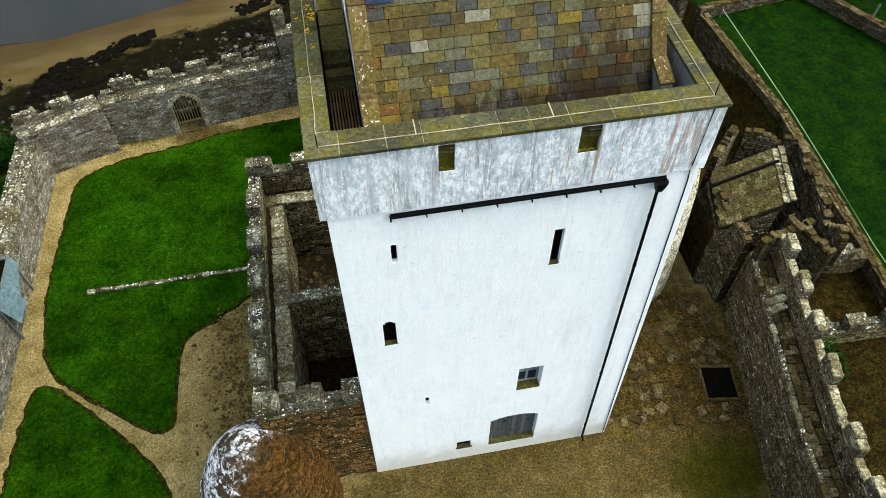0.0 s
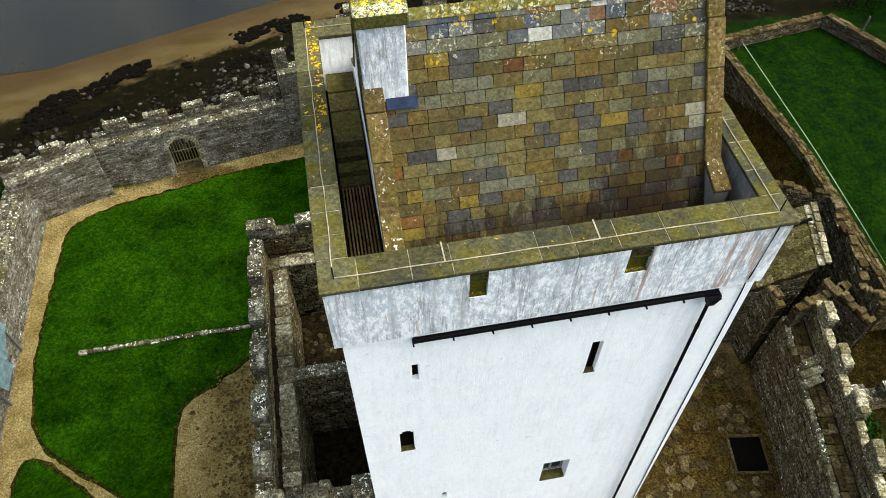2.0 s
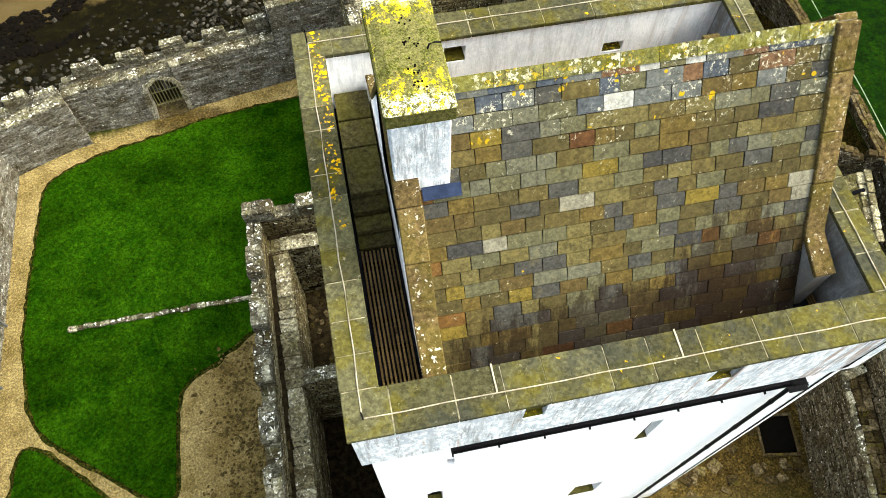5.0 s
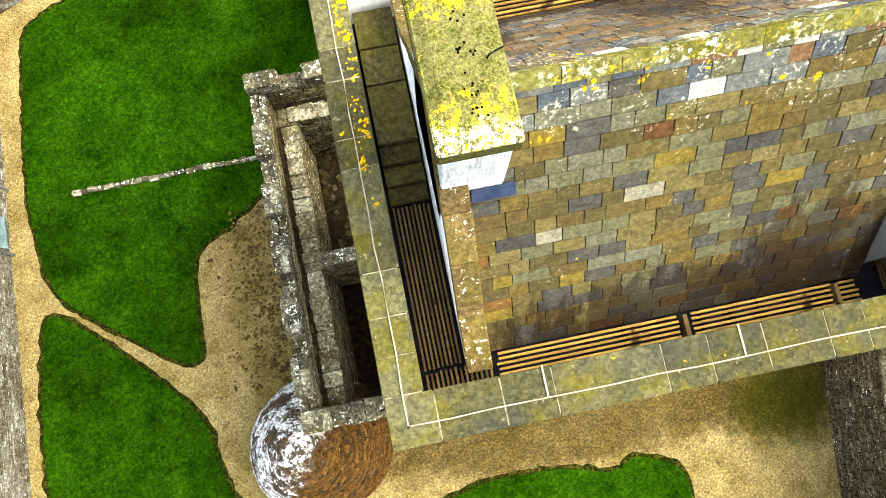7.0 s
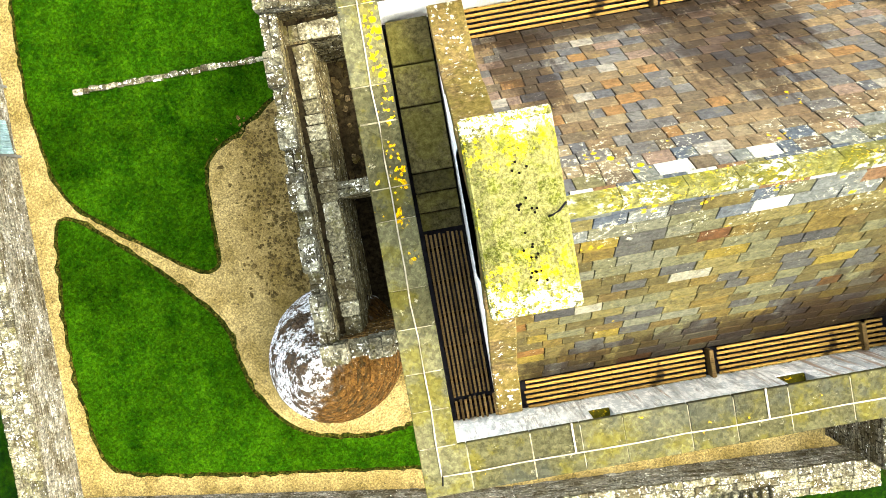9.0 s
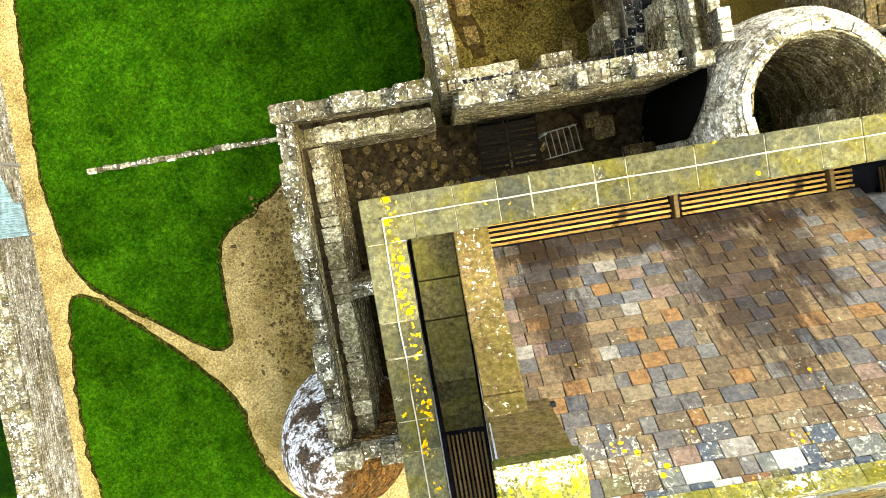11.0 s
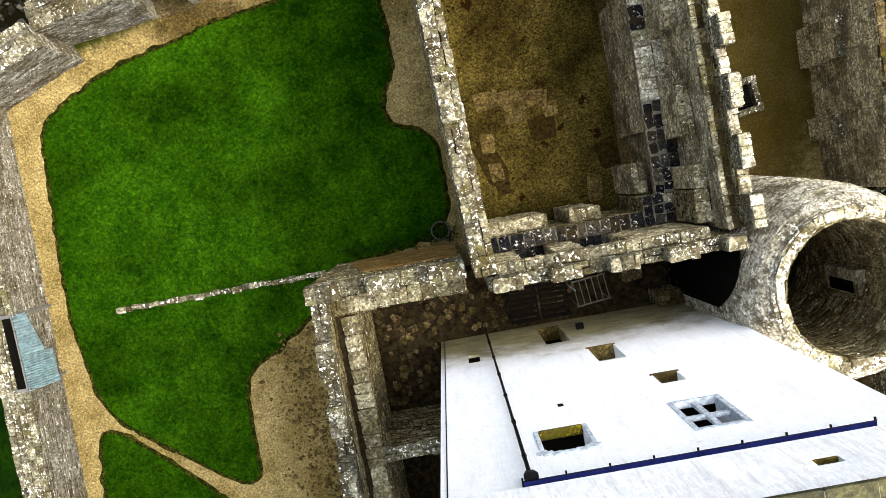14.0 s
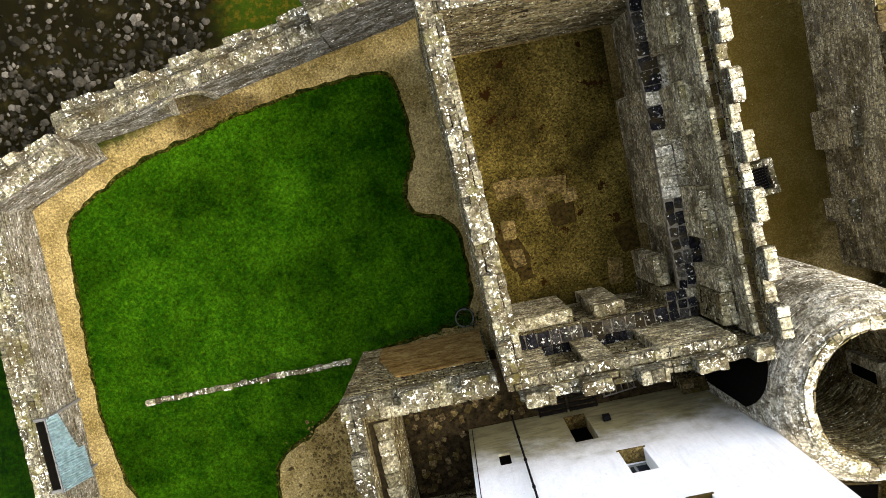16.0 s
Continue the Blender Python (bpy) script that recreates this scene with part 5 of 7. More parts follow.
def build_chimney():
    ch = tower_part("chimney", box((0.5, 13.62, 15.6), (1.25, 15.34, 18.68), 0.02), WEATHERED, "white harled chimney stack with lichened cap")
    cap = tower_part("chimney_cap", box((0.44, 13.54, 18.66), (1.3, 15.4, 18.92), 0.025), CHIMCAP, "chimney cap slab crusted with yellow and white lichen", parent=ch)
    bm = bmesh.new()
    a = [bm.verts.new(p) for p in ((0.47, 13.57, 18.915), (1.27, 13.57, 18.915), (1.27, 15.37, 18.915), (0.47, 15.37, 18.915))]
    b = [bm.verts.new(p) for p in ((0.6, 13.7, 18.97), (1.15, 13.7, 18.97), (1.15, 15.25, 18.97), (0.6, 15.25, 18.97))]
    for i in range(4):
        bm.faces.new((a[i], a[(i + 1) % 4], b[(i + 1) % 4], b[i]))
    bm.faces.new(b)
    tower_part("chimney_flaunching", bm, CHIMCAP, "sloped mortar top of the chimney", parent=ch)
    r = random.Random(4)
    for cy, n in ((13.9, 8), (14.2, 6), (14.55, 9), (14.85, 4)):
        for _ in range(n):
            # Flat near-black disc paints the shade in a small hole.
            vent = bmesh.new()
            bmesh.ops.create_cone(vent, cap_ends=True, segments=7, radius1=0.013, radius2=0.013, depth=0.01, matrix=pose(0.9 + r.gauss(0, 0.06), cy + r.gauss(0, 0.07), 18.973))
            tower_part("vent_hole", vent, SHADEM, parent=ch)
    tower_part("lightning_rod", tube([(1.1, 14.4, 18.95), (1.13, 14.41, 19.03), (1.2, 14.44, 19.02), (1.285, 14.5, 18.94)], 0.011, 6), IRON, parent=ch)
    tower_part("harling", box((0.51, 15.345, 16.8), (1.24, 15.37, 18.655)), SKEW, "lichened brown north face of the chimney", parent=ch)
    tower_part("skirt", box((1.24, 15.36, 17.2), (1.29, 15.41, 17.3)), LEAD, parent=ch)


build_chimney()


def duckboard(name, x0, x1, y0, y1, z, along_x, count, mat, label, bearers):
    """Slatted timber walkway: slats on cross bearers."""
    d = empty(name, (x0 + x1) / 2, (y0 + y1) / 2, z, label=label, category="walkway")
    m = Matrix.Translation((-(x0 + x1) / 2, -(y0 + y1) / 2, 0))
    r = random.Random(int(x0 * 10 + y0 * 100))
    span = (y1 - y0) if along_x else (x1 - x0)
    w = span / count
    for i in range(count):
        a, b = i * w + w * 0.24, (i + 1) * w - w * 0.24
        lo, hi = ((x0 + r.uniform(0, 0.04), y0 + a), (x1 - r.uniform(0, 0.05), y0 + b)) if along_x else ((x0 + a, y0 + r.uniform(0, 0.04)), (x0 + b, y1 - r.uniform(0, 0.04)))
        bm = box((*lo, 0.05), (*hi, 0.085 + r.uniform(0, 0.006)), 0.006, m)
        ob = part("slat", bm, mat, d)
    for i in range(bearers):
        t = (i + 0.5) / bearers
        lo, hi = ((x0 + (x1 - x0) * t - 0.03, y0), (x0 + (x1 - x0) * t + 0.03, y1)) if along_x else ((x0, y0 + (y1 - y0) * t - 0.03), (x1, y0 + (y1 - y0) * t + 0.03))
        part("bearer", box((*lo, -0.06), (*hi, 0.05), 0, m), BLACKWOOD, d)
    return d


WALK = 14.36
for x0, x1 in ((0.95, 3.8), (3.95, 6.2), (6.26, 6.6)):
    duckboard("duckboard", x0, x1, 11.34, 11.8, WALK, True, 6, DECK, "golden slatted timber walkway behind the south parapet", 5 if x1 - x0 > 1 else 2)
    duckboard("duckboard", x0, x1, 17.03, 17.5, WALK, True, 6, DECK, "golden slatted timber walkway behind the north parapet", 5 if x1 - x0 > 1 else 2)
duckboard("duckboard", -0.15, 0.455, 11.72, 14.28, WALK, False, 9, DECKW, "wet brown slatted timber walkway beside the gable", 5)
duckboard("duckboard", -0.15, 0.88, 11.34, 11.7, WALK, False, 14, DECKW, "short wet slatted walkway in the parapet corner", 2)
duckboard("duckboard", 6.97, 7.12, 11.5, 17.3, WALK, False, 3, DECKW, "wet slatted timber walkway beside the east gable", 8)
for y in (11.37, 17.06):
    for x in (3.86, 6.23):
        tower_part("walk_beam", box((x - 0.035, y - 0.03, WALK - 0.05), (x + 0.035, y + 0.4, WALK + 0.16), 0.008), DECKW, "dark timber cross beam")
for y0, y1, z in ((14.32, 14.6, 14.42), (14.6, 14.9, 14.55), (14.9, 15.2, 14.68), (15.2, 16.15, 14.82), (16.16, 16.75, 14.84), (16.76, 17.4, 14.86)):
    tower_part("flag_step", box((-0.15, y0 + 0.004, 14.3), (0.465, y1 - 0.004, z), 0.012), LEADSLAB, "wet green stone flag in the wall walk")

# ---- the walled range west of the tower ----
LBL = "lichened grey rubble wall of the ruined range beside the tower"
def slab_head(wall, length, z, thick=1.05, row=0.5):
    """Pale flat slabs along the room side of a wall head, small dark rubble behind them."""
    s = 0.0
    while s < length - 0.1:
        l = min(rnd.uniform(0.26, 0.62), length - s)
        lay("head_slab", LEDGES, wall, s + l / 2, row / 2 - 0.01, z + rnd.uniform(-0.02, 0.02), l * 0.95, row * rnd.uniform(0.85, 1.04), 0.11, rnd.uniform(-3, 3), 2.5)
        s += l
    s = 0.0
    while s < length - 0.1:
        l = min(rnd.uniform(0.16, 0.36), length - s)
        lay("rubble_stone", FLAGS, wall, s + l / 2, row + (thick - row) * rnd.uniform(0.15, 0.45), z - 0.1 + rnd.uniform(-0.03, 0.03), l * 0.95, rnd.uniform(0.14, 0.26), 0.1, rnd.uniform(-25, 25), 5)
        s += l


slab_head(rubble_wall("wall_annex_west", (-2.6, 11.5), (-2.6, 19.9), 1.05, 0, 4.72, LBL, caps=False), 8.4, 4.72)
rubble_wall("wall_annex_west_parapet", (-3.22, 11.5), (-3.22, 20.5), 0.43, 4.75, 5.75, "low parapet with stepped battlements of pale lichened stone", merlon=(0.95, 0.7, 0.5, 0.43, 0.0, 0.4))
slab_head(rubble_wall("wall_annex_north", (-3.65, 19.9), (0.6, 19.9), 1.05, 0, 4.72, LBL, caps=False), 4.25, 4.72)
rubble_wall("wall_annex_north_parapet", (-3.65, 20.5), (0.6, 20.5), 0.45, 4.75, 5.75, "battlemented parapet of pale lichened stone", merlon=(0.95, 0.7, 0.5, 0.45, 0.0, 0.0))
coat = bmesh.new()
cols = []
for i in range(25):
    x = -2.9 + 3.4 * i / 24
    edge = 0.5 * noise.noise(Vector((x * 2.3, 1.7, 0))) + 0.2 * noise.noise(Vector((x * 7, 4, 0)))
    lo, hi = 0.25 + 0.5 * abs(edge), 4.6 - 0.5 * abs(edge) - (2.6 * (1 - i / 5) if i < 5 else 0)
    cols.append([coat.verts.new((x, 20.985 + 0.02 * noise.noise(Vector((x * 3, z * 3, 2))), lo + (hi - lo) * z)) for z in (0, 0.25, 0.5, 0.75, 1.0)])
for p, q in zip(cols, cols[1:]):
    for j in range(4):
        coat.faces.new((p[j], q[j], q[j + 1], p[j + 1]))
skin = new("render_coat", bm_mesh("render_coat", coat, EARTHCOAT))
solid = skin.modifiers.new("thick", "SOLIDIFY")
solid.thickness = 0.05
setting(skin, "patchy brown earthen render on the wall's outer face")
rubble_wall("wall_annex_south", (-3.65, 10.95), (-0.5, 10.95), 0.55, 0, 5.45, LBL, merlon=(0.68, 0.6, 0.6, 0.55, 0.0, 0.0), mat=BROWNSTONE)
rubble_wall("wall_annex_cross", (-2.6, 15.4), (-0.5, 15.4), 0.45, 0, 4.7, "thin cross wall between two roofless rooms")
part("walk_board", box((-3.15, 12.2, 4.84), (-3.02, 18.6, 4.95), 0.01), DECKW, bpy.data.objects["wall_annex_west"], "dark weathered timber plank on the wall head")

# Near-black floor colour helps carry the shade of this deep room.
setting(new("floor_annex_room", bm_mesh("floor_annex_room", box((-2.6, 11.5, -0.1), (-0.48, 15.4, 0.6)), MORTAR)), "near-black earth floor coloured for the shade of a roofless room", "floor")
floor_n = setting(new("floor_passage", bm_mesh("floor_passage", add_box(box((-2.6, 15.85, -0.1), (-0.48, 17.9, 1.33)), (-2.6, 17.9, -0.1), (8.2, 20.1, 1.33)), MORTAR)), "damp dark flagstone floor between ruined walls", "floor")
r5 = random.Random(5)
for i in range(230):
    x, y = r5.uniform(-2.5, 4.0), r5.uniform(15.95, 19.85)
    if x < -0.65 or y > 18.05:
        lay("floor_flag", FLAGS, floor_n, x, y, 1.33, r5.uniform(0.13, 0.3), r5.uniform(0.12, 0.24), 0.04, r5.uniform(-90, 90), 2)


def revolve_stones(name, cx, cy, profile, mat, label, arc=(0, 360), category="wall", course=(0.12, 0.22), run=(0.18, 0.5), proud=(0.0, 0.03)):
    """A round masonry body; profile: (z, radius) from the foot up."""
    root = new(name)
    root.location = (cx, cy, 0)
    setting(root, label, category)
    st = Stones()
    lens = [0.0]
    for (z0, r0), (z1, r1) in zip(profile, profile[1:]):
        lens.append(lens[-1] + math.hypot(z1 - z0, r1 - r0))

    def where(v):
        for i in range(len(profile) - 1):
            if v <= lens[i + 1] or i == len(profile) - 2:
                t = (v - lens[i]) / (lens[i + 1] - lens[i])
                (z0, r0), (z1, r1) = profile[i], profile[i + 1]
                nz, nr = -(r1 - r0), z1 - z0
                l = math.hypot(nz, nr)
                return z0 + (z1 - z0) * t, r0 + (r1 - r0) * t, nz / l, nr / l

    v = 0.0
    a0, a1 = math.radians(arc[0]), math.radians(arc[1])
    while v < lens[-1] - 0.05:
        h = rnd.uniform(*course)
        z, r, _, _ = where(min(v + h / 2, lens[-1]))
        size = abs(r) * (a1 - a0)

        def at(s, t, d, v=v, r=r):
            z2, r2, nz, nr = where(min(v + t, lens[-1]))
            ang = a0 + s / max(abs(r), 0.05)
            rr = r2 + d * nr
            return (rr * math.cos(ang), rr * math.sin(ang), z2 + d * nz)

        st.patch(at, size, h, (h, h), run, proud, 0.003)
        v += h
    tagged(part("stonework", st.mesh("stonework", mat), None, root), kind="stuff")
    bm = bmesh.new()
    n = 48
    rings = [[bm.verts.new(((rr - 0.03) * math.cos(a0 + (a1 - a0) * i / n), (rr - 0.03) * math.sin(a0 + (a1 - a0) * i / n), z)) for i in range(n + 1)] for z, rr in profile]
    for p, q in zip(rings, rings[1:]):
        for i in range(n):
            bm.faces.new((p[i], p[i + 1], q[i + 1], q[i]))
    part("core", bm, mat, root)
    return root


revolve_stones("round_corner_base", -4.05, 10.4, [(0, 2.25), (1.2, 2.2), (2.4, 2.0), (3.4, 1.65), (4.3, 1.12), (4.95, 0.6), (5.25, 0.2), (5.3, 0.035)], FLAKING, "domed round corner turret base with flaking whitewash over brown stone", category="turret", course=(0.06, 0.13), run=(0.1, 0.32))

# ---- the roofless hall ----
HALL = "tall lichened rubble wall of the roofless hall"
rubble_wall("wall_hall_west", (1.44, 20.5), (1.06, 31.0), 0.6, -0.6, 6.62, HALL, cap_rows=2, merlon=(1.1, 0.75, 0.4, 0.34, 0.25, 0.3))
rubble_wall("wall_hall_south", (1.15, 20.05), (7.75, 20.05), 0.33, 0, 6.35, HALL, cap_rows=1, merlon=(0.78, 0.72, 0.55, 0.33, 0.0, 0.1))
rubble_wall("wall_hall_north", (0.6, 30.3), (8.1, 30.3), 0.75, 0, 6.9, HALL, merlon=(0.95, 0.75, 0.6, 0.4, 0.35, 0.2))
INNER = "broken inner wall with ledges of dark flags"
for x0, x1, z in ((1.45, 2.2, 6.2), (2.2, 3.1, 3.36), (3.1, 3.9, 6.2), (3.9, 5.05, 3.36), (5.05, 7.1, 6.2)):
    rubble_wall("wall_hall_south_inner", (x0, 20.385), (x1, 20.385), 0.3, 0, z, INNER, cap_rows=1, cap_kind=CAPS if z > 4 else DARKS, mat=BEIGE)
    if z < 4:
        rubble_wall("wall_hall_south_lintel", (x0, 20.385), (x1, 20.385), 0.3, 5.7, 6.2, "rubble over a niche in the hall wall", cap_rows=1, mat=BEIGE)
w = rubble_wall("wall_hall_south_ledge", (1.3, 20.7), (6.2, 20.7), 0.46, 0, 3.45, INNER, caps=False)
part("joint_bed", box((0.02, 0.03, 3.41), (4.88, 0.43, 3.462)), LIME, w)
s = 0.0
while s < 4.85:
    wd = min(rnd.uniform(0.26, 0.5), 4.9 - s)
    lay("ledge_flag", DARKS, w, s + wd / 2, 0.24, 3.445, wd * 0.92, rnd.uniform(0.38, 0.46), 0.09, rnd.uniform(-5, 5), 2)
    s += wd
for x0, x1, z in ((1.5, 3.4, 2.95), (4.05, 5.0, 3.1)):
    rubble_wall("wall_hall_south_stub", (x0, 21.17), (x1, 21.17), 0.4, 0, z, "broken stub of wall below the ledge", cap_rows=1, cap_kind=LEDGES, mat=BEIGE)


# the east side: a ledge of flags below, niches between piers, the wall face, a narrow walk and its parapet
for y0, y1, x in ((21.6, 23.5, 6.95), (23.5, 27.75, 6.64), (27.75, 30.3, 6.95)):
    w = rubble_wall("wall_hall_east_ledge", (7.2, y0), (7.2, y1), 7.2 - x, 0, 3.36, INNER, caps=False, mat=BEIGE)
    part("joint_bed", box((0.0, 0.02, 3.2), (y1 - y0, 0.56, 3.41)), LIME, w)
    s = 0.0
    while s < y1 - y0 - 0.05:
        l = min(rnd.uniform(0.3, 0.5), y1 - y0 - s)
        yy = y0 + s + l / 2
        kind = DARKS if yy < 24.4 or yy > 28.9 else (PALES if yy < 26.4 or rnd.random() < 0.55 else DARKS)
        if kind is DARKS and yy < 24.4:
            for off, dw in ((0.14, 0.25), (0.41, 0.26)):
                lay("ledge_flag", DARKS, w, s + l / 2 + rnd.uniform(-0.05, 0.05), off, 3.4, l * rnd.uniform(0.78, 0.95), dw * rnd.uniform(0.85, 1.0), 0.09, rnd.uniform(-10, 10), 2)
        else:
            lay("ledge_flag", kind, w, s + l / 2, 0.28, 3.4, l * 0.95, rnd.uniform(0.46, 0.55), 0.09, rnd.uniform(-6, 6), 2)
        s += l
w = rubble_wall("wall_hall_east", along((7.62, 20.5), (7.3, 31.0), 0.0, -0.62), along((7.62, 20.5), (7.3, 31.0), 10.5, -0.62), 0.62, 0, 6.0, HALL, caps=False, mat=BEIGE)
s = 0.0
while s < 10.4:
    l = min(rnd.uniform(0.2, 0.4), 10.5 - s)
    lay("walk_kerb", LEDGES, w, s + l / 2, 0.55, 6.03, l * 0.94, 0.15, 0.16, rnd.uniform(-4, 4), 3)
    lay("walk_flag", FLAGS, w, s + l / 2, 0.38, 5.98, l * 0.95, 0.2, 0.1, rnd.uniform(-4, 4), 2)
    s += l
rubble_wall("wall_hall_east_parapet", along((7.62, 20.5), (7.3, 31.0), 0.0, -0.64), along((7.62, 20.5), (7.3, 31.0), 10.5, -0.64), 0.29, 6.0, 6.42, "battlemented parapet of pale lichened stone", cap_rows=1, cap_kind=PALES, merlon=(0.83, 0.71, 0.5, 0.29, 0.0, 0.0))
for y0, y1, z in ((21.65, 22.3, 5.2), (23.15, 24.65, 5.0), (26.1, 27.6, 5.1), (28.55, 30.3, 5.3)):
    rubble_wall("wall_hall_east_pier", (7.6 - 0.03 * (y0 - 20.5), y0), (7.6 - 0.03 * (y0 - 20.5), y1), 0.36, 3.3, z, "rubble pier standing against the hall's outer wall", cap_rows=1, cap_kind=LEDGES, mat=BEIGE)
for y0, y1, kind in ((22.3, 23.15, DARKS), (24.65, 26.1, PALES), (27.6, 28.55, PALES)):
    niche = setting(new("floor_niche", bm_mesh("floor_niche", box((7.2, y0, 3.2), (7.58, y1, 3.41)), LIME)), "slabbed bottom of a niche between two piers", "ledge")
    n = round((y1 - y0) / 0.36)
    for i in range(n):
        lay("niche_slab", kind, niche, 7.35, y0 + (i + 0.5) * (y1 - y0) / n, 3.4, rnd.uniform(0.27, 0.32), (y1 - y0) / n * 0.94, 0.09, rnd.uniform(-5, 5), 2)
rubble_wall("wall_hall_east_stub", (6.66, 21.65), (6.66, 22.6), 0.42, 0, 2.6, "broken stub of wall below the ledge", cap_rows=1, cap_kind=LEDGES, mat=BEIGE)
w = rubble_wall("wall_hall_corner", (6.2, 20.7), (7.13, 20.7), 0.9, 0, 3.42, INNER, caps=False)
part("joint_bed", box((0.02, 0.02, 3.38), (0.91, 0.88, 3.43)), LIME, w)
for i in range(3):
    for j in range(3):
        lay("ledge_flag", DARKS if i + j < 4 else LEDGES, w, 0.16 + 0.31 * i, 0.15 + 0.3 * j, 3.42, rnd.uniform(0.24, 0.3), rnd.uniform(0.24, 0.29), 0.09, rnd.uniform(-10, 10), 2)
rubble_wall("wall_hall_corner_pier", (7.13, 20.7), (7.6, 20.7), 0.92, 2.0, 5.3, "rubble pier standing in the corner of the hall", cap_rows=2, cap_kind=LEDGES)
DAMP = plain_mat("damp_earth", (0.05, 0.037, 0.013), 0.9, 0.0, 0.7, 7.0)
DAMPS = stone_blocks(DAMP, 3, 53)
patch_root = setting(new("floor_hall", bm_mesh("floor_hall", box((1.2, 20.6, -0.1), (6.6, 30.25, 0.012)), HALLFLOOR)), "wet brown gravel floor with broken mortar patches", "floor")
for x, y, sx, sy in ((2.4, 25.55, 0.9, 0.6), (3.2, 25.5, 0.8, 0.55), (4.0, 25.35, 0.9, 0.6), (4.5, 24.9, 0.5, 0.5), (3.3, 24.9, 0.7, 0.5), (2.2, 24.1, 0.5, 0.7), (2.35, 23.1, 0.45, 0.6), (5.6, 22.0, 0.5, 0.9)):
    lay("floor_patch", SANDS, patch_root, x, y, 0.0, sx, sy, 0.07, rnd.uniform(-12, 12), 0.6)
for x, y, sx, sy in ((4.15, 24.35, 0.9, 0.8), (2.2, 23.5, 0.75, 1.5), (2.5, 22.6, 0.5, 0.6), (6.2, 23.1, 0.7, 1.0)):
    lay("damp_patch", DAMPS, patch_root, x, y, 0.0, sx, sy, 0.055, rnd.uniform(-25, 25), 0.4)

# ---- the hollow round turret ----
tur = revolve_stones("round_turret", 10.15, 18.6, [(0, 2.95), (3, 2.85), (5.4, 2.72), (6.3, 2.58), (6.85, 2.34), (7.16, 2.04)], TURRETM, "hollow round stone turret open to the sky, pale lichened rim", category="turret", course=(0.06, 0.13), run=(0.25, 0.8), proud=(0.0, 0.012))
inner = Stones()
inner.patch(lambda s, t, d: ((1.78 - d) * math.cos(s / 1.78), (1.78 - d) * math.sin(s / 1.78), 0.4 + t), 2 * math.pi * 1.78, 6.85)
tagged(part("inner_stonework", inner.mesh("inner_stonework", STONE), None, tur), kind="stuff")
bm = bmesh.new()
for k, rr in enumerate((1.8, 2.1)):
    for i in range(48):
        bm.verts.new((rr * math.cos(i * math.pi / 24), rr * math.sin(i * math.pi / 24), 7.16))
for i in range(48):
    bm.verts.new((1.8 * math.cos(i * math.pi / 24), 1.8 * math.sin(i * math.pi / 24), 0.2))
bm.verts.ensure_lookup_table()
for i in range(48):
    j = (i + 1) % 48
    bm.faces.new([bm.verts[q] for q in (i, j, 48 + j, 48 + i)])
    bm.faces.new([bm.verts[q] for q in (i, j, 96 + j, 96 + i)])
part("rim_core", bm, RIMCAP, tur)
for ring, rr in enumerate((1.92,)):
    turn_left = 2 * math.pi
    while turn_left > 0.02:
        # stones of uneven length round each ring, sunk to a common worn surface
        da = min(rnd.uniform(0.14, 0.62) / rr, turn_left)
        a = turn_left - da / 2
        off = rr + rnd.uniform(-0.06, 0.06)
        lay("rim_stone", RIMS, tur, off * math.cos(a), off * math.sin(a), 7.16 - 0.05 * ring + rnd.uniform(-0.012, 0.012), rnd.uniform(0.2, 0.27), da * rr * 0.99, 0.14, math.degrees(a) + rnd.uniform(-4, 4), 2)
        turn_left -= da
bm = bmesh.new()
bmesh.ops.create_cone(bm, cap_ends=True, segments=40, radius1=1.78, radius2=1.78, depth=0.3, matrix=pose(0, 0, 0.35))
part("turret_floor", bm, SOIL, tur)
# Dark sheet proud of the wall, painting the shade inside an arched opening
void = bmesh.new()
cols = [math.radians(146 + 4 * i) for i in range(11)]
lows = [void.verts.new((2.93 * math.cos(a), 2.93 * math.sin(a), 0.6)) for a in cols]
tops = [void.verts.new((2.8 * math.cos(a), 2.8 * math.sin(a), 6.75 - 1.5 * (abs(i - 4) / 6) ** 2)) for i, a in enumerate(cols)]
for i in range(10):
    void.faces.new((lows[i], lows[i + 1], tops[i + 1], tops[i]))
part("archway_shade", void, SHADEM, tur, "dark sheet standing for the shaded arch into the turret from the passage")
lamp_niche = part("niche", box((1.5, -0.85, 2.7), (1.77, -0.1, 4.5), 0.02), PALESLAB, tur, "pale dressed-stone window niche low in the turret")
# Dark box set on the niche paints the shade of its opening.
part("niche_shade", box((1.47, -0.8, 3.0), (1.52, -0.45, 4.25)), SHADEM, lamp_niche)

rubble_wall("wall_passage_low", (7.72, 18.02), (9.2, 16.85), 0.4, 0, 2.2, "low brown rubble wall between the tower's foot and the turret", cap_rows=1, cap_kind=FLAGS)
rubble_wall("wall_passage_stub", (6.5, 17.98), (7.62, 17.98), 0.5, 1.33, 2.35, "stub of low rubble walling in the passage", cap_rows=2, cap_kind=FLAGS)

# ---- curtain walls ----
CURT = "old rubble curtain wall with white lichen on its top"


def merlon_line(name, p0, p1, z0, z1, thick, m, label="stepped battlements along the outer edge of the wall walk"):
    return rubble_wall(name, p0, p1, thick, z0, z1, label, merlon=m, mat=CURTAIN)


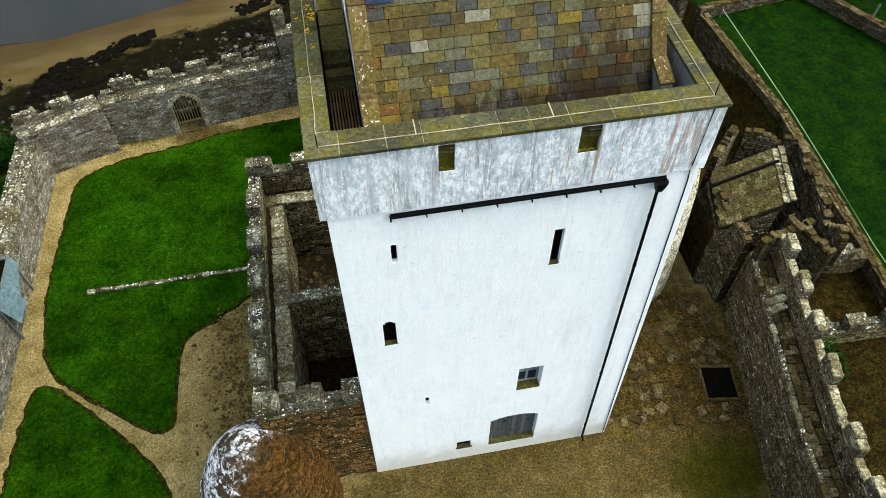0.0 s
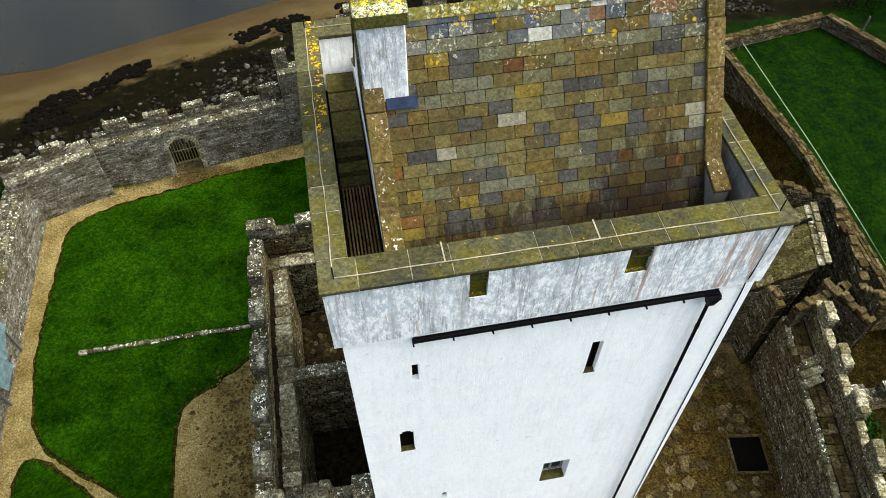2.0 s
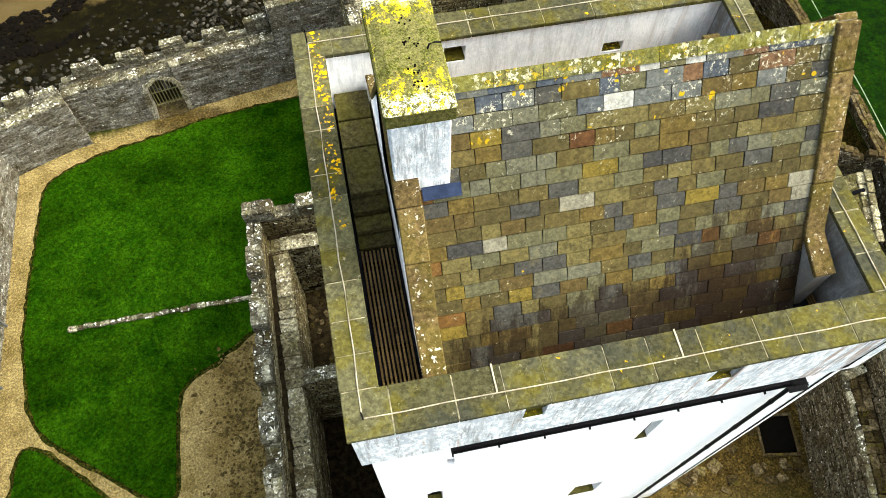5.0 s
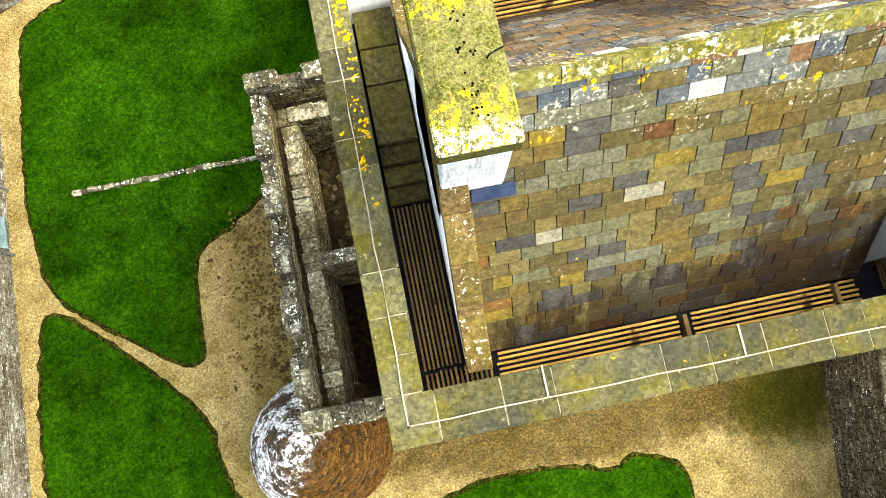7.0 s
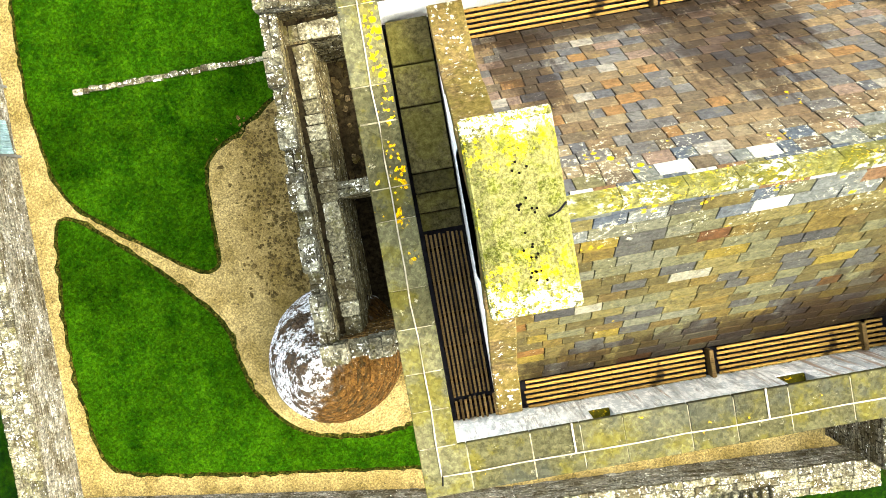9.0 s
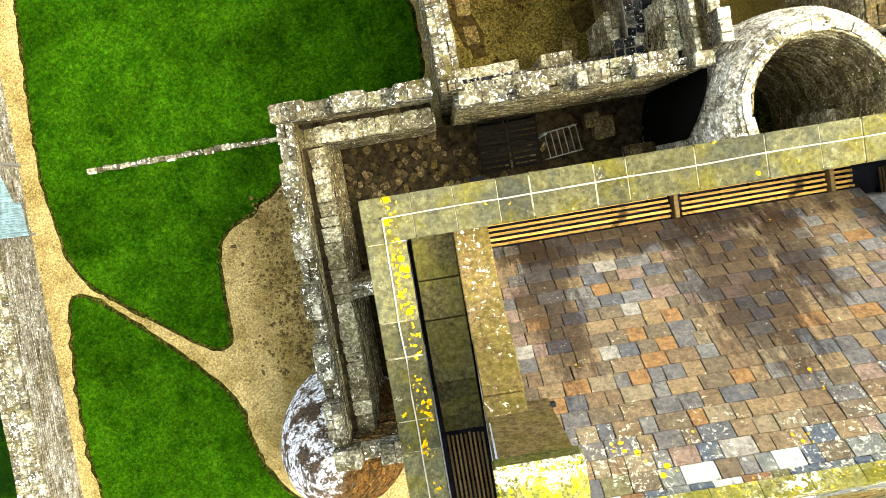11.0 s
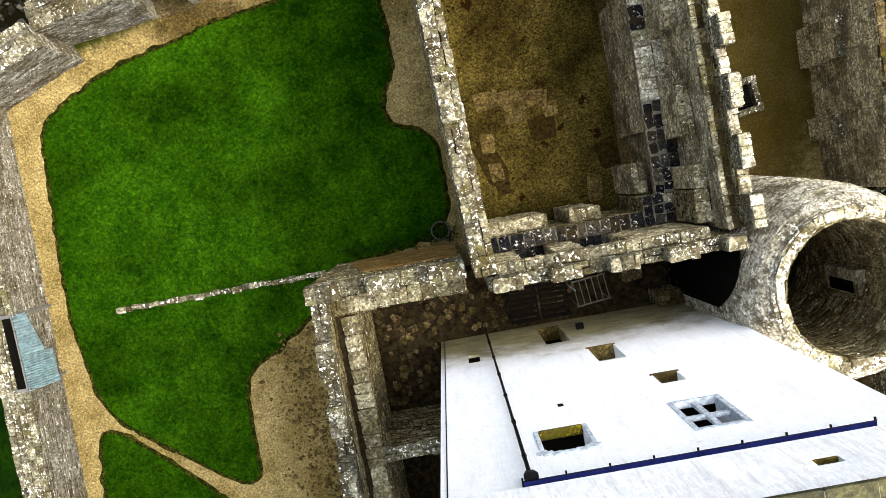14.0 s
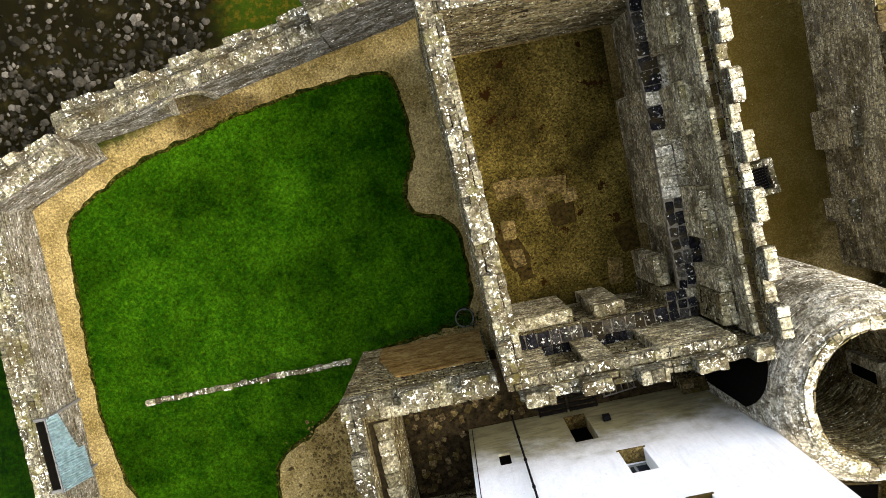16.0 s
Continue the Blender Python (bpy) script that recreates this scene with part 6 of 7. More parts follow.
NA, NW, NB, NC = (-14.3, 27.85), (-10.85, 29.3), (-10.95, 29.9), (0.6, 31.9)
rubble_wall("wall_curtain_northwest", NA, NW, 0.85, -0.5, 2.6, CURT, mat=CURTAIN, cap_rows=1)
merlon_line("wall_curtain_northwest_parapet", along(NA, NW, 0, 0.56), along(NA, NW, 3.7, 0.56), 2.6, 2.85, 0.28, (0.95, 0.7, 0.45, 0.28, 0, 0.2))
for name, s0, s1, low, high in (("a", -0.2, 2.85, -0.6, 2.25), ("b", 4.15, 8.6, -0.6, 2.25), ("c", 8.6, 11.7, -0.6, 3.9)):
    rubble_wall("wall_curtain_north_" + name, along(NB, NC, s0), along(NB, NC, s1), 0.8, low, high, CURT, mat=CURTAIN, cap_rows=1, merlon=(0.6, 0.8, 0.9, 0.3, 0.48, 0.0) if name == "c" else None)
rubble_wall("wall_curtain_north_lintel", along(NB, NC, 2.85), along(NB, NC, 4.15), 0.8, 1.75, 2.25, "rubble over the pointed garden gateway", cap_rows=1, ends=False, mat=CURTAIN)
merlon_line("wall_curtain_north_parapet", along(NB, NC, 0, 0.52), along(NB, NC, 8.6, 0.52), 2.25, 2.5, 0.28, (1.0, 0.75, 0.5, 0.28, 0, 0.6))


def build_gateway():
    u = (Vector(NC) - Vector(NB)).normalized()
    base = along(NB, NC, 3.5)
    gate = empty("garden_gate", *base, -0.45, math.degrees(math.atan2(u.y, u.x)), label="pointed stone gateway with a rusty barred iron gate", category="gate")
    for side in (-1, 1):
        for i in range(7):
            t0, t1 = i / 7, (i + 1) / 7
            # jambs rise straight, then lean together into a point
            pos = lambda t: (side * 0.65 * (1 if t < 0.55 else math.sqrt(max(0.0, 1 - ((t - 0.55) / 0.45) ** 2)) * 0.98 + 0.02), 2.3 * t)  # noqa: E731
            (xa, za), (xb, zb) = pos(t0), pos(t1)
            bm = bmesh.new()
            pts = [(xa, za), (xb, zb), (xb + side * 0.2 * (1 if t0 < 0.55 else 0.7), zb + (0.0 if t1 < 0.6 else 0.12)), (xa + side * 0.2, za + (0.0 if t0 < 0.6 else 0.1))]
            f = [bm.verts.new((x, -0.03, z)) for x, z in pts]
            g = [bm.verts.new((x, 0.76, z)) for x, z in pts]
            bm.faces.new(f)
            bm.faces.new(g[::-1])
            for q in range(4):
                bm.faces.new((f[q], f[(q + 1) % 4], g[(q + 1) % 4], g[q]))
            part("arch_stone", bm, RIMCAP, gate)
    fr = bmesh.new()
    add_box(fr, (-0.6, 0.6, 0.9), (0.6, 0.63, 0.94))
    add_box(fr, (-0.6, 0.6, 0.12), (0.6, 0.63, 0.16))
    add_box(fr, (-0.5, 0.6, 1.6), (0.5, 0.63, 1.64))
    leaf = part("gate_leaf", fr, GATEBAR, gate, "barred iron gate")
    for i in range(9):
        x = -0.56 + 0.14 * i
        part("bar", tube([(x, 0.615, 0.05), (x, 0.615, 1.25 + 0.85 * math.sqrt(max(0, 1 - (x / 0.62) ** 2)))], 0.018, 6), GATEBAR, leaf)
    part("threshold", box((-0.65, -0.1, -0.02), (0.65, 0.8, 0.07), 0.02), PAVE, gate)


build_gateway()
rubble_wall("wall_curtain_west", (-14.05, 6.7), (-13.72, 28.4), 0.95, 0, 2.1, CURT, mat=CURTAIN, cap_rows=3)
SA, SB, SC = (13.3, 3.75), (1.0, 4.4), (-14.3, 6.75)
rubble_wall("wall_curtain_south_a", SA, SB, 1.0, 0, 1.5, CURT, mat=CURTAIN, cap_rows=3)
rubble_wall("wall_curtain_south_b", SB, SC, 1.0, 0, 1.45, CURT, mat=CURTAIN, cap_rows=3)
slots = empty("stone_slots", 8.6, 3.2, 1.5, label="row of stones set on edge along the wall top", category="stones")
for i in range(7):
    part("edge_stone", box((-1.1 + 0.32 * i, -0.2, 0), (-0.95 + 0.32 * i, 0.28, 0.32), 0.03), CAP, slots)

# east wall with its wall walk
EA, EM, EB = (14.42, 15.5), (12.9, 8.4), (12.32, 4.2)
for p0, p1, name in ((EA, EM, "wall_east"), (EM, EB, "wall_east_south")):
    run = math.dist(p0, p1)
    w = rubble_wall(name, p0, p1, 1.05, 0, 3.4, "stone wall carrying a narrow wall walk edged with white lichen", caps=False, mat=DARKFACE)
    for row, kind, width in ((0.1, CAPS, 0.2), (0.34, FLAGS, 0.27), (0.6, FLAGS, 0.26)):
        s = 0.0
        while s < run - 0.05:
            l = min(rnd.uniform(0.2, 0.48), run - s)
            lay("walk_flag", kind if rnd.random() < 0.85 else FLAGS, w, s + l / 2, row + rnd.uniform(-0.03, 0.03), 3.38 + rnd.uniform(-0.03, 0.02), l * 0.93, width * rnd.uniform(0.8, 1.0), 0.12, rnd.uniform(-6, 6), 3)
            s += l
    rubble_wall(name + "_parapet", along(p0, p1, 0, 0.76), along(p0, p1, run, 0.76), 0.28, 3.4, 4.42, "thin parapet with worn battlements along the wall walk", mat=DARKFACE, cap_rows=1, cap_kind=LEDGES, merlon=(0.85, 0.78, 0.55, 0.28, 0, 0.35))
for i in range(3):
    setting(lay("walk_step", LEDGES, None, *along(EA, EM, 2.0 + 0.3 * i, 0.38), 3.5 + 0.09 * (2 - i), 0.7, 0.29, 0.2, 12, 1), "worn stone step of the wall walk", "step")

# roofed and ruined buildings at the east corner
ragged = lambda base, amp, seed: (lambda u: base + amp * noise.noise(Vector((u * 1.1, seed, 0))) + 0.14 * amp * noise.noise(Vector((u * 4.3, seed, 3))))  # noqa: E731
RUIN = "ragged wall of a ruined stone building"
rubble_wall("wall_ruin_a", (14.36, 15.5), (14.3, 18.0), 0.3, 0, 4.4, RUIN, mat=DARKFACE, cap_rows=1, cap_kind=FLAGS, top=ragged(4.0, 0.5, 1.0))
rubble_wall("wall_ruin_b", (14.43, 19.22), (16.08, 20.8), 0.3, -2.2, 5.2, RUIN, mat=DARKFACE, cap_rows=1, cap_kind=FLAGS, top=ragged(6.9, 0.8, 2.0))
rubble_wall("wall_ruin_c", (16.08, 20.43), (18.03, 19.57), 0.3, -2.2, 5.0, RUIN, mat=DARKFACE, cap_rows=1, cap_kind=FLAGS, top=ragged(6.8, 0.8, 3.0))
rubble_wall("wall_ruin_d", (18.12, 19.85), (17.07, 14.5), 0.3, -2.2, 4.8, RUIN, mat=DARKFACE, cap_rows=1, cap_kind=FLAGS, top=ragged(6.6, 0.7, 4.0))
rubble_wall("wall_ruin_e", (14.45, 14.99), (16.97, 15.82), 0.3, 0, 4.4, RUIN, mat=DARKFACE, cap_rows=1, cap_kind=FLAGS, top=ragged(4.3, 0.6, 5.0))
rubble_wall("wall_ruin_f", (15.8, 16.01), (16.4, 14.04), 0.3, 0, 4.4, RUIN, mat=DARKFACE, cap_rows=1, cap_kind=FLAGS, top=ragged(4.6, 0.7, 6.0))


def build_stone_roof():
    house = empty("slab_roofed_building", 15.12, 17.33, 0, label="small stone building roofed with overlapping flat slabs", category="building")
    m = Matrix.Translation((-15.6, -17.9, 0))
    o, u, w = Vector((14.1, 17.15, 3.7)), Vector((0.6, 2.5, 0.3)), Vector((2.2, -0.1, 1.0))
    bm = bmesh.new()
    corners = [o, o + u, o + u + w, o + w]
    lo = [bm.verts.new(m @ c) for c in corners]
    hi = [bm.verts.new(m @ (c - Vector((0, 0, 0.3)))) for c in corners]
    bm.faces.new(lo)
    bm.faces.new(hi[::-1])
    for i in range(4):
        bm.faces.new((lo[i], lo[(i + 1) % 4], hi[(i + 1) % 4], hi[i]))
    part("roof_bed", bm, MORTAR, house)
    nrm = w.cross(u).normalized() * (1 if w.cross(u).z > 0 else -1)
    basis = Matrix((u.normalized(), w.normalized(), nrm)).transposed().to_4x4()
    for i in range(10):
        for j in range(8):
            c = o + u * ((i + 0.5) / 10) + w * ((j + 0.35 + 0.3 * (i % 2)) / 8) + nrm * 0.03
            ob = new("roof_slab", rnd.choice(ROOFS))
            ob.parent = house
            ob.matrix_basis = m @ Matrix.Translation(c) @ basis @ pose(0, 0, 0, 4, 0, rnd.uniform(-2, 2)) @ Matrix.Diagonal((u.length / 10 * 1.05, w.length / 8 * 0.95, 0.06, 1))
    for row in range(2):
        for i in range(6):
            c = o + w * (1.0 + 0.1 * row) + u * ((i + 0.5) / 6) + Vector((0.08, 0, 0.06))
            ob = new("verge_slab", rnd.choice(LEDGES))
            ob.parent = house
            ob.matrix_basis = m @ Matrix.Translation(c) @ pose(0, 0, 0, 0, 0, 76) @ Matrix.Diagonal((u.length / 6 * 0.96, 0.22, 0.1, 1))
    edge = [m @ (o + u * 0.72 + w * q + Vector((0, 0.04, 0.1))) for q in (-0.05, 0.5, 1.05)]
    part("gutter", tube([tuple(e) for e in edge], 0.07, 8), IRON, house, "dark gutter along the roof edge")
    st = Stones()
    st.patch(lambda s, t, d: tuple(m @ Vector((14.1 + s, 17.1 - d, t))), 2.2, 4.6, top=lambda s: 3.5 + 0.95 * s / 2.2)
    st.patch(lambda s, t, d: tuple(m @ Vector((14.1 + 0.6 * s / 2.6 - d, 17.15 + s * 0.97, t))), 2.6, 3.5)
    tagged(part("stonework", st.mesh("stonework", DARKFACE), None, house), kind="stuff")
    part("core", box((14.15, 17.15, 0), (16.25, 19.5, 3.3), 0, m), MORTAR, house)


build_stone_roof()
rubble_wall("wall_outer_cross_a", (17.07, 16.1), (20.77, 15.89), 0.5, -1.0, 0.9, "low outer wall with worn battlements", merlon=(0.9, 0.7, 0.5, 0.5, 0, 0.5))
rubble_wall("wall_outer_cross_b", (16.11, 12.82), (20.39, 12.7), 0.5, -0.2, 0.9, "low outer wall with worn battlements", merlon=(0.9, 0.7, 0.5, 0.5, 0, 0.3))
rubble_wall("wall_yard_east", (13.4, 33.0), (13.4, 20.6), 1.5, 0, 4.0, "thick stone wall of the narrow east yard", cap_rows=4, cap_kind=FLAGS, mat=BEIGE)
stair = empty("stone_stair", 13.75, 26.2, 4.0, label="short flight of white-lichened steps on the wall head", category="stair")
for i in range(6):
    lay("step", CAPS, stair, 0.0, 0.3 * i, 0.1 + 0.12 * i, 0.75, 0.31, 0.26 + 0.24 * i, 0, 1)
for y0, y1, z in ((22.2, 23.0, 1.6), (24.7, 26.0, 2.4)):
    rubble_wall("wall_yard_buttress", (13.1, y1), (13.1, y0), 0.32, 0, z, "broken stub of wall against the yard wall", cap_rows=1, mat=BEIGE)

# field beyond the ditch
FIELD = "field wall of dark stone with a pale lichened top"
rubble_wall("wall_field_west", (21.22, 24.9), (20.58, 12.69), 0.5, -2.3, 0.85, FIELD, cap_kind=FLAGS, mat=DARKFACE)
rubble_wall("wall_field_west_far", (20.6, 33.36), (21.22, 24.9), 0.5, -2.3, 0.85, FIELD, cap_kind=FLAGS, mat=DARKFACE)
rubble_wall("wall_field_north", (20.6, 33.36), (27.31, 34.44), 0.45, -0.3, 1.15, FIELD, cap_kind=FLAGS, mat=DARKFACE)
rubble_wall("wall_field_east", (27.31, 34.44), (30.25, 28.6), 0.45, 0.3, 1.2, FIELD, cap_kind=FLAGS, mat=DARKFACE)
rubble_wall("wall_field_east_near", (30.25, 28.6), (35.45, 19.17), 0.45, 0.3, 1.2, FIELD, cap_kind=FLAGS, mat=DARKFACE)
rubble_wall("wall_shore_corner", (15.63, 34.9), (18.55, 34.6), 0.45, -1.0, 2.6, FIELD, cap_kind=FLAGS, mat=DARKFACE)
rubble_wall("wall_shore_corner_return", (18.94, 34.69), (18.85, 32.71), 0.4, -1.0, 2.6, FIELD, cap_kind=FLAGS, mat=DARKFACE)
fence = empty("rope_line", 22.7, 26, 0.45, label="white rope line sagging along the field edge", category="rope")
pts = [(21.93, 33.45, 1.0), (22.22, 29.97, 0.62), (22.19, 25.18, 0.56), (21.96, 20.86, 0.58), (21.64, 16.73, 0.62), (21.36, 12.88, 0.9)]
part("rope", tube([(x - 22.7, y - 26, z - 0.45) for x, y, z in pts], 0.011, 6), ROPE, fence)
for x, y, z in (pts[0], pts[-1]):
    part("post", tube([(x - 22.7, y - 26, -0.4), (x - 22.7, y - 26, z - 0.35)], 0.05, 8), GREYWOOD, fence)
for x, y, h in ((28.68, 32.93, 1.6), (29.66, 31.04, 1.5)):
    post = empty("fence_post", x, y, 0.4, label="bare timber fence post by the field wall", category="post", group="fence posts by the field")
    part("post", tube([(0, 0, 0), (0.05, 0.02, h)], 0.06, 8), GREYWOOD, post)

# ---- things in the court ----
strip = empty("stone_kerb", -8.0, 20.72, 0.0, label="line of whitish kerb stones across the lawn", category="kerb")
x = -3.5
while x < 3.9:
    l = rnd.uniform(0.2, 0.42)
    lay("kerb_stone", CAPS, strip, x + l / 2, rnd.uniform(-0.03, 0.03) + 0.004 * x, 0.07, l * 0.92, rnd.uniform(0.14, 0.22), rnd.uniform(0.1, 0.16), rnd.uniform(-8, 8), 5)
    x += l


def build_barrel(x, y):
    b = empty("barrel_planter", x, y, 0, label="dark half barrel planter with iron hoops and low plants", category="planter")
    n = 16
    for i in range(n):
        a0, a1 = 2 * math.pi * i / n + 0.01, 2 * math.pi * (i + 1) / n - 0.01
        bm = bmesh.new()
        prof = [(0.0, 0.27), (0.25, 0.315), (0.5, 0.33)]
        out = [[bm.verts.new((rr * math.cos(a), rr * math.sin(a), z)) for a in (a0, a1)] for z, rr in prof]
        inn = [[bm.verts.new(((rr - 0.03) * math.cos(a), (rr - 0.03) * math.sin(a), z)) for a in (a0, a1)] for z, rr in prof]
        for k in range(2):
            bm.faces.new((out[k][0], out[k][1], out[k + 1][1], out[k + 1][0]))
            bm.faces.new((inn[k][0], inn[k][1], inn[k + 1][1], inn[k + 1][0]))
            for s in (0, 1):
                bm.faces.new((out[k][s], out[k + 1][s], inn[k + 1][s], inn[k][s]))
        bm.faces.new((out[2][0], out[2][1], inn[2][1], inn[2][0]))
        part("stave", bm, GREYWOOD, b)
    for z, rr in ((0.12, 0.3), (0.42, 0.335)):
        part("hoop", tube([(rr * math.cos(a), rr * math.sin(a), z) for a in [2 * math.pi * i / 20 for i in range(21)]], 0.012, 6), IRON, b)
    bm = bmesh.new()
    bmesh.ops.create_cone(bm, cap_ends=True, segments=20, radius1=0.28, radius2=0.28, depth=0.05, matrix=pose(0, 0, 0.42))
    part("soil", bm, SOIL, b)
    leaves(b, "foliage", 0, 0, 0.47, 0.22, 0.22, 0.06, 160, 0.05, 3)


def leaves(parent, name, cx, cy, cz, rx, ry, rz, count, size, seed, mat=None, label=""):
    """A ragged clump of many small leaves."""
    r = np.random.RandomState(seed)
    v, f = [], []
    lobes = r.randn(7, 3) * 0.45
    for i in range(count):
        q = lobes[r.randint(7)] + r.randn(3) * 0.38
        p = np.array((cx + q[0] * rx, cy + q[1] * ry, cz + abs(q[2]) * rz))
        a, b = r.randn(3), r.randn(3)
        a /= np.linalg.norm(a)
        b -= a * (a @ b)
        b /= np.linalg.norm(b)
        s = size * (0.6 + 0.8 * r.rand())
        n = len(v)
        v += [tuple(p - a * s), tuple(p + b * s * 0.45), tuple(p + a * s), tuple(p - b * s * 0.45)]
        f.append((n, n + 1, n + 2, n + 3))
    ob = part(name, mesh_of(name, v, f, mat or LEAFM), None, parent, label)
    return tagged(ob, kind="stuff")


build_barrel(0.1, 21.5)


def build_shed(x, y):
    """Two corrugated sheets leaning steeply over a slot in the wall, the north one cut off shorter, with timber ends."""
    s = empty("lean_to_cover", x, y, 0, label="pale blue corrugated tin cover leaning on the curtain wall", category="shelter")
    for y0, y1, d0, d1 in ((-1.25, -0.13, 1.25, 1.2), (-0.15, 1.25, 0.95, 0.5)):
        bm = bmesh.new()
        n = 56
        rows = []
        for e in (0, 1):
            row = []
            for i in range(n + 1):
                d = e * (d0 + (d1 - d0) * i / n)
                w = 0.022 * math.sin(i * math.pi / 2)
                row.append(bm.verts.new((d * 0.33 + w, y0 + (y1 - y0) * i / n, 2.3 - d * 0.94 + 0.3 * w)))
            rows.append(row)
        for i in range(n):
            bm.faces.new((rows[0][i], rows[0][i + 1], rows[1][i + 1], rows[1][i]))
        bmesh.ops.solidify(bm, geom=bm.faces[:], thickness=0.008)
        part("tin_sheet", bm, TIN, s)
    part("edge_batten", box((-0.05, -1.28, 2.25), (0.0, 1.27, 2.32), 0.006), GREYWOOD, s)
    for yy in (-1.2, 1.22):
        part("beam", box((-0.42, yy - 0.05, 2.19), (-0.02, yy + 0.05, 2.27), 0.006), GREYWOOD, s)
        part("post", box((-0.03, yy - 0.04, 0), (0.04, yy + 0.04, 2.25), 0.006), GREYWOOD, s)
    # Near-black block on the wall head paints the shaded gap behind the sheets.
    part("slot", box((-0.4, -1.15, 1.95), (-0.06, 1.17, 2.2)), SHADEM, s, "near-black block painted as the shaded slot behind the tin sheets")


build_shed(-13.76, 20.1)


def build_planter(x, y):
    p = empty("stone_pit", x, y, 0, 8, label="square stone-rimmed pit under an iron grating", category="pit")
    for i in range(4):
        for j in range(3):
            m = pose(0, 0, 0, 0, 0, 90 * i)
            ob = new("rim_stone", rnd.choice(CAPS))
            ob.parent = p
            ob.matrix_basis = m @ pose(-0.36 + 0.36 * j - 0.1, -0.5, 0.17) @ Matrix.Diagonal((0.34, 0.22, 0.34, 1))
    # Near-black bottom stands for the shade under the grating.
    part("bottom", box((-0.42, -0.42, 0), (0.42, 0.42, 0.06)), SHADEM, p)
    for i in range(9):
        part("bar", box((-0.42, -0.4 + 0.1 * i - 0.012, 0.26), (0.42, -0.4 + 0.1 * i + 0.012, 0.29)), IRON, p)


build_planter(10.9, 24.1)


def build_drain():
    d = empty("sunken_pit", 12.77, 12.0, 0, -9, label="square pit with a low stone rim, its shaded depth painted near-black", category="pit")
    for lo, hi in (((-0.66, -0.74), (0.66, -0.64)), ((-0.66, 0.64), (0.66, 0.74)), ((-0.66, -0.64), (-0.57, 0.64)), ((0.57, -0.64), (0.66, 0.64))):
        part("rim_stone", box((*lo, 0), (*hi, 0.1), 0.02), PAVE, d)
    # Near-black slab just above ground paints the shade of the pit's depth.
    part("bottom", box((-0.57, -0.64, 0), (0.57, 0.64, 0.02)), SHADEM, d)


build_drain()
yard = empty("broken_paving", 10.85, 13.14, 0, label="broken uneven flagstones and rubble in brown earth", category="paving")
r6 = random.Random(6)
n = 0
while n < 190:
    x, y = r6.uniform(-2.3, 2.6), r6.uniform(-2.6, 2.9)
    if abs(x - 1.95) < 0.85 and abs(y + 1.15) < 0.95:
        continue
    if noise.noise(Vector((x * 0.8, y * 0.8, 4))) < -0.15:
        n += 1
        continue
    s = r6.uniform(0.16, 0.5)
    lay("flagstone", FLAGS, yard, x, y, 0.02, s, s * r6.uniform(0.6, 1.0), r6.uniform(0.06, 0.13), r6.uniform(0, 180), 4)
    n += 1


def scatter(name, count, place, size, mat, label, category, seed, flat=0.6):
    """Many loose stones as one mesh: squashed, knocked-about icosahedra."""
    r = np.random.RandomState(seed)
    bm = bmesh.new()
    bmesh.ops.create_icosphere(bm, subdivisions=1, radius=1.0)
    base = np.array([v.co[:] for v in bm.verts])
    bm.verts.ensure_lookup_table()
    tri = [[v.index for v in f.verts] for f in bm.faces]
    bm.free()
    v, f = [], []
    for i in range(count):
        x, y, z = place(r)
        s = r.uniform(*size) * (1 if r.rand() < 0.85 else 1.7)
        q = base * (1 + 0.5 * (r.rand(len(base), 1) - 0.5)) * (s, s * r.uniform(0.55, 1.0), s * flat)
        a = r.rand() * 6.28
        c, sn = math.cos(a), math.sin(a)
        n = len(v)
        v += [(x + c * p[0] - sn * p[1], y + sn * p[0] + c * p[1], z + p[2]) for p in q]
        f += [(n + t[0], n + t[1], n + t[2]) for t in tri]
    ob = new(name, mesh_of(name, v, f, mat))
    return tagged(ob, label, category, kind="stuff")


def shore_place(r):
    while True:
        x = r.uniform(-24, 26)
        s = (34.2 if x > -6.5 else 32.8) + abs(r.randn()) * 2.8
        y = (s + 0.31 * min(x, 0)) / 0.95
        if s < 43 and (x < 14 or y > 37):
            return x, y, land(x, y) + 0.02


scatter("shore_rocks", 5200, shore_place, (0.05, 0.15), ROCK, "loose dark rocks and grey boulders along the shore", "rocks", 3)


def wrack_place(r):
    while True:
        s, x = r.uniform(38.7, 43.1), r.uniform(-26, 30)
        y = (s + 0.31 * min(x, 0)) / 0.95
        if noise.noise(Vector((x * 0.35, y * 0.35, 1))) > 0.05:
            return x, y, land(x, y) + 0.03


scatter("seaweed_clumps", 2600, wrack_place, (0.1, 0.26), WRACK, "dark brown seaweed on half-buried rocks", "seaweed", 8, 0.35)


def rubble_place(r):
    while True:
        x, y = -5.2 + r.randn() * 0.75, r.uniform(12.6, 19.0)
        if -7.2 < x < -3.8:
            return x, y, 0.015


scatter("rubble_strip", 900, rubble_place, (0.02, 0.075), SANDSTONE, "scattered small stones in bare earth beside the wall", "rubble", 12)
def gravel_place(r):
    x, y = r.uniform(-14, 13), r.uniform(4.6, 30)
    return x, y, land(x, y)


scatter("gravel_stones", 1200, gravel_place, (0.015, 0.035), PAVE, "loose larger pebbles on the gravel", "gravel", 14)


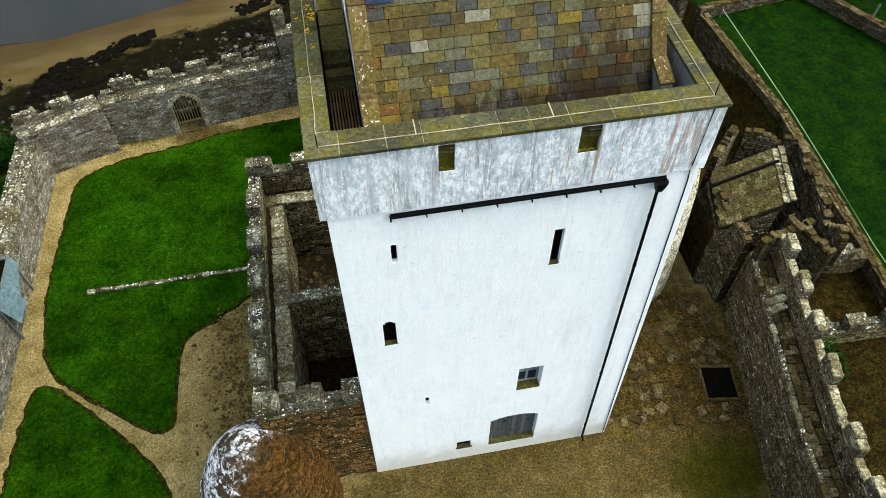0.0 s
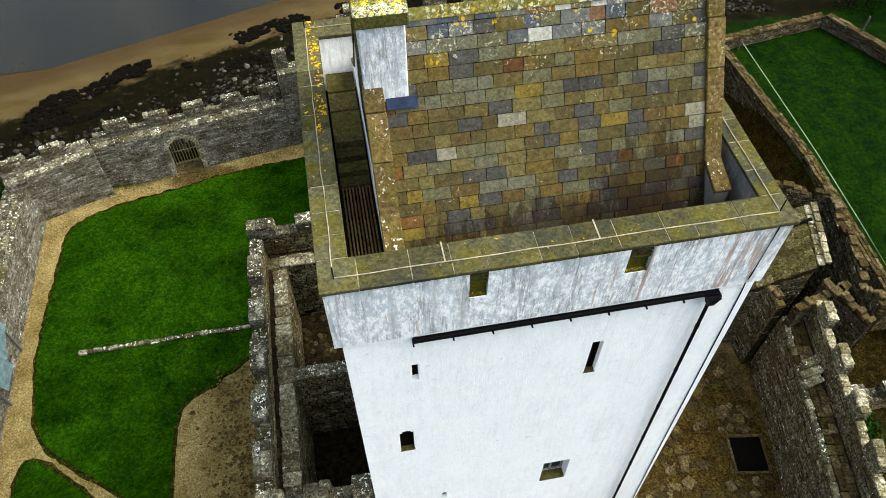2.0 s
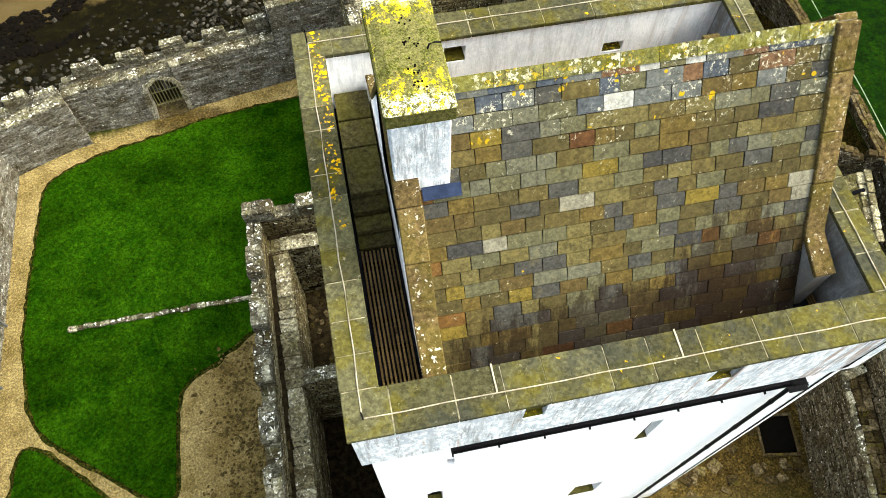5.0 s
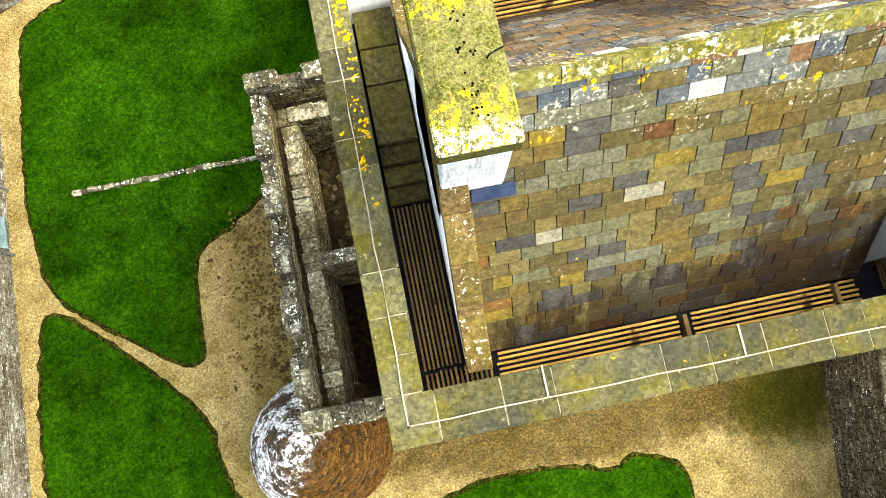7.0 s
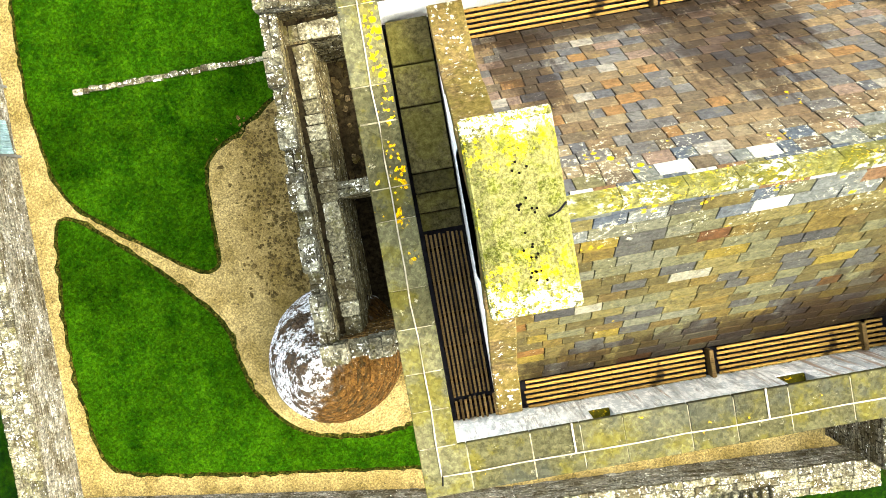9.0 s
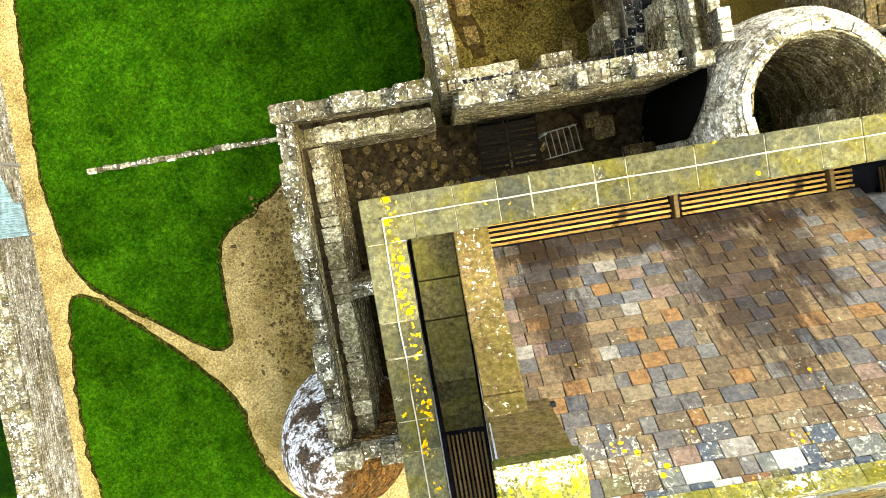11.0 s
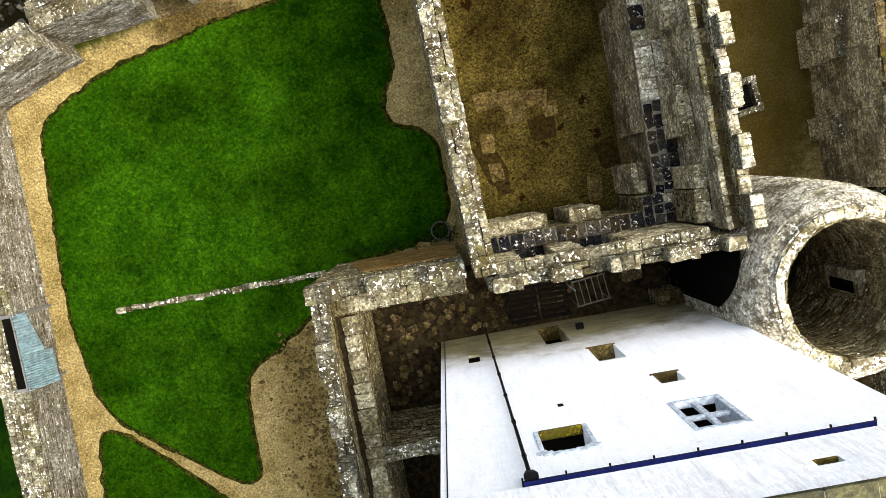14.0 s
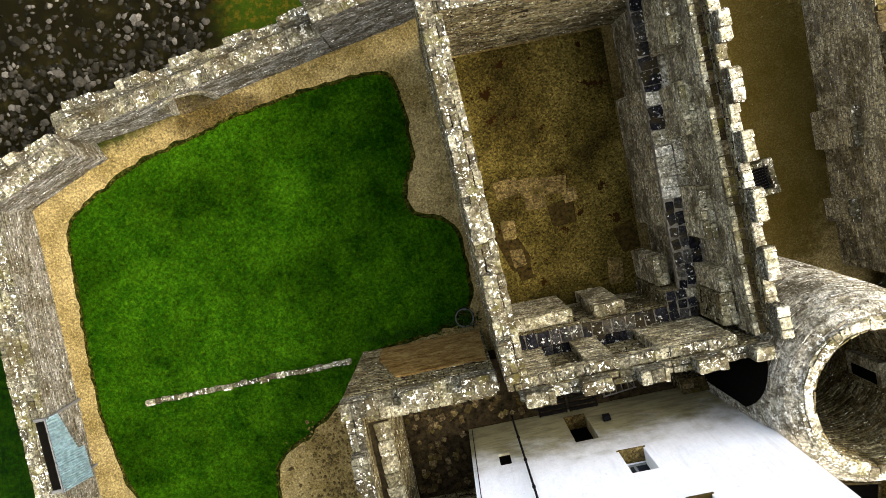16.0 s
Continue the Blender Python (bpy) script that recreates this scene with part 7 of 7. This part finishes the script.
def build_bush(x, y, z, rx, ry, h, label, seed, count=2600):
    b = empty("bush", x, y, z, label=label, category="bush")
    for i in range(4):
        a = i * 1.6
        part("stem", tube([(0, 0, -0.1), (0.2 * rx * math.cos(a), 0.2 * ry * math.sin(a), h * 0.4), (0.5 * rx * math.cos(a), 0.5 * ry * math.sin(a), h * 0.8)], 0.03, 5), GREYWOOD, b)
    leaves(b, "foliage", 0, 0, 0.05, rx, ry, h, count, 0.08, seed)


build_bush(17.18, 12.06, 0, 0.6, 0.6, 0.9, "bright green leafy bush against a ruined wall", 31)
def weed_place(n):
    weeds = empty("weeds", -1.6, 21.3, 0.0, label="straggling low green weeds along the wall foot", category="weeds")
    for i in range(n):
        leaves(weeds, "clump", -1.6 + 3.6 * i / (n - 1) + rnd.uniform(-0.1, 0.1), rnd.uniform(-0.2, 0.1), 0.03, 0.22, 0.16, 0.08, 70, 0.05, 50 + i)


weed_place(9)
build_bush(-16.6, 29.2, 0, 1.2, 1.0, 1.6, "dark green shrub outside the curtain wall", 32)
build_bush(-17.2, 26.6, 0, 1.0, 1.2, 1.2, "dark green shrub outside the curtain wall", 33)
build_bush(32.46, 36.57, 0.2, 2.4, 2.0, 3.0, "dense dark green thicket beyond the field wall", 34, 6000)
build_bush(35.88, 32.79, 0.3, 2.4, 2.2, 3.2, "dense dark green thicket beyond the field wall", 35, 6000)


def build_passage_things():
    h = empty("slatted_hatch", 2.75, 19.1, 1.33, label="dark timber slatted stair hatch in the passage", category="hatch")
    for k in range(2):
        x0 = -0.95 + 0.97 * k
        for i in range(9):
            part("slat", box((x0, -0.75 + 0.165 * i, 1.45), (x0 + 0.9, -0.64 + 0.165 * i, 1.5), 0.006), BLACKWOOD, h)
        for xx in (x0, x0 + 0.84):
            part("rail", box((xx, -0.78, 1.38), (xx + 0.06, 0.75, 1.45)), BLACKWOOD, h)
    for xx in (-0.93, 0.89):
        for yy in (-0.76, 0.7):
            part("post", box((xx, yy, 0), (xx + 0.06, yy + 0.06, 1.4)), BLACKWOOD, h)
    part("riser", box((-0.93, 0.76, 0), (0.95, 0.8, 1.4)), SHADEM, h)
    g = empty("iron_railing", 4.45, 18.95, 1.33, 6, label="grey iron railing of upright bars on the landing", category="railing")
    for y in (-0.42, 0.38):
        part("rail", tube([(-0.55, y, 1.15), (0.55, y, 1.15)], 0.022, 6), RAILING, g)
    for i in range(6):
        x = -0.5 + 0.2 * i
        part("bar", tube([(x, -0.42, 1.15), (x, 0.38, 1.15)], 0.016, 6), RAILING, g)
    for x in (-0.5, 0.5):
        part("post", tube([(x, -0.42, 0), (x, -0.42, 1.15)], 0.022, 6), RAILING, g)
        part("post", tube([(x, 0.38, 0), (x, 0.38, 1.15)], 0.022, 6), RAILING, g)
    part("lamp_pole", tube([(-0.62, 0.3, 0), (-0.62, 0.3, 2.2)], 0.02, 6), TIN, g, "thin pale pole")
    for x, y, sx, sy, sz in ((6.0, 19.2, 0.7, 0.7, 0.25), (5.6, 19.5, 0.5, 0.5, 0.6)):
        setting(lay("rubble_block", FLAGS, None, x, y, 1.33 + sz / 2, sx, sy, sz, rnd.uniform(-10, 10), 1), "stub of low rubble walling in the passage", "masonry")


build_passage_things()
